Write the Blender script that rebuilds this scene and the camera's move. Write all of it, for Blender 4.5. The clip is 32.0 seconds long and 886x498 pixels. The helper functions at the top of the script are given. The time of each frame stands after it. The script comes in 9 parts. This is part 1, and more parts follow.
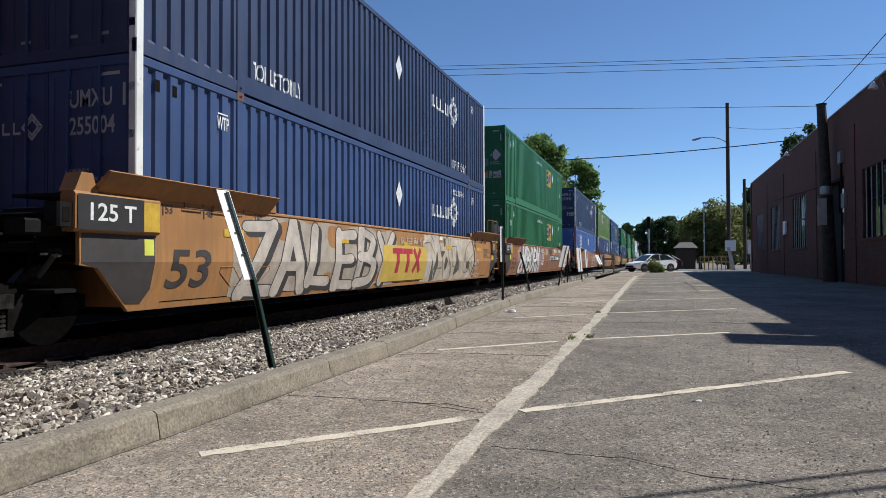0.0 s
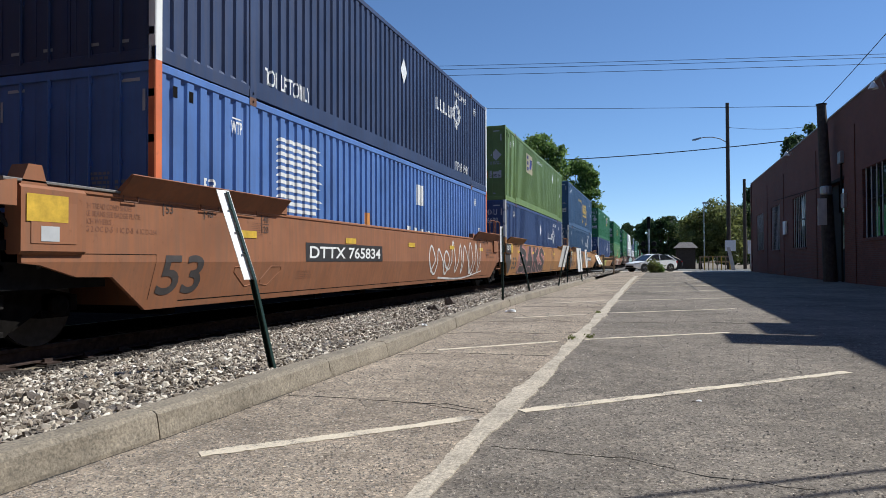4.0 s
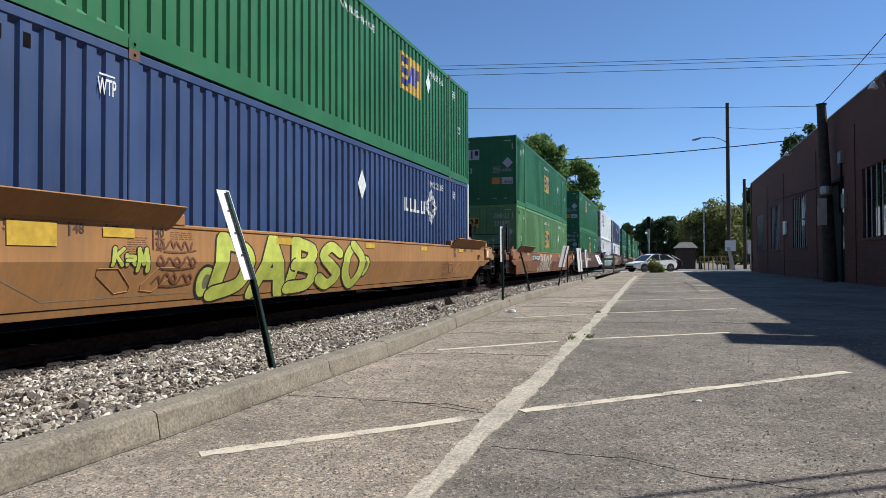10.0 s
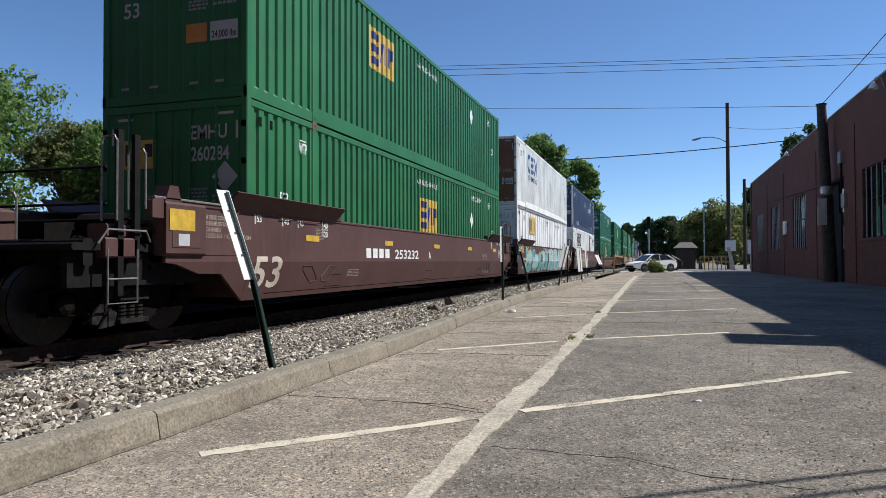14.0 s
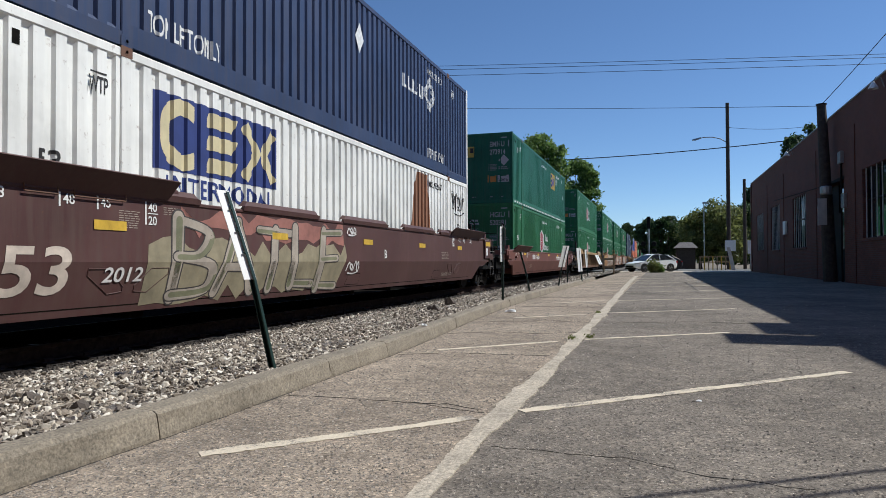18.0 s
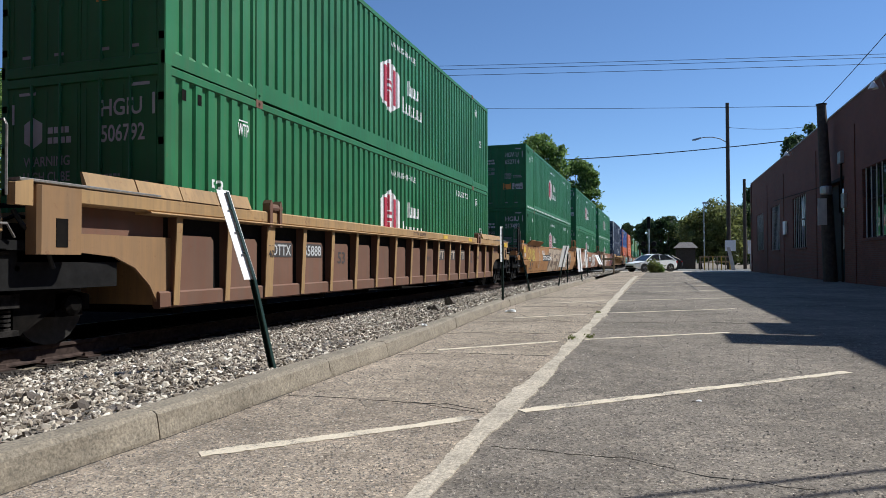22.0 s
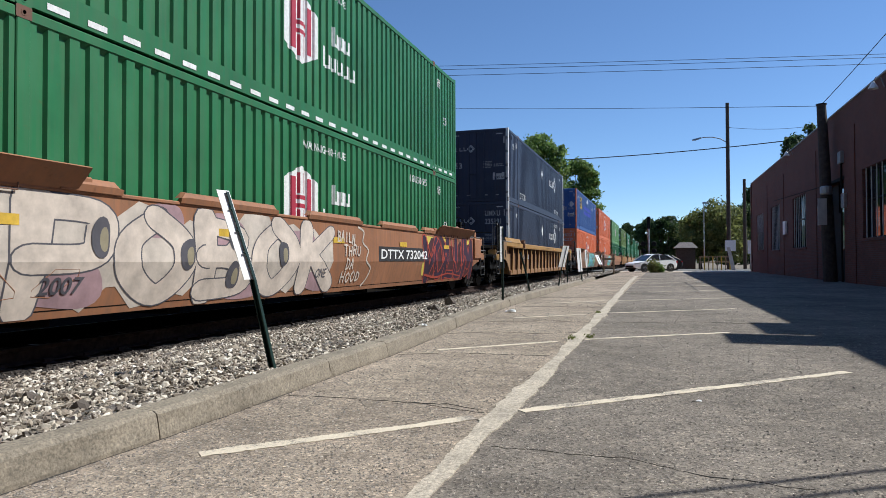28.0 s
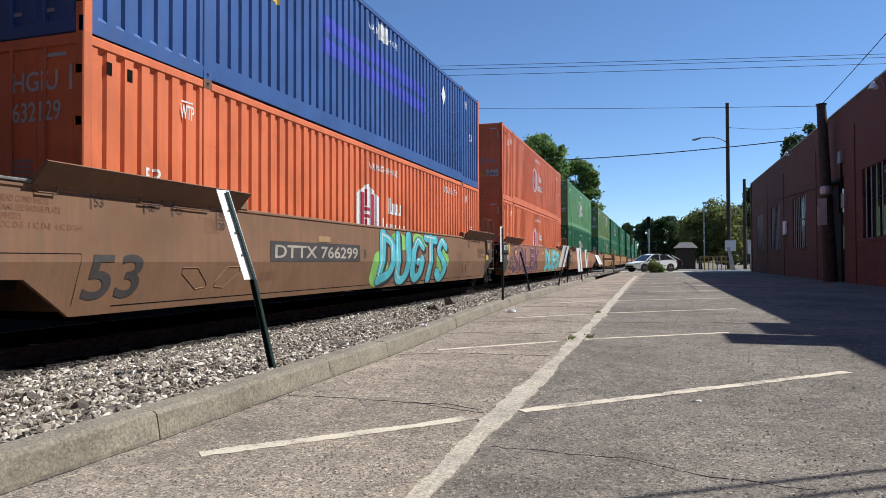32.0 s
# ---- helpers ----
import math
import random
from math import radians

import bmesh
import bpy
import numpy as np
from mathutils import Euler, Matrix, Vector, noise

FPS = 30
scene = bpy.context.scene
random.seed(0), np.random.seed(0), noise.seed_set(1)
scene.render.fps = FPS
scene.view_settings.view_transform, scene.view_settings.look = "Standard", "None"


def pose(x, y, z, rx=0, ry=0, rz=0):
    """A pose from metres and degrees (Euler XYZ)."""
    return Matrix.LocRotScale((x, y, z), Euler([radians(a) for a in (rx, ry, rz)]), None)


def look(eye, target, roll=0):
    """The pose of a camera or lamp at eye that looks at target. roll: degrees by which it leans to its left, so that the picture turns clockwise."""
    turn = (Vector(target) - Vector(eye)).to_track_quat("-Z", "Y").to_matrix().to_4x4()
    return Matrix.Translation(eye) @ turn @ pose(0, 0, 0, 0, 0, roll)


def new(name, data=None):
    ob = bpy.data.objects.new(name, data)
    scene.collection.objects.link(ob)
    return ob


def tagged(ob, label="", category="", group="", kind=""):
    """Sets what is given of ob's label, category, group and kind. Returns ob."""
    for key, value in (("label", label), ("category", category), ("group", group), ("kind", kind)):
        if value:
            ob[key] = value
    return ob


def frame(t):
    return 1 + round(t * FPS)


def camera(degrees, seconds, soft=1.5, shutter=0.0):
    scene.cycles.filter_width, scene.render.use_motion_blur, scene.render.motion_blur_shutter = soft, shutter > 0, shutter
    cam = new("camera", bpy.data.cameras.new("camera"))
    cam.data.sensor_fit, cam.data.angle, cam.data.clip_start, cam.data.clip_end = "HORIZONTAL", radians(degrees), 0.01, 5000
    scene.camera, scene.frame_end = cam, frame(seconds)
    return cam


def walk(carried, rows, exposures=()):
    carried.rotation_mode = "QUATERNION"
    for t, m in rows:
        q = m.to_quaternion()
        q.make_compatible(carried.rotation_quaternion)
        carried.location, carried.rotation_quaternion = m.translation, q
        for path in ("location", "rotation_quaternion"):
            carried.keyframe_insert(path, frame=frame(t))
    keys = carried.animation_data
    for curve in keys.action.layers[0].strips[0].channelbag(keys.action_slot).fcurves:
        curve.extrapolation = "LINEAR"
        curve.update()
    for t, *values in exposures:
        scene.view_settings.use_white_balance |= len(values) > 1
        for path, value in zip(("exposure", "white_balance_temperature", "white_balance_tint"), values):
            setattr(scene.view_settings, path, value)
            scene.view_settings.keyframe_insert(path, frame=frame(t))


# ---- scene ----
DURATION = 32.0
cam = camera(66.24, DURATION, soft=0.56)
EYE = (0.0, 0.0, 0.92)
AIM = (EYE[0] + 10 * math.sin(radians(-17.598)) * math.cos(radians(1.073)),
       EYE[1] + 10 * math.cos(radians(-17.598)) * math.cos(radians(1.073)),
       EYE[2] + 10 * math.sin(radians(1.073)))
walk(cam, [(0.0, look(EYE, AIM, -0.2)), (DURATION, look(EYE, AIM, -0.2))], [(t, 0.48 + e, 5680, 8) for t, e in ((0.0, -0.1), (3.0, -0.06), (6.0, 0.0), (14.5, 0.0), (15.8, -0.5), (16.5, -0.7), (17.0, -0.66), (17.5, -0.4), (18.0, -0.22), (19.0, -0.22), (19.6, -0.08), (20.0, 0.02), (28.0, 0.04), (DURATION, 0.06))])

# ---- light ----
SUN_WAY = Vector((5.5, 3.0, 7.3)).normalized()
SUN_UP = math.asin(SUN_WAY.z)
SUN_TURN = math.atan2(SUN_WAY.x, SUN_WAY.y)
world = bpy.data.worlds.new("sky")
scene.world = world
world.use_nodes = True
wn = world.node_tree
wn.nodes.clear()
w_out = wn.nodes.new("ShaderNodeOutputWorld")
w_bg = wn.nodes.new("ShaderNodeBackground")
w_sky = wn.nodes.new("ShaderNodeTexSky")
w_sky.sky_type = "NISHITA"
w_sky.sun_disc = False
w_sky.sun_elevation = SUN_UP
w_sky.sun_rotation = SUN_TURN
w_sky.altitude = 1900
w_sky.air_density = 1.0
w_sky.dust_density = 0.0
w_sky.ozone_density = 3.8
w_bg.inputs["Strength"].default_value = 0.086
wn.links.new(w_sky.outputs[0], w_bg.inputs[0])
wn.links.new(w_bg.outputs[0], w_out.inputs[0])
sun = new("sun", bpy.data.lights.new("sun", "SUN"))
sun.data.energy, sun.data.angle, sun.data.color = 4.1, radians(0.53), (1.0, 0.91, 0.76)
sun.matrix_world = look(SUN_WAY * 60, (0, 0, 0))

# ---- materials ----


def nodes_of(name):
    m = bpy.data.materials.new(name)
    m.use_nodes = True
    t = m.node_tree
    return m, t, t.nodes["Principled BSDF"]


def scaled(t, sx, sy, sz):
    c = t.nodes.new("ShaderNodeTexCoord")
    mp = t.nodes.new("ShaderNodeMapping")
    mp.inputs["Scale"].default_value = (sx, sy, sz)
    t.links.new(c.outputs["Object"], mp.inputs[0])
    return mp.outputs[0]


def noise_node(t, vec, scale, detail=4, rough=0.6):
    n = t.nodes.new("ShaderNodeTexNoise")
    n.inputs["Scale"].default_value, n.inputs["Detail"].default_value, n.inputs["Roughness"].default_value = scale, detail, rough
    t.links.new(vec, n.inputs["Vector"])
    return n.outputs["Fac"]


def ramp(t, fac, stops):
    r = t.nodes.new("ShaderNodeValToRGB")
    e = r.color_ramp.elements
    while len(e) < len(stops):
        e.new(0.5)
    for el, (pos, col) in zip(e, stops):
        el.position = pos
        el.color = (*col, 1) if len(col) == 3 else col
    t.links.new(fac, r.inputs[0])
    return r.outputs[0]


def mixed(t, fac, a, b, mode="MIX"):
    m = t.nodes.new("ShaderNodeMix")
    m.data_type, m.blend_type = "RGBA", mode
    for sock, val in ((m.inputs[0], fac), (m.inputs[6], a), (m.inputs[7], b)):
        if hasattr(val, "is_linked"):
            t.links.new(val, sock)
        elif isinstance(val, (int, float)):
            sock.default_value = val
        else:
            sock.default_value = (*val, 1)
    return m.outputs[2]


def bumped(t, bsdf, height, strength, distance):
    b = t.nodes.new("ShaderNodeBump")
    b.inputs["Strength"].default_value, b.inputs["Distance"].default_value = strength, distance
    t.links.new(height, b.inputs["Height"])
    t.links.new(b.outputs[0], bsdf.inputs["Normal"])


def shade(col, k):
    return tuple(min(1.0, c * k) for c in col)


def paint(name, col, rough=0.45, rust=0.25, grime=0.35, metal=0.0, rust_col=(0.16, 0.065, 0.03), streak=True, gloss=0.35):
    """Weathered paint on steel: faded patches, rain streaks, rust specks."""
    m, t, b = nodes_of(name)
    vec = scaled(t, 1, 1, 1)
    big = noise_node(t, vec, 0.7, 5, 0.62)
    tint = ramp(t, big, [(0.3, shade(col, 0.74)), (0.52, col), (0.75, tuple(min(1, c * 1.12 + 0.012) for c in col))])
    st = noise_node(t, scaled(t, 5, 5, 0.35) if streak else scaled(t, 3, 3, 3), 2.2, 5, 0.65)
    dirt = ramp(t, st, [(0.4, (0, 0, 0)), (0.66, (1, 1, 1))])
    g = t.nodes.new("ShaderNodeMath")
    g.operation = "MULTIPLY"
    t.links.new(dirt, g.inputs[0])
    g.inputs[1].default_value = grime
    c1 = mixed(t, g.outputs[0], tint, tuple(0.35 * c + 0.65 * d for c, d in zip(col, (0.13, 0.105, 0.08))))
    spk = noise_node(t, vec, 9.0, 6, 0.72)
    r = t.nodes.new("ShaderNodeMath")
    r.operation = "MULTIPLY"
    t.links.new(ramp(t, spk, [(0.63 - 0.06 * rust, (0, 0, 0)), (0.72, (1, 1, 1))]), r.inputs[0])
    r.inputs[1].default_value = min(1.0, rust * 1.6)
    c2 = mixed(t, r.outputs[0], c1, rust_col)
    info = t.nodes.new("ShaderNodeObjectInfo")
    v = t.nodes.new("ShaderNodeMapRange")
    v.inputs[3].default_value, v.inputs[4].default_value = 0.92, 1.06
    t.links.new(info.outputs["Random"], v.inputs[0])
    c3 = mixed(t, 1.0, c2, v.outputs[0], "MULTIPLY")
    t.links.new(c3, b.inputs["Base Color"])
    b.inputs["Metallic"].default_value = metal
    rr = t.nodes.new("ShaderNodeMapRange")
    rr.inputs[3].default_value, rr.inputs[4].default_value = rough - 0.1, rough + 0.22
    t.links.new(st, rr.inputs[0])
    t.links.new(rr.outputs[0], b.inputs["Roughness"])
    b.inputs["Specular IOR Level"].default_value = gloss
    bumped(t, b, spk, 0.12, 0.004)
    return m


def plain(name, col, rough=0.6, metal=0.0, vary=0.12, scale=6.0, bump=0.15, gloss=0.5):
    m, t, b = nodes_of(name)
    n = noise_node(t, scaled(t, 1, 1, 1), scale, 5, 0.65)
    t.links.new(ramp(t, n, [(0.3, shade(col, 1 - vary * 1.6)), (0.7, shade(col, 1 + vary))]), b.inputs["Base Color"])
    b.inputs["Roughness"].default_value, b.inputs["Metallic"].default_value = rough, metal
    b.inputs["Specular IOR Level"].default_value = gloss
    if bump:
        bumped(t, b, n, bump, 0.005)
    return m


def asphalt_mat(name, k, warm=1.0):
    """Old asphalt: binder with pale and dark aggregate, blotches, pits."""
    m, t, b = nodes_of(name)
    vec = scaled(t, 1, 1, 1)
    fine = noise_node(t, vec, 130, 4, 0.7)
    mid = noise_node(t, vec, 2.6, 6, 0.68)
    big = noise_node(t, vec, 0.42, 5, 0.6)
    g, b_ = 1.0 - 0.12 * warm, 1.0 - 0.235 * warm
    base = ramp(t, big, [(p, (q * k, q * g * k, q * b_ * k)) for p, q in ((0.3, 0.165), (0.5, 0.252), (0.72, 0.325))])
    c = mixed(t, 0.75, base, ramp(t, mid, [(0.3, (0.33, 0.325, 0.32)), (0.5, (0.5, 0.5, 0.5)), (0.7, (0.66, 0.65, 0.63))]), "OVERLAY")
    v = t.nodes.new("ShaderNodeTexVoronoi")
    v.inputs["Scale"].default_value = 78
    t.links.new(vec, v.inputs["Vector"])
    c = mixed(t, 1.0, c, ramp(t, v.outputs["Color"], [(0.12, (0.5, 0.49, 0.48)), (0.45, (0.95, 0.95, 0.95)), (0.8, (1.2, 1.19, 1.16)), (0.92, (1.9, 1.86, 1.78))]), "MULTIPLY")
    c = mixed(t, 1.0, c, ramp(t, fine, [(0.36, (0.75, 0.75, 0.75)), (0.64, (1.22, 1.21, 1.18))]), "MULTIPLY")
    palm = noise_node(t, vec, 9.0, 5, 0.7)
    c = mixed(t, 1.0, c, ramp(t, palm, [(0.3, (0.72, 0.71, 0.7)), (0.5, (1.0, 1.0, 1.0)), (0.7, (1.22, 1.2, 1.16))]), "MULTIPLY")
    hole = noise_node(t, vec, 26, 6, 0.75)
    c = mixed(t, ramp(t, hole, [(0.6, (0, 0, 0)), (0.69, (1, 1, 1))]), c, (0.06, 0.055, 0.05))
    t.links.new(c, b.inputs["Base Color"])
    b.inputs["Roughness"].default_value = 0.92
    b.inputs["Specular IOR Level"].default_value = 0.2
    bumped(t, b, v.outputs["Distance"], 0.4, 0.006)
    return m


def worn_paint(name, col, under):
    """Road paint that has worn through to the surface in specks and gaps."""
    m, t, b = nodes_of(name)
    vec = scaled(t, 1, 1, 1)
    fine, big = noise_node(t, vec, 70, 5, 0.75), noise_node(t, vec, 3.5, 4, 0.6)
    add = t.nodes.new("ShaderNodeMath")
    t.links.new(fine, add.inputs[0])
    t.links.new(big, add.inputs[1])
    t.links.new(ramp(t, add.outputs[0], [(0.44, shade(col, 1.1)), (0.52, col), (0.59, under)]), b.inputs["Base Color"])
    add.operation = "MULTIPLY_ADD"
    add.inputs[1].default_value = 0.5
    half = t.nodes.new("ShaderNodeMath")
    half.operation = "MULTIPLY"
    half.inputs[1].default_value = 0.5
    t.links.new(big, half.inputs[0])
    for l in list(add.inputs[1].links):
        t.links.remove(l)
    t.links.new(half.outputs[0], add.inputs[2])
    b.inputs["Roughness"].default_value = 0.85
    bumped(t, b, fine, 0.6, 0.008)
    return m


def stone_mat(name, cols, scale=14, rough=0.85):
    m, t, b = nodes_of(name)
    g = t.nodes.new("ShaderNodeNewGeometry")
    isl = ramp(t, g.outputs["Random Per Island"], [(i / max(1, len(cols) - 1), c) for i, c in enumerate(cols)])
    n = noise_node(t, scaled(t, 1, 1, 1), scale, 5, 0.7)
    t.links.new(mixed(t, 0.6, isl, ramp(t, n, [(0.3, (0.32, 0.32, 0.32)), (0.7, (0.7, 0.7, 0.7))]), "OVERLAY"), b.inputs["Base Color"])
    b.inputs["Roughness"].default_value = rough
    bumped(t, b, n, 0.4, 0.01)
    return m


def concrete_mat(name, col, scale=3.0):
    m, t, b = nodes_of(name)
    vec = scaled(t, 1, 1, 1)
    big, fine = noise_node(t, vec, scale, 6, 0.7), noise_node(t, vec, 60, 5, 0.7)
    c = ramp(t, big, [(0.28, shade(col, 0.6)), (0.5, col), (0.75, shade(col, 1.2))])
    pit = noise_node(t, vec, 24, 6, 0.75)
    c = mixed(t, 0.85, c, ramp(t, fine, [(0.35, (0.26, 0.26, 0.26)), (0.65, (0.72, 0.72, 0.7))]), "OVERLAY")
    c = mixed(t, ramp(t, pit, [(0.62, (0, 0, 0)), (0.72, (0.8, 0.8, 0.8))]), c, (0.08, 0.07, 0.06))
    t.links.new(c, b.inputs["Base Color"])
    b.inputs["Roughness"].default_value = 0.9
    bumped(t, b, fine, 0.6, 0.008)
    return m


def brick_mat():
    m, t, b = nodes_of("red_brick")
    c = t.nodes.new("ShaderNodeTexCoord")
    sep = t.nodes.new("ShaderNodeSeparateXYZ")
    comb = t.nodes.new("ShaderNodeCombineXYZ")
    t.links.new(c.outputs["Object"], sep.inputs[0])
    add = t.nodes.new("ShaderNodeMath")
    t.links.new(sep.outputs[0], add.inputs[0])
    t.links.new(sep.outputs[1], add.inputs[1])
    t.links.new(add.outputs[0], comb.inputs[0])
    t.links.new(sep.outputs[2], comb.inputs[1])
    br = t.nodes.new("ShaderNodeTexBrick")
    br.inputs["Color1"].default_value = (0.165, 0.046, 0.027, 1)
    br.inputs["Color2"].default_value = (0.105, 0.03, 0.019, 1)
    br.inputs["Mortar"].default_value = (0.1, 0.072, 0.06, 1)
    br.inputs["Scale"].default_value = 1.0
    br.inputs["Brick Width"].default_value, br.inputs["Row Height"].default_value = 0.21, 0.075
    br.inputs["Mortar Size"].default_value = 0.008
    t.links.new(comb.outputs[0], br.inputs["Vector"])
    n = noise_node(t, scaled(t, 1, 1, 1), 0.8, 5, 0.65)
    t.links.new(mixed(t, 0.6, br.outputs["Color"], ramp(t, n, [(0.3, (0.36, 0.36, 0.36)), (0.7, (0.62, 0.62, 0.62))]), "OVERLAY"), b.inputs["Base Color"])
    b.inputs["Roughness"].default_value = 0.88
    inv = t.nodes.new("ShaderNodeMath")
    inv.operation = "SUBTRACT"
    inv.inputs[0].default_value = 1.0
    t.links.new(br.outputs["Fac"], inv.inputs[1])
    bumped(t, b, inv.outputs[0], 0.6, 0.008)
    return m


def leaf_mat(name, dark, light):
    m, t, b = nodes_of(name)
    g = t.nodes.new("ShaderNodeNewGeometry")
    c = ramp(t, g.outputs["Random Per Island"], [(0.0, dark), (0.6, tuple((a + d) / 2 for a, d in zip(dark, light))), (1.0, light)])
    n = noise_node(t, scaled(t, 1, 1, 1), 0.9, 3, 0.6)
    t.links.new(mixed(t, 0.7, c, ramp(t, n, [(0.3, (0.36, 0.36, 0.36)), (0.7, (0.64, 0.64, 0.6))]), "OVERLAY"), b.inputs["Base Color"])
    b.inputs["Roughness"].default_value = 0.55
    b.inputs["Transmission Weight"].default_value = 0.0
    tr = t.nodes.new("ShaderNodeBsdfTranslucent")
    t.links.new(c, tr.inputs[0])
    mx = t.nodes.new("ShaderNodeMixShader")
    mx.inputs[0].default_value = 0.58
    t.links.new(b.outputs[0], mx.inputs[1])
    t.links.new(tr.outputs[0], mx.inputs[2])
    t.links.new(mx.outputs[0], t.nodes["Material Output"].inputs[0])
    return m


def glass_mat(name, col=(0.02, 0.025, 0.03)):
    m, t, b = nodes_of(name)
    b.inputs["Base Color"].default_value = (*col, 1)
    b.inputs["Roughness"].default_value = 0.04
    b.inputs["Specular IOR Level"].default_value = 1.0
    n = noise_node(t, scaled(t, 1, 1, 1), 1.5, 2, 0.5)
    bumped(t, b, n, 0.03, 0.02)
    return m


M = {
    "asphalt": asphalt_mat("worn_asphalt", 0.8, 1.0),
    "asphalt_old": asphalt_mat("bleached_asphalt", 1.24, 1.35),
    "earth": plain("dry_earth", (0.2, 0.165, 0.12), 0.95, 0, 0.25, 1.5, 0.6),
    "street": plain("street_asphalt", (0.15, 0.147, 0.14), 0.9, 0, 0.2, 3.0, 0.4),
    "curb": concrete_mat("curb_concrete", (0.24, 0.205, 0.16), 2.2),
    "gutter": concrete_mat("gutter_concrete", (0.46, 0.4, 0.325), 4.0),
    "line": worn_paint("worn_line_paint", (0.62, 0.54, 0.42), (0.24, 0.21, 0.18)),
    "crack": plain("crack_tar", (0.05, 0.045, 0.04), 0.95, 0, 0.3, 20, 0.5),
    "ballast": stone_mat("ballast_stone", [(0.05, 0.042, 0.036), (0.34, 0.285, 0.22), (0.1, 0.081, 0.066), (0.56, 0.49, 0.395), (0.06, 0.05, 0.043), (0.4, 0.335, 0.265), (0.18, 0.15, 0.124), (0.64, 0.575, 0.48), (0.8, 0.75, 0.66)]),
    # brake-dust brown, taken down to near-black for shade beside the train
    "ballast_dirt_shade": stone_mat("dusty_shaded_ballast", [(0.012, 0.01, 0.009), (0.05, 0.04, 0.033), (0.022, 0.018, 0.015), (0.075, 0.06, 0.05), (0.016, 0.013, 0.011)]),
    # near-black colour stands in for the deep shade under the train
    "shaded_soil": plain("shade_black_bed", (0.016, 0.014, 0.012), 0.95, 0, 0.45, 18, 0.8, 0.0),
    "grit": stone_mat("asphalt_grit", [(0.1, 0.09, 0.081), (0.21, 0.187, 0.166), (0.15, 0.134, 0.12), (0.3, 0.27, 0.235), (0.19, 0.17, 0.15), (0.56, 0.5, 0.43)], 40),
    "bed": plain("ballast_bed", (0.12, 0.105, 0.095), 0.95, 0, 0.45, 22, 1.0),
    "rock": stone_mat("dark_rock", [(0.075, 0.06, 0.05), (0.11, 0.09, 0.075)], 9),
    "tie": plain("creosote_wood", (0.03, 0.022, 0.018), 0.9, 0, 0.45, 8, 0.5),
    "rail": plain("rusty_rail", (0.062, 0.043, 0.037), 0.85, 0.0, 0.4, 12, 0.3, 0.15),
    "rail_top": plain("polished_rail", (0.11, 0.095, 0.085), 0.65, 0.6, 0.2, 20, 0.1),
    "brick": brick_mat(),
    "coping": plain("sheet_coping", (0.3, 0.29, 0.29), 0.5, 0.3, 0.15, 3),
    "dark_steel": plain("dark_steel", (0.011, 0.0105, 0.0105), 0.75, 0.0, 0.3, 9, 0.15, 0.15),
    "grab": plain("worn_grab_iron", (0.23, 0.215, 0.2), 0.5, 0.3, 0.25, 20, 0.1),
    "casting": plain("dusty_casting", (0.026, 0.023, 0.021), 0.85, 0.0, 0.55, 9, 0.4, 0.15),
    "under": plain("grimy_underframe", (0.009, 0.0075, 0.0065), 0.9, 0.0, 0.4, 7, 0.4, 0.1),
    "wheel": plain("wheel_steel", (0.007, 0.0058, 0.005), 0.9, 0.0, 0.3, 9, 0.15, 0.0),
    "tread": plain("polished_tread", (0.1, 0.095, 0.09), 0.6, 1.0, 0.15, 15, 0.1),
    "wood_pole": plain("creosoted_pole", (0.06, 0.045, 0.035), 0.9, 0, 0.3, 6, 0.5),
    "wire": plain("black_wire", (0.02, 0.02, 0.022), 0.6, 0, 0.1, 4, 0),
    "white": plain("white_enamel", (0.86, 0.86, 0.85), 0.45, 0, 0.06, 5, 0.05),
    "stake": plain("green_stake_steel", (0.012, 0.035, 0.028), 0.45, 0.2, 0.25, 12, 0.2),
    "bark": plain("bark", (0.09, 0.065, 0.045), 0.95, 0, 0.35, 10, 0.8),
    "leaf": leaf_mat("leaf_green", (0.075, 0.135, 0.03), (0.27, 0.38, 0.1)),
    "leaf_dark": leaf_mat("leaf_dark", (0.025, 0.05, 0.018), (0.085, 0.13, 0.04)),
    "leaf_dry": leaf_mat("leaf_olive", (0.1, 0.12, 0.035), (0.28, 0.3, 0.1)),
    "glass": glass_mat("window_glass"),
    "rubber": plain("tyre_rubber", (0.022, 0.022, 0.022), 0.85, 0, 0.15, 15, 0.2),
    "carwhite": plain("white_car_paint", (0.9, 0.9, 0.9), 0.25, 0, 0.02, 2, 0),
    "carblack": plain("black_car_paint", (0.02, 0.021, 0.023), 0.2, 0, 0.05, 2, 0),
    "alloy": plain("alloy", (0.5, 0.5, 0.5), 0.35, 0.9, 0.08, 8, 0),
    "lamp_red": plain("red_lens", (0.35, 0.02, 0.02), 0.25, 0, 0.05, 8, 0),
    "galv": plain("galvanised", (0.4, 0.4, 0.4), 0.45, 0.7, 0.15, 8, 0.1),
    "yellow": plain("yellow_paint", (0.62, 0.40, 0.04), 0.55, 0, 0.18, 7, 0.15),
    "wood": plain("weathered_wood", (0.33, 0.24, 0.15), 0.85, 0, 0.3, 9, 0.4),
    "stucco": plain("pale_stucco", (0.55, 0.53, 0.5), 0.9, 0, 0.12, 3, 0.3),
    "roofing": plain("roofing", (0.2, 0.18, 0.17), 0.9, 0, 0.2, 5, 0.3),
    "txt_white": plain("white_stencil", (0.78, 0.78, 0.76), 0.6, 0, 0.12, 14, 0),
    "txt_black": plain("black_stencil", (0.022, 0.02, 0.02), 0.6, 0, 0.2, 14, 0),
}
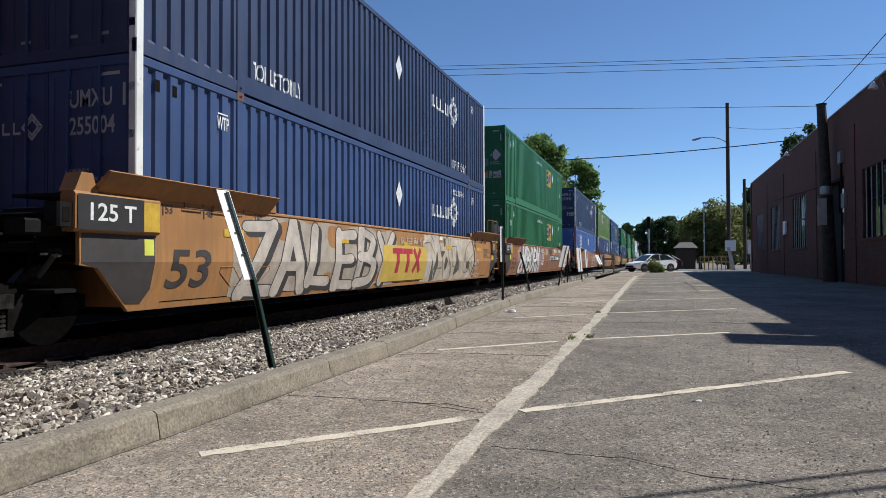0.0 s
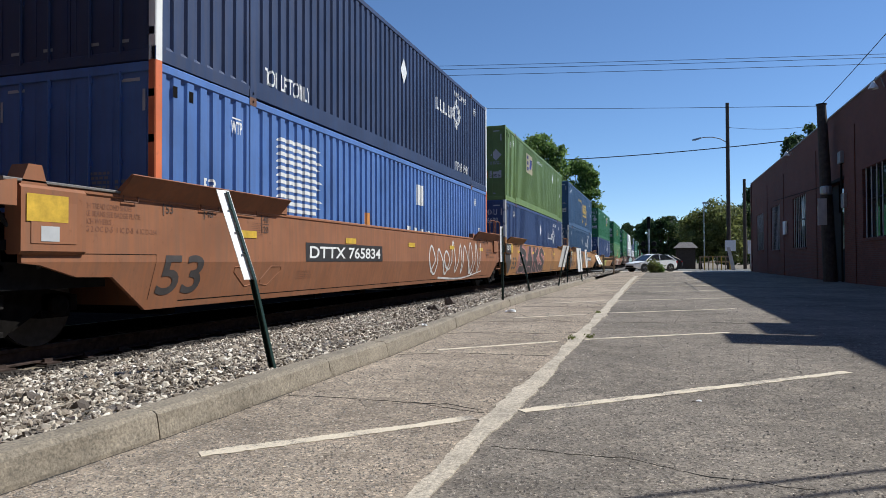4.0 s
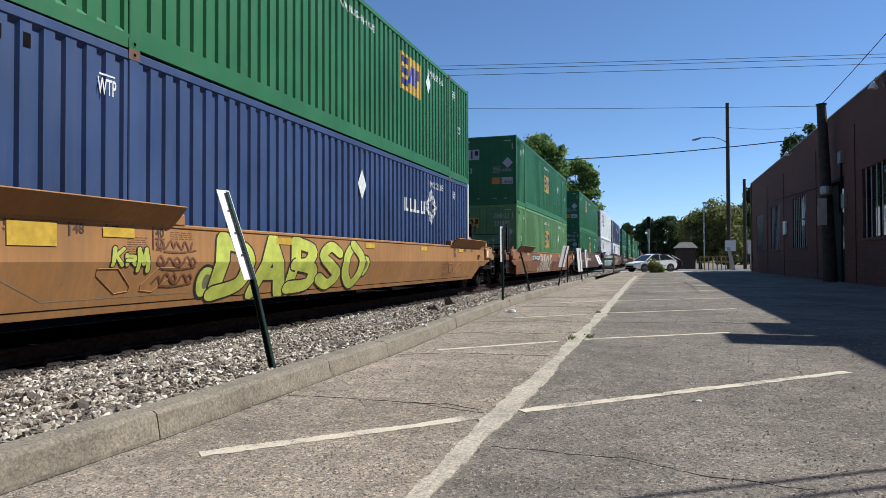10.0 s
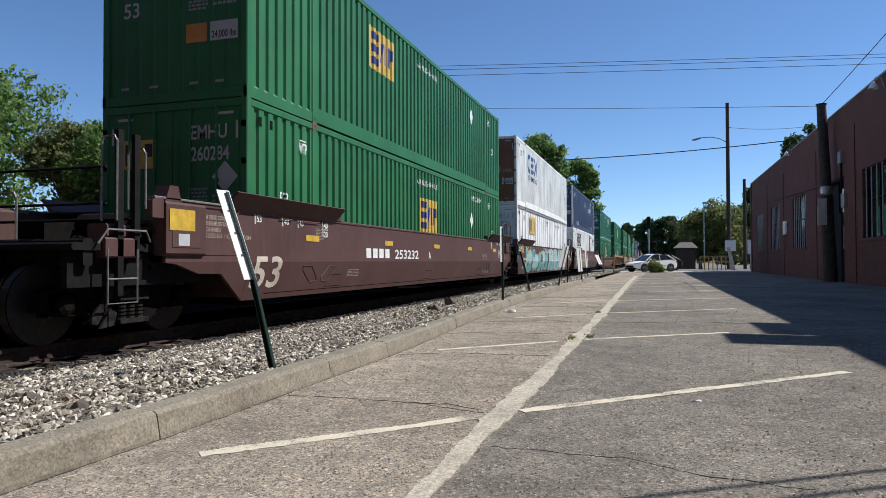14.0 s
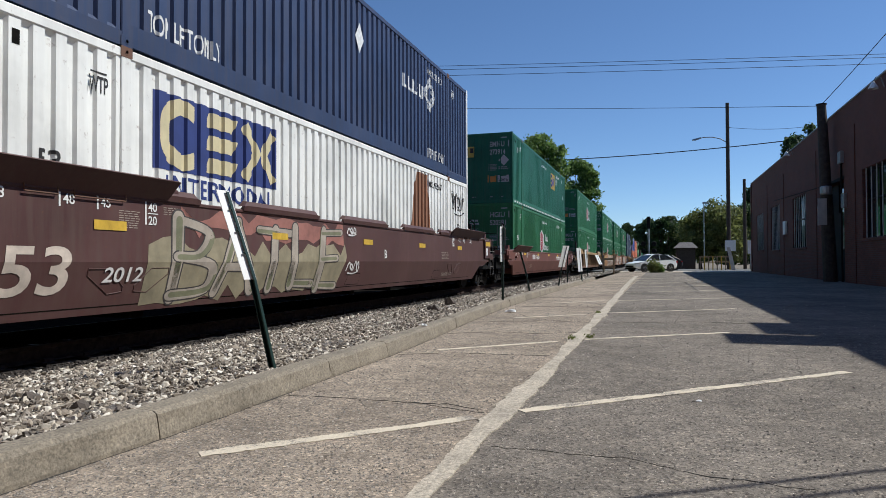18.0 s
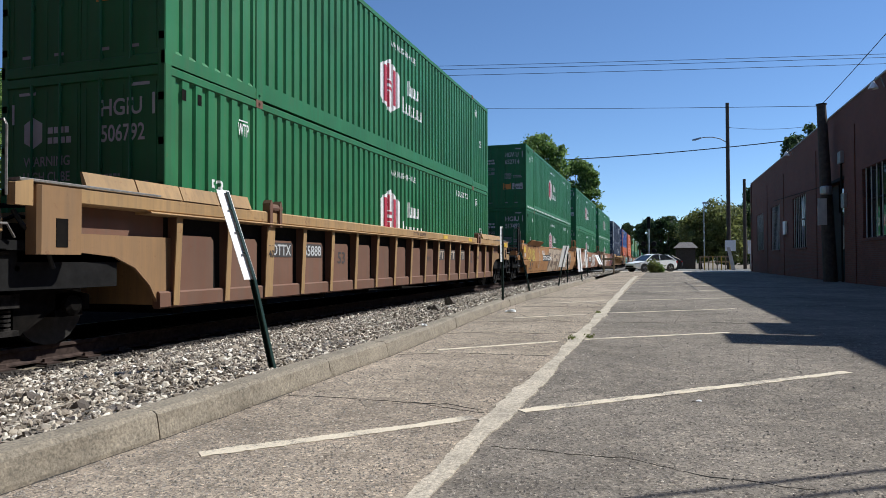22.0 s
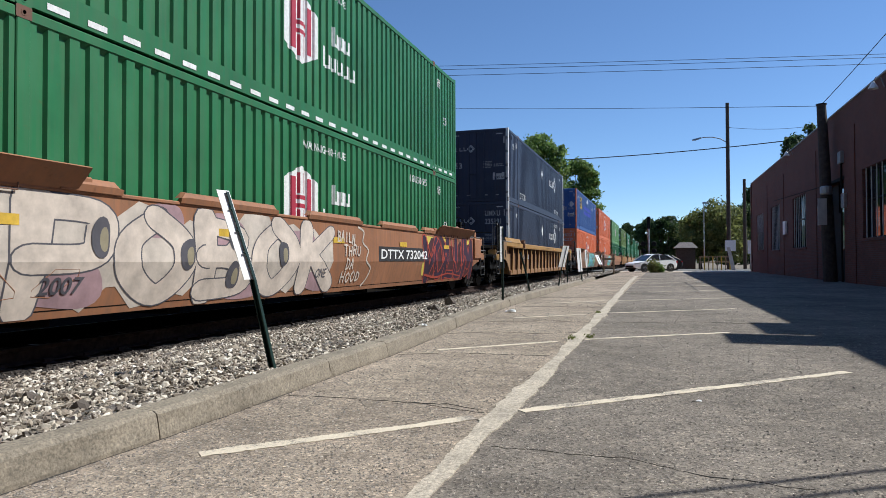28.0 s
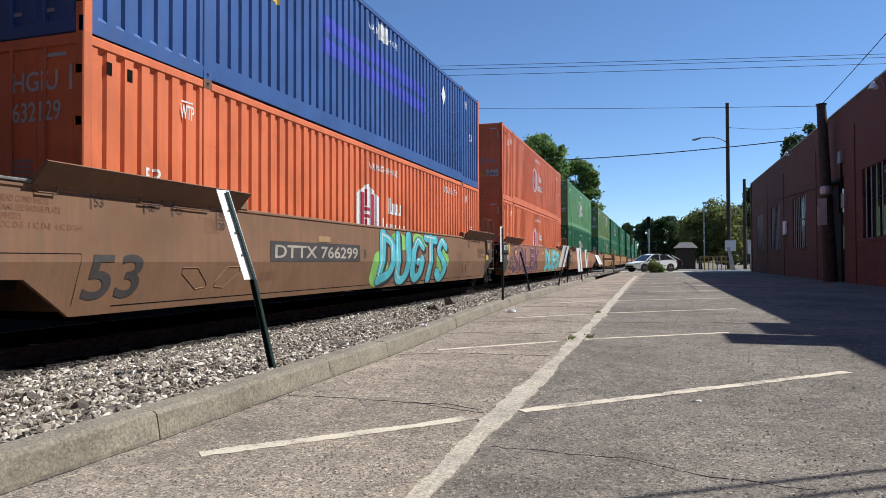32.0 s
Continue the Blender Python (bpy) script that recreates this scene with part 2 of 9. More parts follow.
# container and car paints
COL = {
    "navy": (0.03, 0.048, 0.108), "blue": (0.036, 0.066, 0.165), "dark_navy": (0.03, 0.042, 0.074), "slate": (0.035, 0.082, 0.165),
    "green": (0.024, 0.14, 0.052), "light_green": (0.125, 0.265, 0.105), "lime": (0.135, 0.205, 0.06), "deep_green": (0.015, 0.112, 0.04),
    "teal_green": (0.016, 0.12, 0.07), "pale_blue": (0.085, 0.165, 0.4), "emp_blue": (0.04, 0.095, 0.27), "orange": (0.6, 0.155, 0.06), "cream": (0.82, 0.77, 0.69), "white": (0.86, 0.83, 0.8),
}
for key, col in COL.items():
    col = tuple(min(0.88, c * 1.22) for c in col)
    M["c_" + key] = paint("container_" + key, col, 0.46, 0.16 if key not in ("cream",) else 0.3, 0.14 if key in ("cream", "white") else 0.26, gloss=0.34)
M["car_orange"] = paint("car_tan_orange", (0.42, 0.205, 0.070), 0.6, 0.3, 0.5, rust_col=(0.2, 0.08, 0.04))
M["car_brown"] = paint("car_brown_orange", (0.34, 0.15, 0.072), 0.6, 0.35, 0.55)
M["car_rust"] = paint("car_red_brown", (0.31, 0.128, 0.06), 0.6, 0.35, 0.5)
M["car_maroon"] = paint("car_maroon", (0.088, 0.04, 0.038), 0.5, 0.22, 0.35)
M["car_fec"] = paint("car_oxide", (0.16, 0.058, 0.044), 0.5, 0.22, 0.35)
M["car_rib"] = paint("car_rib_brown", (0.29, 0.15, 0.068), 0.6, 0.4, 0.6)
M["car_drab"] = paint("car_drab_brown", (0.25, 0.132, 0.072), 0.6, 0.35, 0.5)
M["car_tan"] = paint("car_bracket_tan", (0.29, 0.17, 0.08), 0.6, 0.4, 0.45)
M["car_yellow"] = paint("car_chord_yellow", (0.38, 0.215, 0.065), 0.6, 0.4, 0.55)
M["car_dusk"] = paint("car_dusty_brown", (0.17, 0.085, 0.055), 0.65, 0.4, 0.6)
M["car_ochre"] = paint("car_ochre", (0.4, 0.25, 0.11), 0.6, 0.45, 0.6)


# ---- mesh tools ----
class Mb:
    """A small mesh in the making: corner points and faces."""

    def __init__(self):
        self.v, self.f = [], []

    def add(self, vs, fs):
        o = len(self.v)
        self.v += [tuple(p) for p in vs]
        self.f += [tuple(i + o for i in f) for f in fs]
        return self

    def box(self, x0, y0, z0, x1, y1, z1):
        return self.add([(x0, y0, z0), (x1, y0, z0), (x1, y1, z0), (x0, y1, z0), (x0, y0, z1), (x1, y0, z1), (x1, y1, z1), (x0, y1, z1)],
                        [(3, 2, 1, 0), (4, 5, 6, 7), (0, 1, 5, 4), (1, 2, 6, 5), (2, 3, 7, 6), (3, 0, 4, 7)])

    def bbox(self, x0, y0, z0, x1, y1, z1, b=0.01):
        """A box with its long edges chamfered (along its longest side)."""
        d = (x1 - x0, y1 - y0, z1 - z0)
        ax = d.index(max(d))
        lo, hi = (x0, y0, z0), (x1, y1, z1)
        i, j = [k for k in range(3) if k != ax]
        pr = [(lo[i] + b, lo[j]), (hi[i] - b, lo[j]), (hi[i], lo[j] + b), (hi[i], hi[j] - b), (hi[i] - b, hi[j]), (lo[i] + b, hi[j]), (lo[i], hi[j] - b), (lo[i], lo[j] + b)]
        rings = []
        for e in (lo[ax], hi[ax]):
            ring = []
            for a, c in pr:
                p = [0, 0, 0]
                p[ax], p[i], p[j] = e, a, c
                ring.append(tuple(p))
            rings.append(ring)
        return self.loft(rings)

    def loft(self, rings, caps=True):
        n = len(rings[0])
        vs = [p for r in rings for p in r]
        fs = [(k * n + i, k * n + (i + 1) % n, (k + 1) * n + (i + 1) % n, (k + 1) * n + i) for k in range(len(rings) - 1) for i in range(n)]
        if caps:
            fs += [tuple(range(n - 1, -1, -1)), tuple(range((len(rings) - 1) * n, len(rings) * n))]
        return self.add(vs, fs)

    def prism(self, profile, axis, a, b):
        """A flat outline drawn out along an axis (0 x, 1 y, 2 z) from a to b."""
        i, j = [k for k in range(3) if k != axis]
        rings = []
        for e in (a, b):
            ring = []
            for u, w in profile:
                p = [0, 0, 0]
                p[axis], p[i], p[j] = e, u, w
                ring.append(tuple(p))
            rings.append(ring)
        return self.loft(rings)

    def tube(self, p, q, r, n=8, r2=None):
        p, q = Vector(p), Vector(q)
        d = (q - p).normalized()
        a = d.orthogonal().normalized()
        b = d.cross(a)
        r2 = r if r2 is None else r2
        return self.loft([[c + (a * math.cos(t) + b * math.sin(t)) * rr for t in [2 * math.pi * k / n for k in range(n)]] for c, rr in ((p, r), (q, r2))])

    def pipe(self, pts, r, n=6):
        pts = [Vector(p) for p in pts]
        side, rings = None, []
        for i, p in enumerate(pts):
            d = (pts[min(i + 1, len(pts) - 1)] - pts[max(i - 1, 0)]).normalized()
            a = d.orthogonal() if side is None else side - d * side.dot(d)
            side = a.normalized() if a.length > 1e-6 else d.orthogonal().normalized()
            b = d.cross(side)
            rings.append([p + (side * math.cos(t) + b * math.sin(t)) * r for t in [2 * math.pi * k / n for k in range(n)]])
        return self.loft(rings)

    def lathe(self, prof, centre, axis, n=20):
        """Radius and offset pairs turned round an axis through centre."""
        i, j = [k for k in range(3) if k != axis]
        rings = []
        for r, o in prof:
            ring = []
            for k in range(n):
                t = 2 * math.pi * k / n
                p = list(centre)
                p[axis] += o
                p[i] += r * math.cos(t)
                p[j] += r * math.sin(t)
                ring.append(tuple(p))
            rings.append(ring)
        return self.loft(rings)

    def ring(self, centre, axis, radius, r, n=20):
        i, j = [k for k in range(3) if k != axis]
        pts = []
        for k in range(n + 1):
            t = 2 * math.pi * k / n
            p = list(centre)
            p[i] += radius * math.cos(t)
            p[j] += radius * math.sin(t)
            pts.append(tuple(p))
        return self.pipe(pts, r, 5)

    def mesh(self, name):
        me = bpy.data.meshes.new(name)
        me.from_pydata(self.v, [], self.f)
        if len(self.f) < 20000:
            bm = bmesh.new()
            bm.from_mesh(me)
            bmesh.ops.recalc_face_normals(bm, faces=bm.faces)
            bm.to_mesh(me)
            bm.free()
        return me


def put(name, data, mat, parent=None, label=""):
    """One mesh object, its material held by the object so that meshes can be shared."""
    me = data.mesh(name) if isinstance(data, Mb) else data
    if not me.materials:
        me.materials.append(mat)
    ob = new(name, me)
    if me.materials[0] != mat:
        ob.material_slots[0].link = "OBJECT"
        ob.material_slots[0].material = mat
    if parent is not None:
        ob.parent = parent
    if label:
        tagged(ob, label)
    return ob


part = put


def thing(name, label, category, group="", kind="", at=None):
    ob = new(name)
    if at is not None:
        ob.matrix_basis = at
    return tagged(ob, label, category, group, kind)


def flat(name, loops, z, mat, label="", kind="structure", thick=0.0):
    mb = Mb()
    for lp in loops:
        if thick:
            mb.prism(lp, 2, z - thick, z)
        else:
            mb.add([(x, y, z) for x, y in lp], [tuple(range(len(lp)))])
    ob = put(name, mb, mat)
    return tagged(ob, label, kind=kind)


# ---- setting: ground, lot, curb, track ----
RAIL_Z = 0.07
TRACK_X = -6.9025
rnd = random.Random(4)

# dark sheet laid where the train's shade is seen under the cars
flat("track_side", [[(-24, -60), (-8.7, -60), (-8.7, 600), (-24, 600)]], -0.085, M["shaded_soil"], "ground beyond the track, coloured near-black for the train's shade")
flat("ground", [[(-1600, -1600), (1600, -1600), (1600, 2600), (-1600, 2600)]], -0.14, M["earth"], "dry bare earth reaching the horizon")

CURB = [(-2.5, -6), (-2.51, 0), (-2.51, 2.2), (-2.49, 3), (-2.515, 6.2), (-2.58, 7.6), (-2.76, 10), (-2.9, 12.8), (-2.98, 16), (-3.0, 20), (-2.98, 26), (-2.95, 34)]


def curb_x(y):
    for (xa, ya), (xb, yb) in zip(CURB, CURB[1:]):
        if ya <= y <= yb:
            return xa + (xb - xa) * (y - ya) / (yb - ya)
    return CURB[0][0] if y < CURB[0][1] else CURB[-1][0]


# lot as a fine sheet with slight unevenness
lot = Mb()
ys = [-8 + 0.5 * i for i in range(0, 60)] + [22 + 2 * i for i in range(0, 19)]
xs_n = 26
rows = []
for y in ys:
    xa, xb = -0.95, 7.6
    for i in range(xs_n + 1):
        x = xa + (xb - xa) * i / xs_n
        rows.append((x, y, 0.0))
lot.add(rows, [(r * (xs_n + 1) + i, r * (xs_n + 1) + i + 1, (r + 1) * (xs_n + 1) + i + 1, (r + 1) * (xs_n + 1) + i) for r in range(len(ys) - 1) for i in range(xs_n)])
parking = put("parking_lot", lot, M["asphalt"])
tagged(parking, "worn grey asphalt car park beside the track", kind="structure")
old = Mb()
vs = []
for y in ys:
    for i in range(9):
        xa = curb_x(y) - 0.05
        vs.append((xa + (-0.95 - xa) * i / 8, y, 0.0))
old.add(vs, [(r * 9 + i, r * 9 + i + 1, (r + 1) * 9 + i + 1, (r + 1) * 9 + i) for r in range(len(ys) - 1) for i in range(8)])
tagged(put("parking_margin", old, M["asphalt_old"]), "older bleached asphalt margin along the curb", kind="structure")
for p in parking.data.polygons:
    p.use_smooth = True

flat("street", [[(-140, 64.5), (140, 64.5), (140, 79), (-140, 79)]], 0.03, M["street"], "grey asphalt street crossing the track", thick=0.3)
flat("street_apron", [[(-3.3, 57), (7.4, 57), (7.4, 64.5), (-3.3, 64.5)]], 0.02, M["gutter"], "pale concrete apron at the street", thick=0.2)


def wobble_strip(name, pts, half, z, mat, label, seed, step=0.07, rough=0.35, thick=0.012, drift=0.0, least=0.12):
    """An uneven band along a line of points; drift lets the line itself wander."""
    line = []
    for (xa, ya), (xb, yb) in zip(pts, pts[1:]):
        n = max(1, int(math.hypot(xb - xa, yb - ya) / step))
        line += [(xa + (xb - xa) * i / n, ya + (yb - ya) * i / n) for i in range(n)]
    line.append(pts[-1])
    mb = Mb()
    tops = []
    s = 0.0

    def wave(s, q):
        return 0.9 * noise.noise((s * 2.3, seed * 7.1, q)) + 0.6 * noise.noise((s * 9.0, seed * 3.3, q)) + 0.45 * noise.noise((s * 27.0, seed, q))
    for i, (x, y) in enumerate(line):
        a, b = line[max(0, i - 1)], line[min(len(line) - 1, i + 1)]
        s += math.hypot(x - a[0], y - a[1])
        d = Vector((b[0] - a[0], b[1] - a[1], 0)).normalized()
        nrm = Vector((-d.y, d.x, 0))
        hw = half(y) if callable(half) else half
        whole = 1.0 if least else 0.25
        l, rr = hw * max(least, whole + rough * 1.4 * wave(s, 1.0)), hw * max(least, whole + rough * 1.4 * wave(s, 5.0))
        c = Vector((x, y, z)) + nrm * drift * wave(s * 0.8, 9.0)
        tops.append((c + nrm * l, c - nrm * rr))
    n = len(tops)
    vs = [p for a, b in tops for p in (a, b)] + [p - Vector((0, 0, thick)) for a, b in tops for p in (a, b)]
    fs = []
    for i in range(n - 1):
        fs += [(2 * i, 2 * i + 1, 2 * i + 3, 2 * i + 2), (2 * i, 2 * i + 2, 2 * n + 2 * i + 2, 2 * n + 2 * i), (2 * i + 1, 2 * n + 2 * i + 1, 2 * n + 2 * i + 3, 2 * i + 3)]
    mb.add(vs, fs)
    return tagged(put(name, mb, mat), label, kind="structure")


wobble_strip("gutter_strip", [(-0.86, -8), (-0.9, 2.5), (-0.91, 4), (-0.9, 6), (-0.93, 8.2), (-0.95, 12.4), (-1.06, 20), (-1.2, 30.5), (-1.3, 44)], lambda y: 0.062 + 0.012 * math.sin(y * 1.7) + 0.0012 * y, 0.007, M["gutter"],
             "flush pale concrete seam with broken edges in the asphalt", 5, 0.015, 0.26, 0.012, 0.005)

STRIPES = [[(-2.1, 2.76), (-1.04, 3.88), (-0.81, 4.13), (1.475, 6.35)], [(-2.19, 6.74), (-1.12, 7.82), (-0.84, 8.12), (0.85, 9.4)], [(-2.25, 10.9), (-1.2, 11.95), (-0.84, 12.35), (1.4, 14.1)],
           [(-2.26, 14.95), (-1.25, 15.95), (-0.9, 16.3), (1.78, 18.2)], [(-2.3, 19.1), (-1.3, 20.2), (-0.95, 20.6), (2.3, 23.2)], [(-2.4, 23.3), (-1.35, 24.4), (-1.0, 24.8), (2.3, 27.5)],
           [(-2.4, 27.5), (-1.4, 28.6), (-1.05, 29), (2.3, 31.8)], [(-2.4, 31.7), (-1.4, 32.8), (-1.1, 33.2), (2.3, 36)], [(-2.4, 35.9), (-1.4, 37), (-1.1, 37.4), (2.3, 40.2)], [(1.9, 2.4), (4.3, 4.6)]]
for k, s in enumerate(STRIPES):
    for a, b in zip(s[::2], s[1::2]):
        ob = wobble_strip("parking_line", [a, b], 0.046, 0.004, M["line"], "faded cream painted parking line on asphalt", 40 + k, 0.012, 0.34, 0.003, 0.004)

for k, pts in enumerate([[(-2.45, 4.17), (-1.9, 4.19), (-1.5, 4.18), (-1.31, 4.2), (-1.06, 4.1)], [(-2.47, 6.29), (-1.99, 6.57), (-1.42, 6.6), (-1.03, 6.62)], [(-0.8, 3.3), (-0.55, 3.32), (-0.17, 3.28), (0.07, 3.15), (0.6, 3.05)],
                         [(-1.55, 4.2), (-1.3, 4.1), (-1.02, 4.03)], [(-2.5, 10.1), (-1.6, 10.5), (-1.0, 10.4)], [(-0.8, 10.3), (0.4, 10.9), (1.4, 10.8)],
                         [(-2.6, 8.3), (-2.0, 8.7), (-1.5, 8.6), (-1.0, 8.9)], [(-2.8, 13.6), (-1.9, 13.9), (-1.0, 13.7)], [(-1.0, 17.1), (-2.0, 17.6), (-2.9, 17.2)], [(-0.8, 18.5), (1.0, 19.0), (3.5, 18.7)], [(-0.8, 25.5), (1.4, 26.0), (4.2, 25.4)]]):
    wobble_strip("crack", pts, 0.008 if k < 2 else 0.0028 if k == 2 else 0.005, 0.003, M["crack"], "dark open crack across the asphalt", 70 + k, 0.012, 1.5, 0.002, 0.035, 0.0)
wobble_strip("crack", [(curb_x(q) + 0.02, q) for q in (1.2, 2.2, 3, 4.6, 6.2, 7.6, 10, 12.8, 16, 20)], 0.007, 0.003, M["crack"], "dark joint along the foot of the curb", 90, 0.015, 1.5, 0.002, 0.006, 0.0)


# curb: cast lengths, each a piece of its own
curb = thing("curb", "grey cast concrete curb between car park and ballast", "curb", kind="structure")
breaks = [-6.0, -3.0, 0.3, 2.944, 3.8, 4.91, 5.457, 6.13, 7.2, 9.1, 11.4, 13.8, 16.6, 19.6, 22.4, 25.4, 28.6, 31.6, 34.0]
for k, (ya, yb) in enumerate(zip(breaks, breaks[1:])):
    n = max(2, int((yb - ya) / (0.05 if yb < 14 else 0.15)))
    rings = []
    jx, jz = rnd.uniform(-0.003, 0.003), rnd.uniform(-0.003, 0.003)
    for i in range(n + 1):
        y = ya + 0.0015 + (yb - ya - 0.003) * i / n
        x = curb_x(y) + jx
        e = 0.006 if i in (0, n) else 0.0
        w = [0.006 * noise.noise((y * 3.1, q * 2.7, k)) + 0.007 * noise.noise((y * 17.0, q * 1.7, k + 5)) for q in range(6)]
        if rnd.random() < 0.06:
            w[2] -= 0.012
        rings.append([(x + 0.012, y, -0.2), (x + 0.012 + w[0] - e, y, 0.02), (x + w[5] - e, y, 0.075), (x - 0.012 + w[1] - e, y, 0.128 + jz + w[4]), (x - 0.036 + w[2], y, 0.152 + jz - e), (x - 0.15 + w[3], y, 0.157 + jz - e), (x - 0.168 + w[4], y, 0.14 + jz), (x - 0.172, y, -0.2)])
    part("curb_stone", Mb().loft(rings), M["curb"], curb)


# ballast bed and stones
def bed_z(x, y=0.0):
    if x > -5.0:
        k = min(1.0, (x + 5.0) / 1.6)
        return -0.045 + 0.16 * k * k * (3 - 2 * k)
    if x > -5.8:
        return -0.125 + 0.1 * (x + 5.8)
    if x > -8.6:
        return -0.165
    return -0.165 + 0.06 * (-8.6 - x)


bed = Mb()
bx = [-10.1, -9.5, -8.6, -7.8, -6.9, -6.0, -5.6, -5.3, -5.0, -4.6, -4.2, -3.8, -3.4, -3.0, -2.6]
by = [-30 + 1.0 * i for i in range(0, 100)] + [70 + 10 * i for i in range(0, 60)]
vs = []
for y in by:
    for x in bx:
        xx = x
        if x > -2.7:
            xx = curb_x(y) - 0.15
        elif x > -3.2:
            xx = min(x, curb_x(y) - 0.25)
        vs.append((xx, y, bed_z(xx) + 0.025 * noise.noise((xx * 1.3, y * 1.3, 2))))
nb = len(bx)
cut = bx.index(-5.3)
bed.add(vs, [(r * nb + i, r * nb + i + 1, (r + 1) * nb + i + 1, (r + 1) * nb + i) for r in range(len(by) - 1) for i in range(cut, nb - 1)])
tagged(put("ballast_bed", bed, M["bed"]), "grey crushed stone bed beside the track", kind="structure")
# bed under the rails has the train's shade put into its colour
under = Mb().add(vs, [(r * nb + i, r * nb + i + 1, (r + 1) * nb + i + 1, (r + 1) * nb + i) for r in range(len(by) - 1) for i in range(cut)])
tagged(put("track_bed", under, M["shaded_soil"]), "crushed stone bed under the track, coloured near-black for shade", kind="structure")

PHI = (1 + 5 ** 0.5) / 2
ICO_V = np.array([(-1, PHI, 0), (1, PHI, 0), (-1, -PHI, 0), (1, -PHI, 0), (0, -1, PHI), (0, 1, PHI), (0, -1, -PHI), (0, 1, -PHI), (PHI, 0, -1), (PHI, 0, 1), (-PHI, 0, -1), (-PHI, 0, 1)]) / 1.902
ICO_F = np.array([(0, 11, 5), (0, 5, 1), (0, 1, 7), (0, 7, 10), (0, 10, 11), (1, 5, 9), (5, 11, 4), (11, 10, 2), (10, 7, 6), (7, 1, 8), (3, 9, 4), (3, 4, 2), (3, 2, 6), (3, 6, 8), (3, 8, 9), (4, 9, 5), (2, 4, 11), (6, 2, 10), (8, 6, 7), (9, 8, 1)])


def raw_mesh(name, verts, tris):
    me = bpy.data.meshes.new(name)
    me.vertices.add(len(verts))
    me.vertices.foreach_set("co", verts.astype(np.float32).ravel())
    n = tris.shape[1]
    me.loops.add(tris.size)
    me.loops.foreach_set("vertex_index", tris.astype(np.int32).ravel())
    me.polygons.add(len(tris))
    me.polygons.foreach_set("loop_start", np.arange(0, tris.size, n, dtype=np.int32))
    me.update(calc_edges=True)
    me.shade_flat()
    return me


CUT_V = np.array([(1, 0, 0), (0, 1, 0), (-1, 0, 0), (0, -1, 0), (0, 0, 1), (0, 0, -1)], float)
CUT_F = np.array([(0, 1, 4), (1, 2, 4), (2, 3, 4), (3, 0, 4), (1, 0, 5), (2, 1, 5), (3, 2, 5), (0, 3, 5)])


def stones(name, centres, sizes, mat, label, seed, fine=True):
    g = np.random.default_rng(seed)
    n = len(centres)
    base, tri = (ICO_V, ICO_F) if fine else (CUT_V, CUT_F)
    m = len(base)
    v = base[None] * g.uniform(0.45, 1.3, (n, m, 1)) * g.uniform(0.4, 1.45, (n, 1, 3))
    a = g.uniform(0, 2 * np.pi, (n, 1))
    b = g.uniform(-1.2, 1.2, (n, 1))
    x, y, z = v[..., 0], v[..., 1], v[..., 2] * 0.62
    y, z = y * np.cos(b) - z * np.sin(b), y * np.sin(b) + z * np.cos(b)
    x, y = x * np.cos(a) - y * np.sin(a), x * np.sin(a) + y * np.cos(a)
    p = np.stack([x, y, z], -1) * sizes[:, None, None] + centres[:, None, :]
    f = tri[None] + (np.arange(n) * m)[:, None, None]
    return tagged(put(name, raw_mesh(name, p.reshape(-1, 3), f.reshape(-1, 3)), mat), label, kind="stuff")


def ballast(ya, yb, count, lo, hi, seed, xa=-5.85):
    g = np.random.default_rng(seed)
    y = ya + (yb - ya) * g.random(count) ** 1.25
    xb = np.array([curb_x(q) - 0.165 for q in y])
    x = xa + (xb - xa) * g.random(count)
    s = lo + (hi - lo) * g.random(count) ** 2.2
    z = np.array([bed_z(q) for q in x]) + s * g.uniform(-0.25, 0.5, count)
    return np.stack([x, y, z], -1), s


for ya, yb, cnt, lo, hi, sd in ((1.5, 9, 64000, 0.007, 0.029, 1), (9, 20, 30000, 0.012, 0.04, 2), (20, 60, 16000, 0.03, 0.065, 3)):
    c, s = ballast(ya, yb, cnt, lo, hi, sd)
    # stones nearest the rails get the dusty colour with train shade in it
    by_rails = c[:, 0] < -5.3 + np.random.default_rng(sd + 50).normal(0, 0.09, len(c))
    stones("ballast_stones", c[~by_rails], s[~by_rails], M["ballast"], "loose grey and white crushed ballast stones", 10 + sd, sd == 1)
    stones("dirty_ballast", c[by_rails], s[by_rails], M["ballast_dirt_shade"], "ballast stones beside the rails, dark with brake dust and painted-in train shade", 80 + sd, sd == 1)
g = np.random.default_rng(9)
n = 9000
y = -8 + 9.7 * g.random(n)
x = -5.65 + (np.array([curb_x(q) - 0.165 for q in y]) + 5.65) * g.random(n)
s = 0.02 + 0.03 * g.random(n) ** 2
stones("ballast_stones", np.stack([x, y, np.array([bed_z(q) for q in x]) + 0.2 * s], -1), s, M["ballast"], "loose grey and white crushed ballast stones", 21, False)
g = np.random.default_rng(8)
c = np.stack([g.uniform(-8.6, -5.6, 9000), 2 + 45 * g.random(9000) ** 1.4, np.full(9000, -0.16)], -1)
stones("ballast_stones", c, g.uniform(0.02, 0.05, 9000), M["ballast_dirt_shade"], "ballast stones between the rails, dark with dust and painted-in train shade", 31, False)
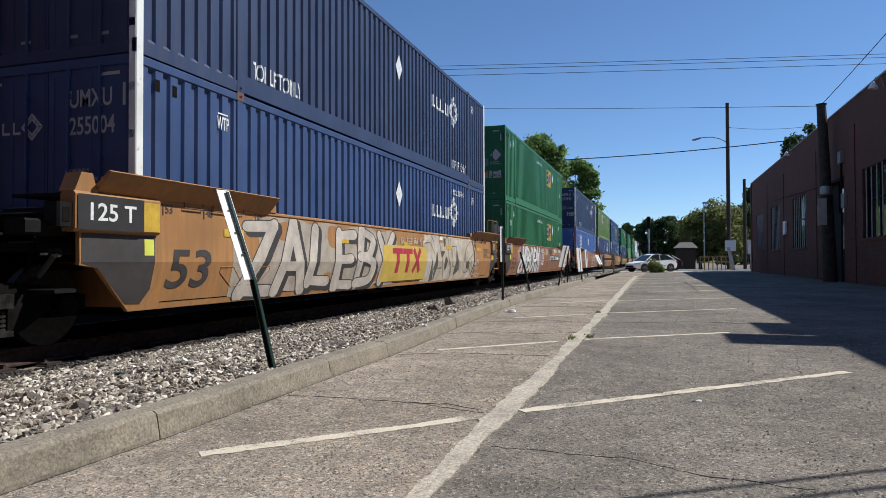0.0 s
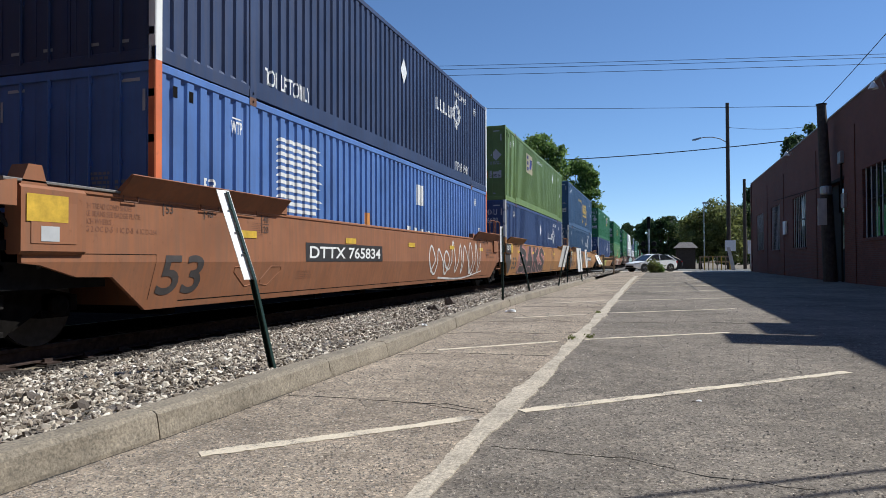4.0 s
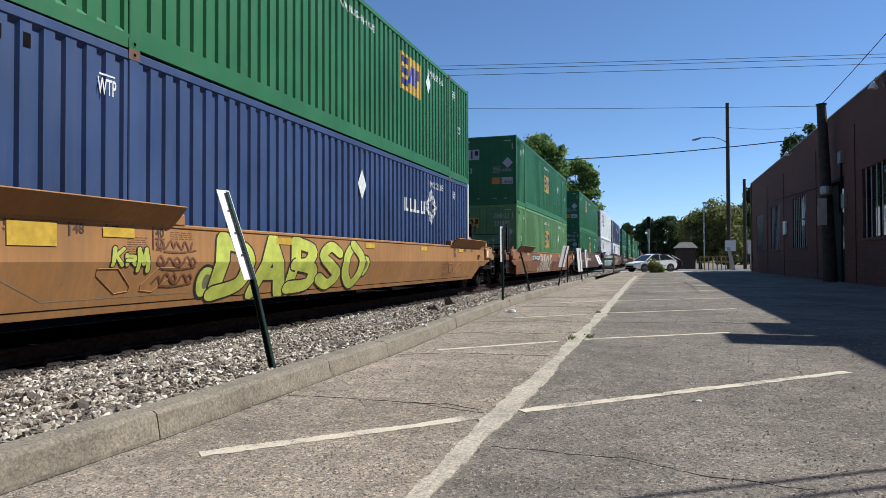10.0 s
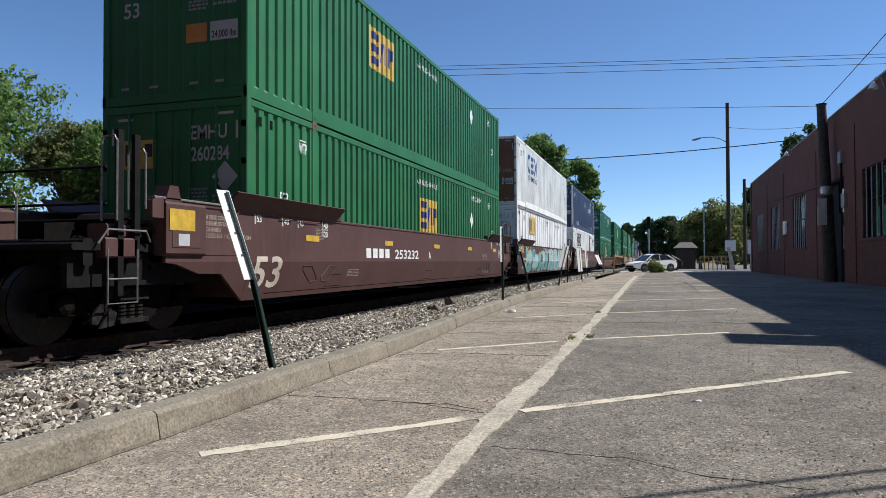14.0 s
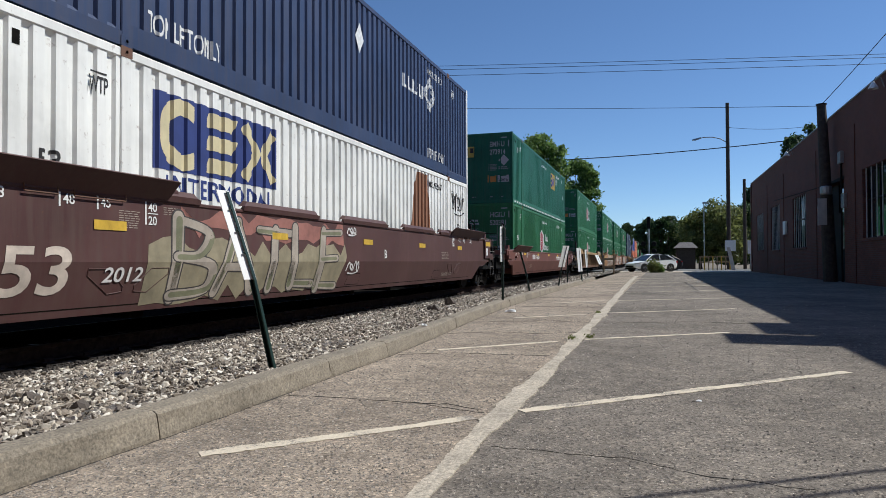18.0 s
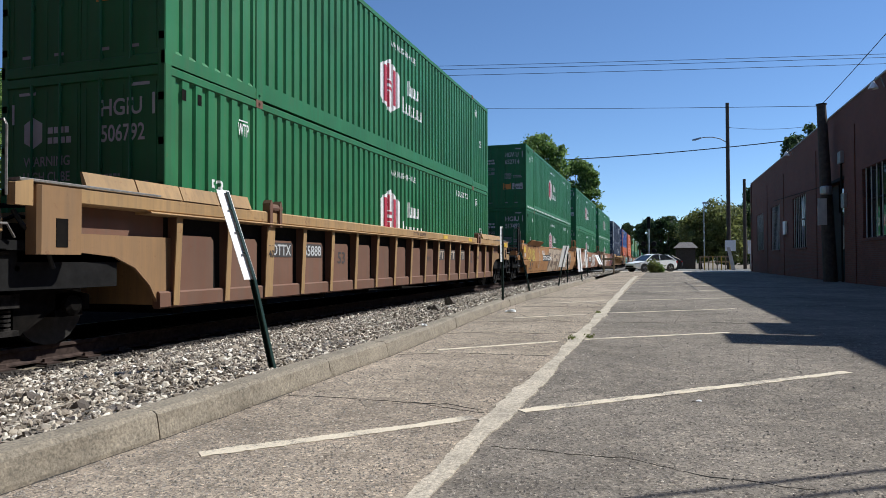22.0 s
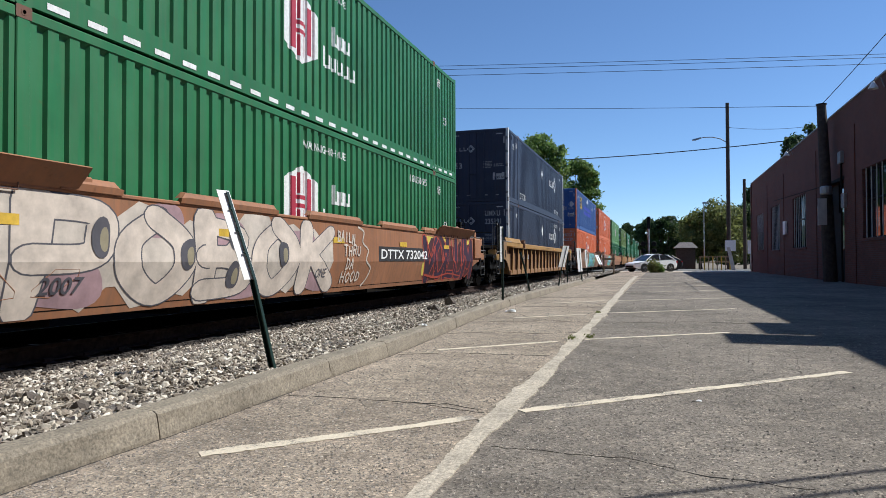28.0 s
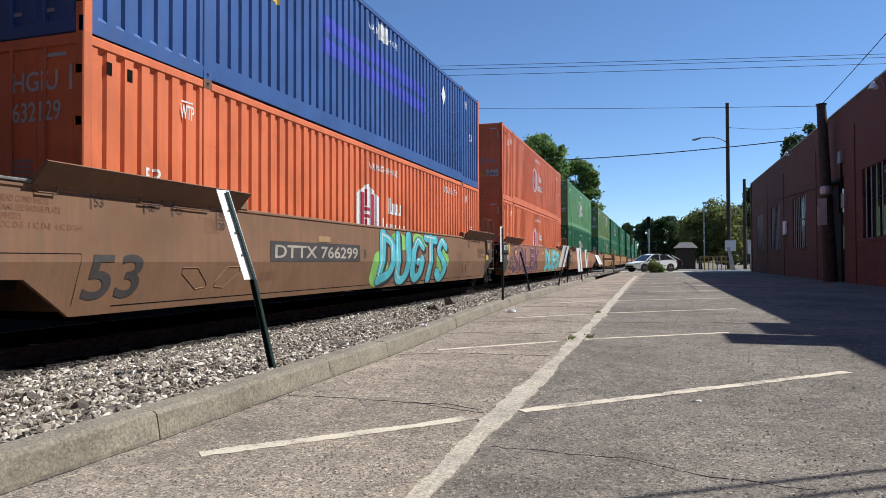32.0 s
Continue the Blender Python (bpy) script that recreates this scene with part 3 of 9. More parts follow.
for k, (x, y, s) in enumerate([(-4.4, 3.2, 0.035), (-4.1, 2.9, 0.03), (-3.02, 2.95, 0.045), (-4.9, 5.0, 0.03), (-3.72, 12.2, 0.13), (-3.5, 10.6, 0.09), (-3.62, 10.75, 0.07), (-3.25, 3.5, 0.03), (-3.55, 3.1, 0.04), (-3.75, 3.05, 0.035), (-3.42, 10.45, 0.06)]):
    g = np.random.default_rng(60 + k)
    rk = ICO_V * g.uniform(0.6, 1.3, (12, 1)) * np.array([1.2, 0.9, 0.75]) * s
    ob = put("rock", raw_mesh("rock", rk, ICO_F), M["rock"])
    ob.location = (x, y, bed_z(x) + s * 0.5)
    tagged(ob, "dark angular lump of rock lying on the ballast", "rock", "loose rocks")


def near_line(x, y, a, b):
    d = np.array(b) - np.array(a)
    t = np.clip(((x - a[0]) * d[0] + (y - a[1]) * d[1]) / (d @ d), 0, 1)
    return np.hypot(x - a[0] - t * d[0], y - a[1] - t * d[1])


# grit standing proud of the binder, bare of the painted lines and the seam
OCT_V = np.array([(1, 0, 0), (0, 1, 0), (-1, 0, 0), (0, -1, 0), (0, 0, 1)], float)
OCT_F = np.array([(0, 1, 4), (1, 2, 4), (2, 3, 4), (3, 0, 4)])
g = np.random.default_rng(19)
n = 140000
y = 1 / (1 / 1.4 - g.random(n) * (1 / 1.4 - 1 / 16.0))
x = -2.9 + 6.4 * g.random(n)
keep = (x > np.array([curb_x(q) for q in y]) + 0.02) & (np.abs(x + 0.9) > 0.1)
for st in STRIPES:
    for a, b in zip(st[::2], st[1::2]):
        keep &= near_line(x, y, a, b) > 0.05
x, y = x[keep], y[keep]
n = len(x)
size = (0.0027 + 0.0066 * g.random(n) ** 4) * (0.8 + 0.11 * y)
v = OCT_V[None] * g.uniform(0.6, 1.3, (n, 5, 1)) * np.stack([np.ones(n), g.uniform(0.6, 1, n), g.uniform(0.35, 0.75, n)], -1)[:, None, :]
a = g.uniform(0, 6.28, (n, 1))
v = np.stack([v[..., 0] * np.cos(a) - v[..., 1] * np.sin(a), v[..., 0] * np.sin(a) + v[..., 1] * np.cos(a), v[..., 2]], -1)
v = v * size[:, None, None] + np.stack([x, y, np.zeros(n)], -1)[:, None, :]
tagged(put("asphalt_grit", raw_mesh("asphalt_grit", v.reshape(-1, 3), (OCT_F[None] + (np.arange(n) * 5)[:, None, None]).reshape(-1, 3)), M["grit"]), "coarse pale and dark grit worn out of the asphalt", kind="stuff")
# litter
for k, (x, y, z, s) in enumerate([(-2.55, 12.1, 0.012, 0.1), (-2.66, 7.64, 0.165, 0.04), (0.248, 4.755, 0.004, 0.022)]):
    mb = Mb()
    g = random.Random(80 + k)
    ring = [(s * (1 + g.uniform(-0.3, 0.3)) * math.cos(t), 0.7 * s * (1 + g.uniform(-0.3, 0.3)) * math.sin(t)) for t in [i * math.pi / 4 for i in range(8)]]
    hs = [s * g.uniform(0.05, 0.5) for _ in ring]
    mb.loft([[(a, b, h * 0.4 - 0.008) for (a, b), h in zip(ring, hs)], [(a * 0.85, b * 0.8, h) for (a, b), h in zip(ring, hs)], [(a * 0.3, b * 0.3, s * 0.15) for a, b in ring]])
    ob = put("paper_scrap", mb, M["white"])
    ob.location = (x, y, z)
    tagged(ob, "crumpled white paper scrap on the ground", "litter")

# track: two rails, ties, plates
track = thing("railroad_track", "standard railway track on wooden ties", "track", kind="structure")
RAIL = [(-0.07, 0), (0.07, 0), (0.07, 0.015), (0.012, 0.035), (0.012, 0.125), (0.036, 0.135), (0.036, 0.168), (-0.036, 0.168), (-0.036, 0.135), (-0.012, 0.125), (-0.012, 0.035), (-0.07, 0.015)]
for side in (-1, 1):
    cx = TRACK_X + side * 0.755
    rail = part("rail", Mb().prism([(cx + a, RAIL_Z - 0.172 + b) for a, b in RAIL], 1, -60, 620), M["rail"], track, "rusty brown steel rail")
    part("rail_head", Mb().box(cx - 0.03, -60, RAIL_Z - 0.005, cx + 0.03, 620, RAIL_Z), M["rail_top"], rail, "polished running surface")
tie_me = Mb().bbox(-1.3, -0.11, -0.17, 1.3, 0.11, 0.0, 0.012).mesh("tie")
plate_me = Mb().box(-0.19, -0.09, 0, 0.19, 0.09, 0.014).box(-0.11, -0.05, 0, -0.08, 0.05, 0.05).box(0.08, -0.05, 0, 0.11, 0.05, 0.05).mesh("tie_plate")
for i in range(130):
    y = -9.0 + 0.5 * i
    t = part("tie", tie_me, M["tie"], track)
    t.location, t.rotation_euler = (TRACK_X + rnd.uniform(-0.05, 0.05), y + rnd.uniform(-0.03, 0.03), RAIL_Z - 0.187 + rnd.uniform(-0.008, 0.004)), (0, 0, rnd.uniform(-0.02, 0.02))
    if i < 80:
        for side in (-1, 1):
            p = part("tie_plate", plate_me, M["rail"], t)
            p.location = (side * 0.755 - (t.location.x - TRACK_X), 0, 0.001)
far = Mb()
for i in range(300):
    far.box(TRACK_X - 1.3, 56 + 0.55 * i, RAIL_Z - 0.35, TRACK_X + 1.3, 56.22 + 0.55 * i, RAIL_Z - 0.187)
tagged(part("far_ties", far, M["tie"], track), kind="stuff")

# ---- the train ----
CW, CL, CH = 2.591, 16.154, 2.896
HALF = CW / 2
PITCH, DEEP = 0.254, 0.037
FRONTS = [6.23, 25.67, 49.15, 68.31, 87.7, 111.12, 134.77, 158.48, 177.99, 197.52, 220.54, 243.73, 267.05, 286.39, 305.6, 329.05, 352.42, 372.1, 391.6, 415.0, 434.4, 453.9, 477.3, 500.8, 524.2, -13.2]


def travelled(t):
    return 10.6253 * t + 0.006756 * t * t


ROW_TIMES = [2.0 * i for i in range(17)]
MOVERS = []  # thing, its place at the clip's start

ZONES = ((0.13, 1.93), (2.09, 14.06), (14.22, 16.02))
PANEL_Z = (0.165, 2.775)


def corr_breaks(a, b):
    n = max(1, round((b - a) / PITCH))
    p = (b - a) / n
    out = [(a, 0.0)]
    for i in range(n):
        y = a + i * p
        out += [(y + p * 0.28, 0.0), (y + p * 0.38, -DEEP), (y + p * 0.68, -DEEP), (y + p * 0.78, 0.0)]
    out.append((b, 0.0))
    return out


BREAKS = [q for z in ZONES for q in corr_breaks(*z)]


def corr_depth(y):
    for (ya, da), (yb, db) in zip(BREAKS, BREAKS[1:]):
        if ya <= y <= yb:
            return da + (db - da) * (y - ya) / max(1e-6, yb - ya)
    return 0.0


def side_mesh(zone, sgn, style):
    mb = Mb()
    face = HALF - 0.016
    if style == "plate":
        a, b = zone
        mb.box(sgn * (face - 0.03), a, PANEL_Z[0], sgn * (face - 0.02), b, PANEL_Z[1])
        n = max(1, round((b - a) / 0.62))
        for i in range(n + 1):
            y = a + (b - a) * i / n
            mb.box(sgn * (face - 0.022), max(a, y - 0.03), PANEL_Z[0], sgn * face, min(b, y + 0.03), PANEL_Z[1])
        return mb.mesh("side_panel")
    pts = corr_breaks(*zone)
    vs = []
    z0, z1 = PANEL_Z
    for y, d in pts:
        x = sgn * (face + d)
        xe = sgn * face
        vs += [(xe, y, z0), (x, y, z0 + 0.05 if d else z0 + 0.012), (x, y, z1 - 0.05 if d else z1 - 0.012), (xe, y, z1)]
    fs = [(4 * i + j, 4 * i + 4 + j, 4 * i + 5 + j, 4 * i + 1 + j) for i in range(len(pts) - 1) for j in range(3)]
    back = len(vs)
    for y in (pts[0][0], pts[-1][0]):
        vs += [(sgn * (face - 0.05), y, z0), (sgn * (face - 0.05), y, z1)]
    n4 = 4 * (len(pts) - 1)
    fs += [(back, back + 1, back + 3, back + 2), (0, 1, 2, 3, back + 1, back), (n4, n4 + 1, n4 + 2, n4 + 3, back + 3, back + 2)]
    return mb.add(vs, fs).mesh("side_panel")


CM = {}


def cmesh(key, make):
    if key not in CM:
        CM[key] = make()
    return CM[key]


def bottom_rail_mesh(sgn):
    mb = Mb()
    x0, x1 = sorted((sgn * (HALF - 0.06), sgn * (HALF - 0.002)))
    # deeper between the lift posts, as on a domestic box
    mb.prism([(0.0, 0.0), (1.9, 0.0), (2.1, 0.018), (14.05, 0.018), (14.25, 0.0), (CL, 0.0), (CL, 0.158), (14.2, 0.158), (14.1, 0.27), (2.05, 0.27), (1.95, 0.158), (0.0, 0.158)], 0, x0, x1)
    return mb.mesh("bottom_rail")


def top_rail_mesh(sgn):
    x0, x1 = sorted((sgn * (HALF - 0.07), sgn * (HALF - 0.002)))
    return Mb().bbox(x0, 0.1, CH - 0.13, x1, CL - 0.1, CH - 0.02, 0.012).mesh("top_rail")


def post_mesh(sgn, y0, y1):
    x0, x1 = sorted((sgn * (HALF - 0.11), sgn * HALF))
    return Mb().bbox(x0, y0, 0.0, x1, y1, CH, 0.012).mesh("corner_post")


def lift_post_mesh(sgn, y0):
    x0, x1 = sorted((sgn * (HALF - 0.08), sgn * (HALF + 0.002)))
    return Mb().bbox(x0, y0, 0.0, x1, y0 + 0.15, CH, 0.01).mesh("lift_post")


def casting_mesh(sgn, y0, z0):
    x0, x1 = sorted((sgn * (HALF - 0.17), sgn * (HALF + 0.006)))
    mb = Mb()
    mb.bbox(x0, y0, z0, x1, y0 + 0.17, z0 + 0.12, 0.01)
    xo = sgn * (HALF + 0.008)
    mb.lathe([(0.034, -0.001), (0.034, 0.001), (0.02, 0.001), (0.02, -0.001)], (xo, y0 + 0.085, z0 + 0.06), 0, 10)
    return mb.mesh("corner_casting")


def door_mesh(side):
    mb = Mb()
    a, b = sorted((side * 0.006, side * (HALF - 0.1)))
    mb.box(a, 0.02, 0.14, b, 0.05, CH - 0.13)
    for x in (a + 0.03, (a + b) / 2, b - 0.1):
        mb.box(x, 0.014, 0.2, x + 0.06, 0.024, CH - 0.2)
    for i in range(5):
        z = 0.3 + i * 0.54
        mb.box(*sorted((side * (HALF - 0.12), side * (HALF - 0.02)))[:1], 0.0, z, max(side * (HALF - 0.12), side * (HALF - 0.02)), 0.02, z + 0.09)
    return mb.mesh("door")


def rod_mesh():
    mb = Mb().tube((0, 0.0, 0.1), (0, 0.0, CH - 0.1), 0.018, 8)
    for z in (0.16, 0.9, 1.7, 2.45, CH - 0.18):
        mb.box(-0.035, -0.005, z - 0.03, 0.035, 0.025, z + 0.03)
    mb.box(-0.02, -0.02, 1.1, 0.25, 0.0, 1.14)
    return mb.mesh("lock_rod")


def end_wall_mesh(y):
    n = 9
    w = (2 * HALF - 0.24) / n
    s = -1 if y < 1 else 1
    yo = y if y < 1 else y + 0.03
    out = [(-HALF + 0.1, yo)]
    for i in range(n):
        x = -HALF + 0.12 + i * w
        out += [(x + 0.04, yo), (x + 0.07, yo + s * 0.014), (x + w - 0.07, yo + s * 0.014), (x + w - 0.04, yo)]
    out += [(HALF - 0.1, yo), (HALF - 0.1, yo - s * 0.03), (-HALF + 0.1, yo - s * 0.03)]
    return Mb().prism(out, 2, 0.14, CH - 0.12).mesh("end_wall")


def roof_mesh():
    mb = Mb()
    a, b = 0.1, CL - 0.1
    pts = []
    n = 60
    for i in range(n + 1):
        y = a + (b - a) * i / n
        pts.append((y, CH - 0.03 + (0.018 if i % 2 else 0.0)))
    vs = [(s * (HALF - 0.06), y, z) for y, z in pts for s in (-1, 1)]
    return mb.add(vs, [(2 * i, 2 * i + 1, 2 * i + 3, 2 * i + 2) for i in range(n)]).box(-HALF + 0.08, 0.1, 0.1, HALF - 0.08, CL - 0.1, 0.14).mesh("roof")


def container(paint_key, post_key, k, level, doors=True, style="corr", label="", posts=None):
    """A 53-foot box: frame, corrugated sides, lift posts, doors or end wall."""
    mat = M["c_" + paint_key]
    posts = posts or mat
    ob = thing("shipping_container", label, "container", "double-stacked containers")
    for sgn in (1, -1):
        for zi, z in enumerate(ZONES):
            part("side_panel", cmesh(("side", zi, sgn, style), lambda: side_mesh(z, sgn, style)), mat, ob)
        part("bottom_rail", cmesh(("bot", sgn), lambda: bottom_rail_mesh(sgn)), mat, ob)
        part("top_rail", cmesh(("top", sgn), lambda: top_rail_mesh(sgn)), mat if style != "plate" else M["coping"], ob)
        for e, (ya, yb) in enumerate(((0.0, 0.125), (CL - 0.125, CL))):
            part("corner_post", cmesh(("post", sgn, e), lambda: post_mesh(sgn, ya, yb)), posts, ob)
        for e, y0 in enumerate((1.935, 14.065)):
            lp = part("lift_post", cmesh(("lift", sgn, e), lambda: lift_post_mesh(sgn, y0)), mat, ob)
            for z0 in (0.0, CH - 0.12):
                part("corner_casting", cmesh(("cast", sgn, e, z0), lambda: casting_mesh(sgn, y0 - 0.01, z0)), M["car_dusk"] if post_key == "bright" and z0 else mat, lp)
    part("roof", cmesh(("roof",), roof_mesh), mat, ob)
    part("end_header", cmesh(("hdr",), lambda: Mb().bbox(-HALF + 0.1, 0.0, CH - 0.13, HALF - 0.1, 0.08, CH - 0.01, 0.01).mesh("end_header")), mat, ob)
    part("end_sill", cmesh(("sil",), lambda: Mb().bbox(-HALF + 0.1, 0.0, 0.0, HALF - 0.1, 0.08, 0.14, 0.01).mesh("end_sill")), mat, ob)
    if doors:
        for s in (-1, 1):
            d = part("door", cmesh(("door", s), lambda: door_mesh(s)), mat, ob)
            for x in (0.32, 0.78):
                r = part("lock_rod", cmesh(("rod",), rod_mesh), mat, d)
                r.location = (s * x, 0.005, 0)
    else:
        part("end_wall", cmesh(("endw", 0), lambda: end_wall_mesh(0.03)), mat, ob)
    part("end_wall", cmesh(("endw", 1), lambda: end_wall_mesh(CL - 0.06)), mat, ob)
    z = 0.42 + (CH if level else 0.0)
    ob.location = (TRACK_X, FRONTS[k], z)
    MOVERS.append((ob, TRACK_X, FRONTS[k], z))
    return ob


# -- cars --
CAR_HALF = 1.482


def lean_of(top):
    """How far the lower plate leans in: more on the low cars."""
    return 0.13 if top > 1.45 else 0.17


def smooth_side(top, crease, low, ya, yb, cut_a, cut_b, sgn):
    """The car's side: an upright upper plate, a crease, a lower plate leaning in, ends cut back below."""
    th = 0.05
    lean = lean_of(top)
    # outline along y at top, crease, low
    def end(y0, d, cut, kind):
        if kind == "couple":
            return [(y0, crease - 0.0), (y0 + d * 0.2, crease - 0.03), (y0 + d * 0.64, crease - 0.15), (y0 + d * 1.1, crease - 0.16), (y0 + d * 1.68, low)]
        return [(y0, crease - 0.03), (y0 + d * cut * 0.3, crease - 0.06), (y0 + d * cut, low)]
    spots = end(ya, 1, cut_a[0], cut_a[1]) + end(yb, -1, cut_b[0], cut_b[1])[::-1]
    cols = [q[0] for q in spots]
    zc = [min(q[1], crease - 0.01) for q in spots]
    mb = Mb()
    vs = []
    for i, y in enumerate(cols):
        zb = zc[i]
        k = (crease - zb) / (crease - low)
        xb = CAR_HALF - lean * k
        outer = [(CAR_HALF - 0.012, top), (CAR_HALF, crease), (xb, zb)]
        inner = [(xb - th, zb), (CAR_HALF - th, crease), (CAR_HALF - 0.012 - th, top)]
        vs += [(sgn * x, y, z) for x, z in outer + inner]
    fs = [(6 * i + j, 6 * i + (j + 1) % 6, 6 * i + 6 + (j + 1) % 6, 6 * i + 6 + j) for i in range(len(cols) - 1) for j in range(6)]
    fs += [tuple(range(5, -1, -1)), tuple(range(6 * len(cols) - 6, 6 * len(cols)))]
    mb.add(vs, fs)
    return mb


def wheelset(parent, y, mat_w):
    """An axle with its two wheels, free to turn."""
    ax = part("wheelset", cmesh(("axle",), lambda: Mb().tube((-1.0, 0, 0), (1.0, 0, 0), 0.085, 12).mesh("wheelset")), M["under"], parent)
    ax.location = (0, y, 0.42)
    prof = [(0.09, -0.03), (0.12, -0.06), (0.3, -0.02), (0.36, -0.06), (0.42, -0.065), (0.415, 0.06), (0.445, 0.065), (0.445, 0.085), (0.36, 0.08), (0.3, 0.03), (0.12, 0.06), (0.09, 0.05)]
    for s in (-1, 1):
        def mk():
            mb = Mb().lathe([(r, -s * o) for r, o in prof], (s * 0.755, 0, 0), 0, 28)
            for q in range(5):
                t = 2 * math.pi * q / 5
                mb.box(s * 0.755 - 0.045, 0.2 * math.cos(t) - 0.03, 0.2 * math.sin(t) - 0.03, s * 0.755 + 0.045, 0.2 * math.cos(t) + 0.03, 0.2 * math.sin(t) + 0.03)
            return mb.mesh("wheel")
        w = part("wheel", cmesh(("wheel", s), mk), mat_w, ax)
        part("wheel_rim", cmesh(("rim", s), lambda: Mb().lathe([(0.419, -0.05), (0.423, -0.05), (0.423, 0.05), (0.419, 0.05)], (s * 0.755, 0, 0), 0, 28).lathe([(0.4, s * 0.067), (0.421, s * 0.068), (0.421, s * 0.071), (0.4, s * 0.07)], (s * 0.755, 0, 0), 0, 28).mesh("wheel_rim")), M["tread"], ax, "polished wheel tread")
    return ax


def side_frame_mesh(s):
    mb = Mb()
    x0, x1 = sorted((s * 0.92, s * 1.08))
    prof = [(-1.15, 0.36), (-1.15, 0.52), (-0.75, 0.6), (-0.45, 0.66), (0.45, 0.66), (0.75, 0.6), (1.15, 0.52), (1.15, 0.36), (0.7, 0.38), (0.4, 0.2), (-0.4, 0.2), (-0.7, 0.38)]
    mb.prism(prof, 0, x0, x1)
    for y in (-0.89, 0.89):
        mb.lathe([(0.0, -0.02), (0.1, -0.02), (0.11, 0.06), (0.06, 0.09), (0.0, 0.09)], (s * 1.08, y, 0.42), 0, 12)
        mb.box(x0, y - 0.17, 0.3, x1, y + 0.17, 0.54)
    mb.prism([(-0.62, 0.42), (-0.3, 0.16), (-0.22, 0.16), (-0.22, 0.5)], 0, s * 1.09 - 0.02, s * 1.09 + 0.02)
    mb.prism([(0.62, 0.42), (0.3, 0.16), (0.22, 0.16), (0.22, 0.5)], 0, s * 1.09 - 0.02, s * 1.09 + 0.02)
    return mb.mesh("side_frame")


def spring_mesh(s):
    mb = Mb()
    for y in (-0.13, 0.0, 0.13):
        for i in range(5):
            mb.lathe([(0.035, 0), (0.062, 0.0), (0.062, 0.024), (0.035, 0.024)], (s * 1.1, y, 0.22 + i * 0.042), 2, 10)
    mb.box(s * 1.1 - 0.09, -0.22, 0.43, s * 1.1 + 0.09, 0.22, 0.56)
    mb.box(s * 1.1 - 0.09, -0.22, 0.17, s * 1.1 + 0.09, 0.22, 0.22)
    return mb.mesh("spring")


def bogie(car, y):
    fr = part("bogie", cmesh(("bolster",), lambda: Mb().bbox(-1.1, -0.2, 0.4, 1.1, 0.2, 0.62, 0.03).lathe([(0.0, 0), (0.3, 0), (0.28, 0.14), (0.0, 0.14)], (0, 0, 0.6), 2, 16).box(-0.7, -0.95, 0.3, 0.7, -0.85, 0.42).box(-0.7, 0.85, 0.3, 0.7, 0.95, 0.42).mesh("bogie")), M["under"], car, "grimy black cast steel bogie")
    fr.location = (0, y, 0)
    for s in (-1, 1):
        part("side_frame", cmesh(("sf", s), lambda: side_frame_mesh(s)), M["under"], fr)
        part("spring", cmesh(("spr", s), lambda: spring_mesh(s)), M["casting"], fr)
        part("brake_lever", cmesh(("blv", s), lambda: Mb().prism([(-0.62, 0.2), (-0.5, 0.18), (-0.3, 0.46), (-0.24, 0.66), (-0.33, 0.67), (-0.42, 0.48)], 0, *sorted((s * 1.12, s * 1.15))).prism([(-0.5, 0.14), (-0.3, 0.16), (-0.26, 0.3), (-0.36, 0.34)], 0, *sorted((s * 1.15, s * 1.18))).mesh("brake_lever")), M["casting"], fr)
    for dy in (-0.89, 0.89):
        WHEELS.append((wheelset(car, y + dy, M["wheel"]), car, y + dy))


WHEELS = []


def side_ladder(car, x, y0, y1, z0, z1, mat):
    """Two uprights with looped heads and rungs between, standing along the car's side."""
    mb = Mb()
    for y in (y0, y1):
        mb.pipe([(x, y, z0), (x, y, z1 - 0.04), (x - 0.04, y - 0.04, z1), (x - 0.16, y - 0.12, z1), (x - 0.18, y - 0.14, z1 - 0.05), (x - 0.18, y - 0.14, z1 - 0.42), (x, y, z1 - 0.46)], 0.02, 6)
    for z in (z0 + 0.05, 0.95, 1.25, 1.52):
        mb.tube((x, y0, z), (x, y1, z), 0.016, 6)
    part("ladder", mb, mat, car)


def grab(car, x, y, z0, z1, mat, d=0.0, wide=0.16, name="grab_iron"):
    mb = Mb().pipe([(x, y, z0), (x, y, z1 - 0.05), (x - 0.03, y, z1), (x - wide + 0.03, y + d, z1), (x - wide, y + d, z1 - 0.05), (x - wide, y + d, z0)], 0.012, 6)
    part(name, mb, mat, car)


def hand_wheel(car, x, y, z, mat):
    mb = Mb().ring((x, y, z), 1, 0.27, 0.018, 18)
    for q in range(5):
        t = 2 * math.pi * q / 5
        mb.tube((x, y, z), (x + 0.27 * math.cos(t), y, z + 0.27 * math.sin(t)), 0.012, 5)
    mb.lathe([(0.0, -0.03), (0.05, -0.03), (0.05, 0.03), (0.0, 0.03)], (x, y, z), 1, 10)
    w = part("brake_wheel", mb, mat, car)
    part("brake_stand", Mb().box(x - 0.12, y + 0.03, z - 0.5, x + 0.12, y + 0.22, z + 0.12).prism([(x - 0.2, z - 0.9), (x + 0.2, z - 0.9), (x + 0.12, z - 0.5), (x - 0.12, z - 0.5)], 1, y + 0.06, y + 0.14), mat, car)
    return w


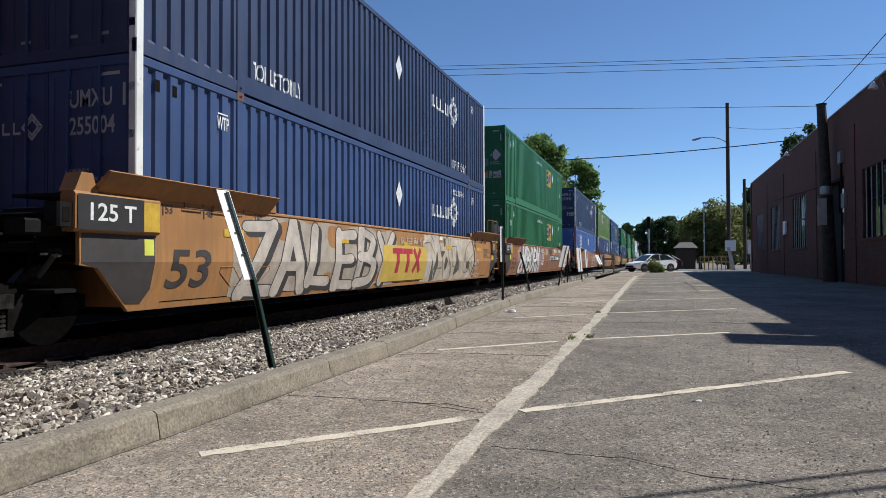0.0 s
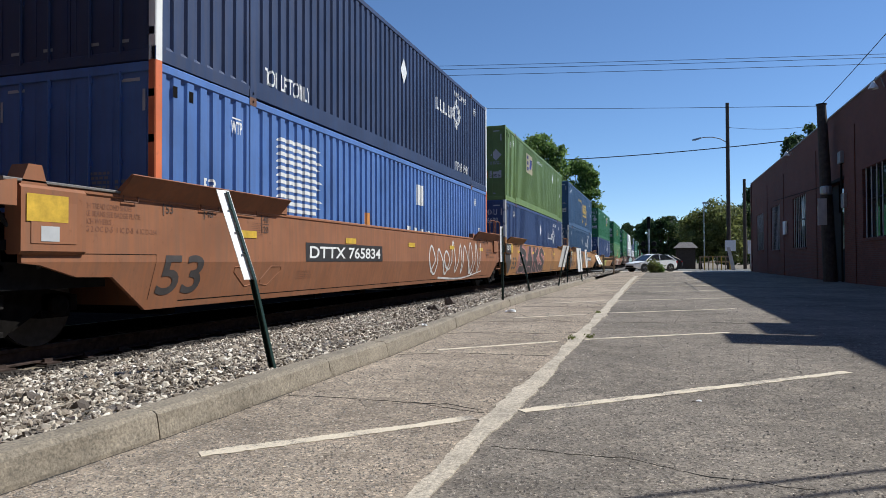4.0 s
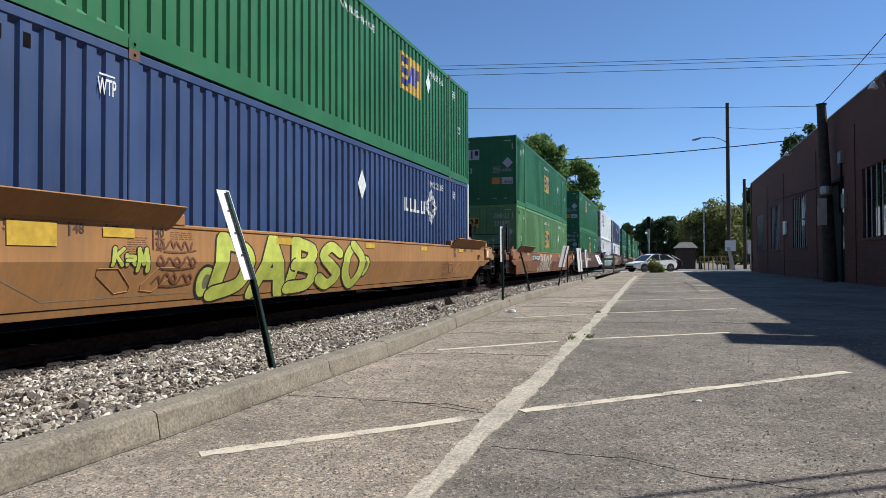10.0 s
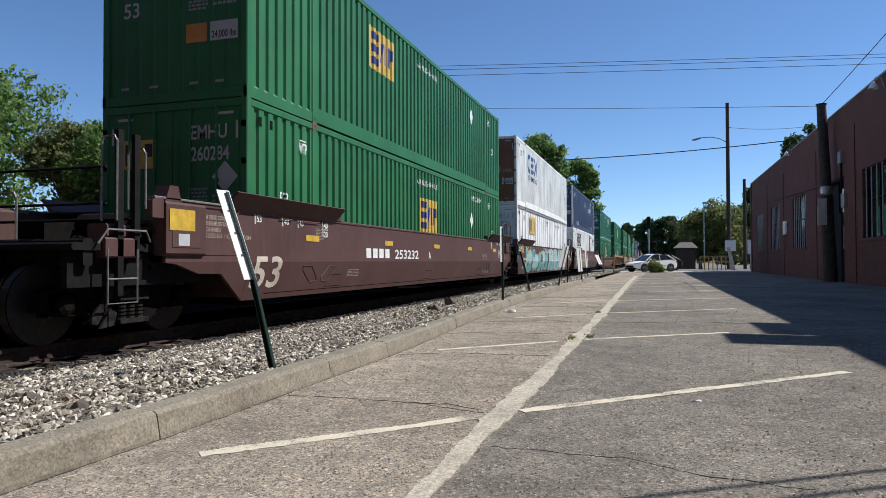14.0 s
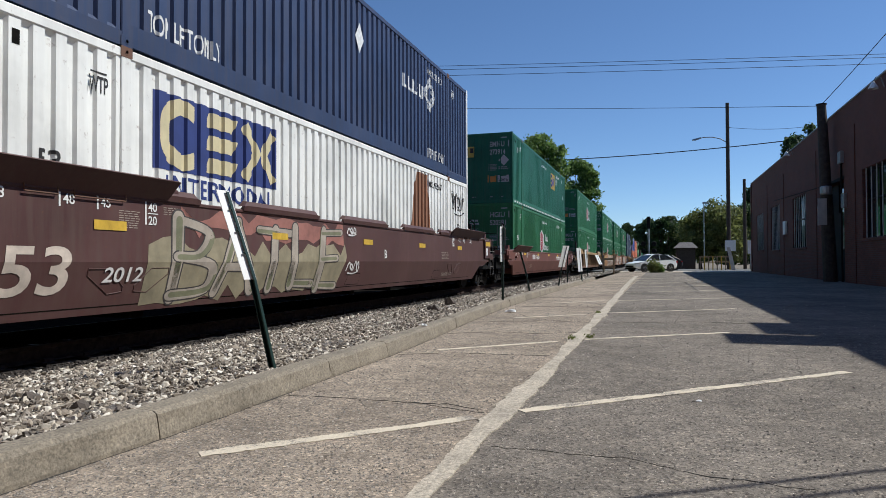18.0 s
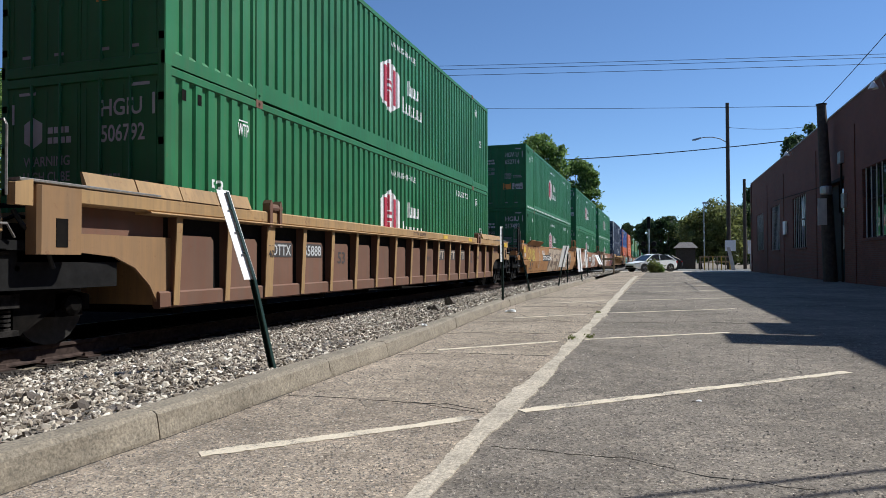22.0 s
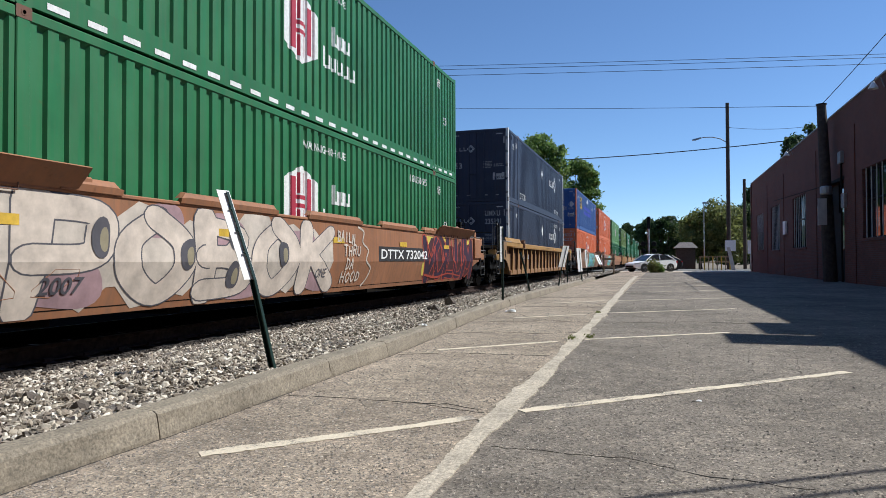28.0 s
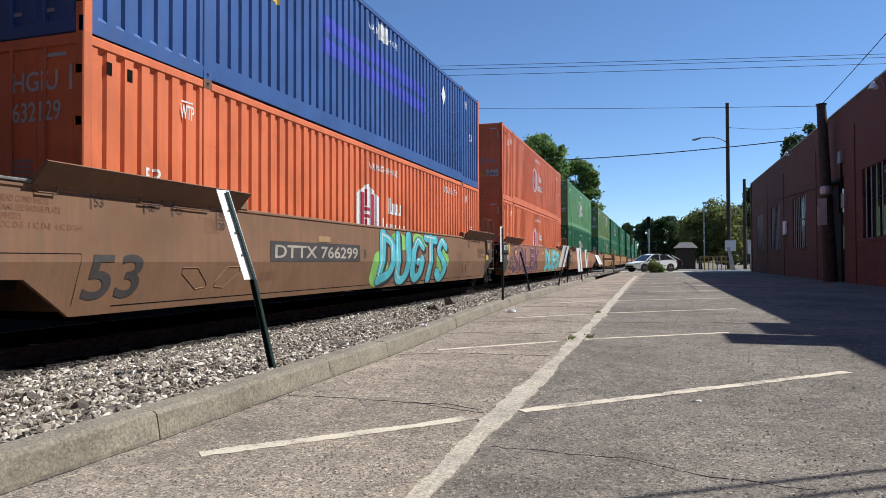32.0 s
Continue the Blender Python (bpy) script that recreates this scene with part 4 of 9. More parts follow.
def coupler(car, y, d, mat):
    mb = Mb()
    mb.bbox(-0.14, min(y, y + d * 0.9), 0.72, 0.14, max(y, y + d * 0.9), 0.98, 0.03)
    mb.prism([(-0.2, y + d * 0.88), (0.2, y + d * 0.88), (0.24, y + d * 1.08), (0.08, y + d * 1.2), (-0.05, y + d * 1.1), (-0.16, y + d * 1.22), (-0.24, y + d * 1.1)], 2, 0.7, 1.0)
    part("coupler", mb, mat, car)
    hose = Mb().pipe([(0.35, y + d * 0.2, 0.85), (0.38, y + d * 0.5, 0.6), (0.36, y + d * 0.9, 0.42), (0.3, y + d * 1.2, 0.45)], 0.025, 6)
    part("air_hose", hose, M["rubber"], car)


def car_end(car, e, kind, top, mat, dark, flare=1.0):
    """One end of a well car. e: -1 front, 1 rear. kind: couple or joint."""
    y0 = 0.0 if e < 0 else CL
    s = e
    G = M["grab"]

    def yy(d):
        return y0 + s * d
    # bulkhead and slanting end sheet of the well
    part("bulkhead", Mb().box(-1.3, *sorted((yy(0.12), yy(0.18)))[:1], 0.36, 1.3, max(yy(0.12), yy(0.18)), top - 0.1), mat, car)
    reach = 2.15 if kind == "couple" else 0.95
    deck = Mb()
    deck.box(-1.36, min(yy(0.15), yy(reach)), 0.97, 1.36, max(yy(0.15), yy(reach)), 1.06)
    for i in range(7):
        a, b = sorted((yy(0.25 + 0.1 * i), yy(0.31 + 0.1 * i)))
        for xa, xb in ((0.55, 1.42), (-1.42, -0.55)):
            part("deck_slat", cmesh(("slat", a, xa, top), lambda: Mb().box(xa, a, top - 0.05, xb, b, top - 0.02).mesh("deck_slat")), dark, car)
    if kind == "couple":
        part("deck_edge", Mb().bbox(1.36, min(yy(0.3), yy(2.1)), top + 0.0, 1.5, max(yy(0.3), yy(2.1)), top + 0.03, 0.006), G, car)
        part("pull_bracket", Mb().prism([(yy(1.98), top - 0.22), (yy(2.16), top - 0.22), (yy(2.16), top - 0.02), (yy(1.98), top + 0.02)], 0, 1.42, 1.52), mat, car)
        part("hose", Mb().pipe([(1.3, yy(2.0), top - 0.25), (1.36, yy(1.95), 1.2), (1.42, yy(1.75), 1.0), (1.4, yy(1.65), 0.8)], 0.022, 6), M["rubber"], car)
    part("end_deck", deck, dark, car)
    for sx in (1, -1):
        # end post box at the corner of the side
        a, b = sorted((yy(reach - 0.92), yy(reach - 0.2)) if kind == "couple" else (yy(-0.13), yy(reach + 0.1)) if e < 0 else (yy(0.08), yy(0.6)))
        low_z = 0.93 if kind == "couple" else 1.16
        if flare < 1:
            a, b = sorted((yy(1.42), yy(1.93)))
        bx = Mb().bbox(*([sx * 1.34] if sx > 0 else [-1.53]), a, low_z, 1.53 if sx > 0 else -1.34, b, top - 0.02, 0.03)
        box_ob = part("end_post", bx, mat if flare == 1 else M["car_tan"], car)
        if sx > 0:
            if flare < 1:
                part("slot", Mb().bbox(1.525, (a + b) / 2 - 0.07, 1.0, 1.534, (a + b) / 2 + 0.07, 1.27, 0.004), M["under"], box_ob, "dark rounded slot")
            else:
                part("end_plate", Mb().box(1.531, a + 0.1, low_z + 0.1, 1.537, b - 0.12, top - 0.16), mat, box_ob)
            if flare == 1:
                part("pull_eye", Mb().prism([(a + 0.02, top - 0.02), (a + 0.3, top - 0.02), (a + 0.24, top + 0.17), (a + 0.1, top + 0.17)], 0, 1.3, 1.5), mat, car)
        # guide plates that flare out over the side
        f0, f1 = sorted((yy(0.75), yy(-2.45)))
        xo, xi = sx * (CAR_HALF - 0.005), sx * (CAR_HALF - 0.05)
        fl = Mb()
        for ya, yb in ((f0, f1),):
            ring = lambda y, k: [(xi, y, top - 0.03), (xo, y, top - 0.03), (xo + sx * 0.2 * flare, y, top + 0.2 * k * flare), (xo + sx * (0.2 * flare - 0.03), y, top + 0.2 * k * flare + 0.015), (xi, y, top + 0.02)]
            fl.loft([ring(ya, 0.95), ring(yb, 0.95)])
        if flare == 1:
            part("guide_plate", fl, mat, car)
        else:
            for q in range(4):
                ya, yb = sorted((yy(1.35 - 0.72 * q), yy(0.65 - 0.72 * q)))
                part("guide_plate", Mb().loft([[(sx * 1.44, y, top), (sx * 1.5, y, top), (sx * 1.43, y, top + 0.17), (sx * 1.4, y, top + 0.17)] for y in (ya, yb)]), mat, car)
        yb = yy(-2.52 if flare == 1 else -2.1)
        if flare == 1:
            if sx > 0 and top > 1.45:
                for ua, ub in ((0.71, 0.5), (-0.57, -0.93), (-1.12, -1.79)):
                    part("guide_strap", Mb().pipe([(1.5, yy(ua), top - 0.01), (1.5, yy(ua), top - 0.075), (1.5, yy(ub), top - 0.075), (1.5, yy(ub), top - 0.01)], 0.008, 5), M["car_dusk"], car)
            part("guide_bracket", Mb().bbox(*sorted((sx * 1.36, sx * 1.5))[:1], yb - 0.08, top - 0.02, max(sx * 1.36, sx * 1.5), yb + 0.1, top + 0.13, 0.02), mat, car)
        else:
            lt = Mb()
            x0, x1 = sorted((sx * 1.4, sx * 1.53))
            for q in (-0.16, 0.1):
                lt.prism([(yb + q, top - 0.22), (yb + q + 0.07, top - 0.22), (yb + q + 0.07, top + 0.12), (yb + q + 0.035, top + 0.17), (yb + q, top + 0.12)], 0, x0, x1)
            lt.lathe([(0.0, -0.17), (0.06, -0.17), (0.06, 0.19), (0.0, 0.19)], (sx * 1.47, yb, top + 0.06), 1, 10)
            part("container_latch", lt, M["car_dusk"], car, "dark rusty container latch")
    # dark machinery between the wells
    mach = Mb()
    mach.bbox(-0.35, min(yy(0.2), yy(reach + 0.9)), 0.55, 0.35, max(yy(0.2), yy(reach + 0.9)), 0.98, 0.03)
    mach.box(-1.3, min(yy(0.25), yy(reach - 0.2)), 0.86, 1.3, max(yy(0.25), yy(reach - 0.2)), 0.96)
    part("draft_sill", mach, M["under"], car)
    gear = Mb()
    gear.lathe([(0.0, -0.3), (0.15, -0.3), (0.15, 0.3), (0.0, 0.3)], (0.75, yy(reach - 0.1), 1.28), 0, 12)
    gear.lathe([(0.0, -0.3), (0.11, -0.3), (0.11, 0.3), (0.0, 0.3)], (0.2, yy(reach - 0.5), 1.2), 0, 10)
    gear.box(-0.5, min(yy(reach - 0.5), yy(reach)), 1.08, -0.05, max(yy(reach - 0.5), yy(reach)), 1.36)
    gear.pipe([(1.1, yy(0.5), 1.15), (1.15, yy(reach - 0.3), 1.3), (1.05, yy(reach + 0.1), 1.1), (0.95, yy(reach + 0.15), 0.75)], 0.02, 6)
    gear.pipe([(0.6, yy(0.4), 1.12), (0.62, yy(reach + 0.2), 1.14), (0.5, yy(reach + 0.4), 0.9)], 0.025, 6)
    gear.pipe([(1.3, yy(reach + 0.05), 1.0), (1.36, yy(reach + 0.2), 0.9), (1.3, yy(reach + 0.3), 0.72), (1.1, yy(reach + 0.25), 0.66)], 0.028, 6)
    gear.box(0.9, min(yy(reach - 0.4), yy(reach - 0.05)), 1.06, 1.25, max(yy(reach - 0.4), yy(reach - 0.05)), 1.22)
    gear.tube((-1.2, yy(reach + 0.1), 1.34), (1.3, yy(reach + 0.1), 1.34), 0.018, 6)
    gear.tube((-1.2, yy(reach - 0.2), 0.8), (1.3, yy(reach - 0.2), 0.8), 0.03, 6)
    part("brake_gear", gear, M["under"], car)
    part("pipe_fitting", Mb().lathe([(0.0, -0.05), (0.045, -0.05), (0.06, 0.0), (0.045, 0.05), (0.0, 0.05)], (1.3, yy(reach + 0.12), 0.95), 0, 8).tube((1.3, yy(reach - 0.1), 0.95), (1.3, yy(reach + 0.3), 0.93), 0.02, 6), M["casting"], car)
    part("sill_tube", Mb().bbox(1.1, min(yy(reach), yy(reach + 0.5)), 1.12, 1.36, max(yy(reach), yy(reach + 0.5)), 1.27, 0.02), mat if kind == "couple" else dark, car)
    if kind == "couple":
        plat = Mb().bbox(-1.4, min(yy(2.1), yy(3.14)), 0.98, 1.4, max(yy(2.1), yy(3.14)), 1.06, 0.02)
        plat.bbox(-1.38, min(yy(2.86), yy(2.98)), 0.82, 1.38, max(yy(2.86), yy(2.98)), 1.1, 0.02)
        for sx in (1, -1):
            x0, x1 = sorted((sx * 1.22, sx * 1.3))
            plat.box(x0, min(yy(0.75), yy(3.1)), 0.6, x1, max(yy(0.75), yy(3.1)), 1.0)
        part("end_platform", plat, dark, car)
        part("sill_block", Mb().bbox(1.0, min(yy(2.3), yy(2.75)), 0.9, 1.44, max(yy(2.3), yy(2.75)), 1.12, 0.02), mat, car)
        for sx in (1, -1):
            xs = 1.44 if sx > 0 else -1.04
            if e > 0:
                grab(car, xs + 0.02, yy(2.62), 1.06, 1.62, G, 0.0, 0.2)
            else:
                part("upright", Mb().box(xs - 0.05, min(yy(2.5), yy(2.58)), 0.5, xs, max(yy(2.5), yy(2.58)), 2.28), dark, car)
            if e < 0:
                part("upright", Mb().box(xs - 0.05, min(yy(2.26), yy(2.34)), 0.9, xs, max(yy(2.26), yy(2.34)), 2.26), dark, car)
                grab(car, xs + 0.02, yy(2.62), 1.3, 2.2, G, s * 0.0, 0.2)
                grab(car, xs + 0.02, yy(2.2), 1.45, 2.12, G, s * 0.0, 0.24)
            part("step", Mb().pipe([(xs, yy(2.3), 1.0), (xs, yy(2.3), 0.42), (xs, yy(2.72), 0.42), (xs, yy(2.72), 1.0)], 0.012, 6), G, car)
            part("step", Mb().tube((xs, yy(2.3), 0.68), (xs, yy(2.72), 0.68), 0.011, 6), G, car)
            part("hand_rail", Mb().pipe([(xs, yy(2.1), 1.08), (xs + 0.03, yy(2.2), 1.2), (xs + 0.03, yy(2.75), 1.2), (xs, yy(2.85), 1.05)], 0.012, 6), G, car)
        grab(car, 0.4, yy(2.9), 1.06, 1.6, G, 0, 0.5, "hand_rail")
        if e < 0:
            part("crossover", Mb().tube((-1.2, yy(2.5), 1.9), (1.2, yy(2.5), 1.9), 0.016, 6).tube((-1.2, yy(2.5), 1.5), (1.2, yy(2.5), 1.5), 0.016, 6), dark, car)
        coupler(car, yy(2.6), s, M["under"])
        bogie(car, yy(2.05))
        if e > 0:
            hand_wheel(car, 0.55, yy(2.6 if flare == 1 else 2.42), 2.05, M["dark_steel"])
            tx, ty, tz, tl, tr = (0.1, 1.65, top + 0.22, 0.85, 0.18) if flare == 1 else (0.62, 2.75, top + 0.1, 0.5, 0.14)
            part("air_tank", Mb().lathe([(0.0, -tl), (tr * 0.55, 0.02 - tl), (tr * 0.9, 0.09 - tl), (tr, 0.18 - tl), (tr, tl - 0.18), (tr * 0.9, tl - 0.09), (tr * 0.55, tl - 0.02), (0.0, tl)], (tx, yy(ty), tz), 0, 20), M["car_dusk"], car)
            part("tank_bracket", Mb().box(tx - 0.3, yy(ty - 0.1), 1.05, tx - 0.22, yy(ty + 0.1), tz - tr + 0.03).box(tx + 0.22, yy(ty - 0.1), 1.05, tx + 0.3, yy(ty + 0.1), tz - tr + 0.03), dark, car)
    else:
        if e > 0:
            side_ladder(car, 1.44, yy(0.68), yy(1.3), 0.55, 2.28, mat)
        part("cross_step", Mb().bbox(0.7, min(yy(0.95), yy(1.2)), 0.56, 1.44, max(yy(0.95), yy(1.2)), 0.6, 0.01), dark, car)
        if e < 0:
            bogie(car, yy(1.63))


def well_car(k, front, rear, top, mat, label, style="smooth", yellow=None):
    car = thing("well_car", label, "rail car", "cars of the freight train")
    dark = M["dark_steel"]
    crease, low = 0.93 - RAIL_Z, 0.385 - RAIL_Z
    fa = 1.9 if front == "couple" else 0.95
    fb = 1.9 if rear == "couple" else 0.95
    t = top - RAIL_Z
    for sgn in (1, -1):
        if style == "smooth":
            sl = part("side_sill", smooth_side(t, crease, low, -fa, CL + fb, (0.78, front), (0.78, rear), sgn), mat, car)
            part("top_chord", Mb().bbox(*sorted((sgn * (CAR_HALF - 0.075), sgn * (CAR_HALF + 0.004)))[:1], -fa, t - 0.05, max(sgn * (CAR_HALF - 0.075), sgn * (CAR_HALF + 0.004)), CL + fb, t, 0.012), mat, sl)
            if sgn > 0:
                for u, d in ((1.58, 1), (2.25, -1), (13.75, 1), (14.45, -1)):
                    pts = [(u - 0.25 * d, 0.79), (u + 0.03 * d, 0.79), (u + 0.25 * d, 0.6), (u + 0.25 * d, 0.54), (u + 0.05 * d, 0.52), (u - 0.25 * d, 0.72), (u - 0.25 * d, 0.79)]
                    part("pad_outline", Mb().pipe([(CAR_HALF - lean_of(t) * (crease - z) / (crease - low) + 0.001, y, z) for y, z in pts], 0.007, 5), mat, sl)
                for u in (-0.5, CL + 0.35) if top < 1.45 else ():
                    part("lift_lug", Mb().bbox(CAR_HALF - 0.02, u, crease + 0.12, CAR_HALF + 0.07, u + 0.2, crease + 0.2, 0.015), mat, sl)
        else:
            ribbed_side(car, sgn, t, low, fa, fb, mat, yellow)
    fl = Mb().box(-1.28, 0.05, 0.3, 1.28, CL - 0.05, 0.345)
    for i in range(9):
        y = 0.3 + i * (CL - 0.8) / 8
        fl.bbox(-1.16, y, 0.22, 1.16, y + 0.22, 0.3, 0.02)
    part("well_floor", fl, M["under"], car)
    fl = 1.0 if style == "smooth" else 0.4
    car_end(car, -1, front, t, mat if style == "smooth" else yellow, dark, fl)
    car_end(car, 1, rear, t, mat if style == "smooth" else yellow, dark, fl)
    car.location = (TRACK_X, FRONTS[k], RAIL_Z)
    MOVERS.append((car, TRACK_X, FRONTS[k], RAIL_Z))
    return car


def ribbed_side(car, sgn, top, low, fa, fb, mat, yellow):
    """A side of upright ribs between a yellow top chord and a bottom sill."""
    def bx(x0, x1, ya, za, yb, zb, b=0.012):
        x0, x1 = sorted((sgn * x0, sgn * x1))
        return Mb().bbox(x0, ya, za, x1, yb, zb, b)
    # near-black sheet paints in the deep shade between ribs and under the chord
    sl = part("side_sheet", bx(CAR_HALF - 0.183, CAR_HALF - 0.165, -0.05, low + 0.02, CL + 0.05, top - 0.1), M["dark_steel"], car, "sheet behind the panels, coloured near-black for the shade of the recess")
    for ya, yb in ((-1.45, -0.05), (CL + 0.05, CL + 1.45)):
        part("end_sheet", bx(CAR_HALF - 0.183, CAR_HALF - 0.165, ya, low + 0.67, yb, top - 0.1), mat, sl)
    part("top_chord", bx(CAR_HALF - 0.2, CAR_HALF + 0.01, -fa, top - 0.17, CL + fb, top, 0.02), yellow, car, "yellow painted top chord")
    part("chord_flange", bx(CAR_HALF - 0.2, CAR_HALF + 0.06, -0.5, top - 0.2, CL + 0.5, top - 0.17), yellow, car)
    part("bottom_sill", bx(CAR_HALF - 0.183, CAR_HALF - 0.075, -0.2, low, CL + 0.2, low + 0.2, 0.02), mat, car)
    n = 16
    for i in range(n + 1):
        y = 0.05 + i * (CL - 0.1) / n
        wide = 0.1 if i not in (2, 14) else 0.2
        z0, z1 = low + 0.03, top - 0.2
        xs, xa, xb = (sgn * (CAR_HALF - d) for d in (0.166, 0.05, 0.0))
        web = Mb().add([(xs, y - 0.02, z0), (xa - sgn * 0.015, y - 0.02, z0), (xa - sgn * 0.015, y + 0.02, z0), (xs, y + 0.02, z0),
                        (xs, y - 0.02, z1), (xb - sgn * 0.015, y - 0.02, z1), (xb - sgn * 0.015, y + 0.02, z1), (xs, y + 0.02, z1)],
                       [(3, 2, 1, 0), (4, 5, 6, 7), (0, 1, 5, 4), (1, 2, 6, 5), (2, 3, 7, 6), (3, 0, 4, 7)])
        part("rib", web, M["car_dusk"], sl)
        w2 = wide / 2
        part("flange", Mb().add([(xa - sgn * 0.016, y - w2, z0), (xa, y - w2, z0), (xa, y + w2, z0), (xa - sgn * 0.016, y + w2, z0),
                                 (xb - sgn * 0.016, y - w2, z1), (xb, y - w2, z1), (xb, y + w2, z1), (xb - sgn * 0.016, y + w2, z1)],
                                [(3, 2, 1, 0), (4, 5, 6, 7), (0, 1, 5, 4), (1, 2, 6, 5), (2, 3, 7, 6), (3, 0, 4, 7)]), yellow, sl)
        if i < n:
            ya, yb = y + wide / 2 + 0.01, y + (CL - 0.1) / n - 0.24
            x0, x1 = sorted((sgn * (CAR_HALF - 0.164), sgn * (CAR_HALF - 0.1)))
            zb = low + 0.1
            part("panel", Mb().prism([(ya, zb), (yb, zb), (yb, top - 0.46), (yb - 0.05, top - 0.41), (ya + 0.05, top - 0.41), (ya, top - 0.46)], 0, x0, x1), mat, sl)
    # arched end brackets over the wheels
    for e, y0 in ((-1, 0.0), (1, CL)):
        arc = [(y0 + e * 0.15, low + 0.0), (y0 + e * 0.32, low + 0.28), (y0 + e * 0.55, low + 0.48), (y0 + e * 0.85, low + 0.6), (y0 + e * 1.3, low + 0.64)]
        prof = [(y0 - e * 0.1, low), *arc, (y0 + e * 1.45, low + 0.66), (y0 + e * 1.45, low + 0.83), (y0 - e * 0.1, low + 0.83)]
        x0, x1 = sorted((sgn * (CAR_HALF - 0.16), sgn * (CAR_HALF - 0.12)))
        part("end_bracket", Mb().prism(prof, 0, x0, x1), M["car_tan"], car, "tan arched bracket over the wheels")

# front and rear kind, top height, paint, style
CAR = [
    ("joint", "joint", 1.65, "car_orange"), ("joint", "couple", 1.65, "car_brown"),
    ("couple", "joint", 1.65, "car_rust"), ("joint", "joint", 1.65, "car_orange"), ("joint", "couple", 1.65, "car_orange"),
    ("couple", "couple", 1.37, "car_orange"), ("couple", "couple", 1.37, "car_brown"),
    ("couple", "joint", 1.65, "car_maroon"), ("joint", "joint", 1.65, "car_maroon"), ("joint", "couple", 1.65, "car_maroon"),
    ("couple", "couple", 1.37, "car_fec"), ("couple", "couple", 1.66, "rib"),
    ("couple", "joint", 1.65, "car_orange"), ("joint", "joint", 1.65, "car_brown"), ("joint", "couple", 1.65, "car_brown"),
    ("couple", "couple", 1.66, "rib"), ("couple", "joint", 1.65, "car_drab"), ("joint", "joint", 1.65, "car_brown"), ("joint", "couple", 1.65, "car_brown"),
    ("couple", "joint", 1.65, "car_orange"), ("joint", "joint", 1.65, "car_orange"), ("joint", "couple", 1.65, "car_orange"),
    ("couple", "couple", 1.37, "car_brown"), ("couple", "couple", 1.37, "car_brown"), ("couple", "couple", 1.37, "car_brown"),
    ("couple", "joint", 1.65, "car_orange"),
]
CAR_WORDS = {"car_orange": "tan-orange", "car_rust": "red-brown", "car_brown": "brown-orange", "car_drab": "drab brown", "car_maroon": "dark maroon", "car_fec": "oxide brown", "rib": "ribbed tan and yellow"}
CARS = []
for k, (fr, re, top, pk) in enumerate(CAR):
    words = CAR_WORDS[pk]
    if pk == "rib":
        CARS.append(well_car(k, fr, re, top, M["car_dusk" if k == 11 else "car_rib"], words + " steel well car on the track", "rib", M["car_ochre" if k == 11 else "car_yellow"]))
    else:
        CARS.append(well_car(k, fr, re, top, M[pk], words + " weathered steel well car carrying two containers"))

# lower, upper: paint, end with doors, brand shapes, number
STACK = [
    (("blue", True, "umax", "UMXU 255004"), ("navy", True, "umax", "UMXU")), (("green", True, "emp", ""), ("green", True, "emp", "")),
    (("pale_blue", True, "stack", ""), ("navy", True, "umax", "UMXU 267695")), (("blue", True, "umax", "UMXU 256699"), ("lime", True, "emp", "")),
    (("slate", True, "umax", "UMXU 247898"), ("slate", True, "csx", "")), (("blue", True, "umax", "UMXU 251238"), ("green", True, "emp", "EMHU 651516")),
    (("light_green", True, "emp", "EMHU 271992"), ("green", False, "emp", "")), (("green", True, "emp", "EMHU 260284"), ("green", False, "emp", "")),
    (("white", True, "plate", "EMHU 637931"), ("cream", True, "csxw", "")), (("cream", True, "csxw", "UMXU 932667"), ("navy", False, "umax", "UMXU 251043")),
    (("green", True, "hub", "HGIU 520381"), ("teal_green", True, "emp", "EMHU 273914")), (("green", True, "hub", "HGIU 506792"), ("green", True, "hub", "")),
    (("deep_green", False, "hub", "HGIU 517492"), ("green", True, "hub", "HGWU 652714")), (("green", True, "hub", "HGIU 665762"), ("green", False, "hub", "HGIU 563797")),
    (("green", True, "hub", "HGIU 500505"), ("green", True, "hub", "")), (("dark_navy", True, "umax", "UMXU 235391"), ("dark_navy", True, "umax", "")),
    (("orange", True, "hub", "HGIU 632129"), ("emp_blue", True, "empy", "")), (("orange", True, "hub", ""), ("orange", True, "hub", "")),
    (("deep_green", True, "hub", ""), ("light_green", True, "hub", "")), (("green", True, "emp", ""), ("lime", True, "emp", "")), (("green", True, "hub", ""), ("green", True, "hub", "")),
    (("green", True, "hub", ""), ("green", True, "hub", "")), (("deep_green", True, "emp", ""), ("green", True, "emp", "")), (("green", True, "hub", ""), ("green", True, "hub", "")), (("green", True, "hub", ""), ("green", True, "hub", "")),
    (("blue", True, "umax", ""), ("navy", True, "umax", "")),
]
PAINT_WORDS = {"navy": "dark navy blue", "blue": "blue", "dark_navy": "blue-black", "slate": "slate blue", "green": "green", "light_green": "light green", "lime": "faded yellow-green", "deep_green": "deep green",
               "teal_green": "bluish green", "pale_blue": "pale blue", "emp_blue": "medium blue", "orange": "orange", "cream": "cream white", "white": "white panelled"}
BOXES = []
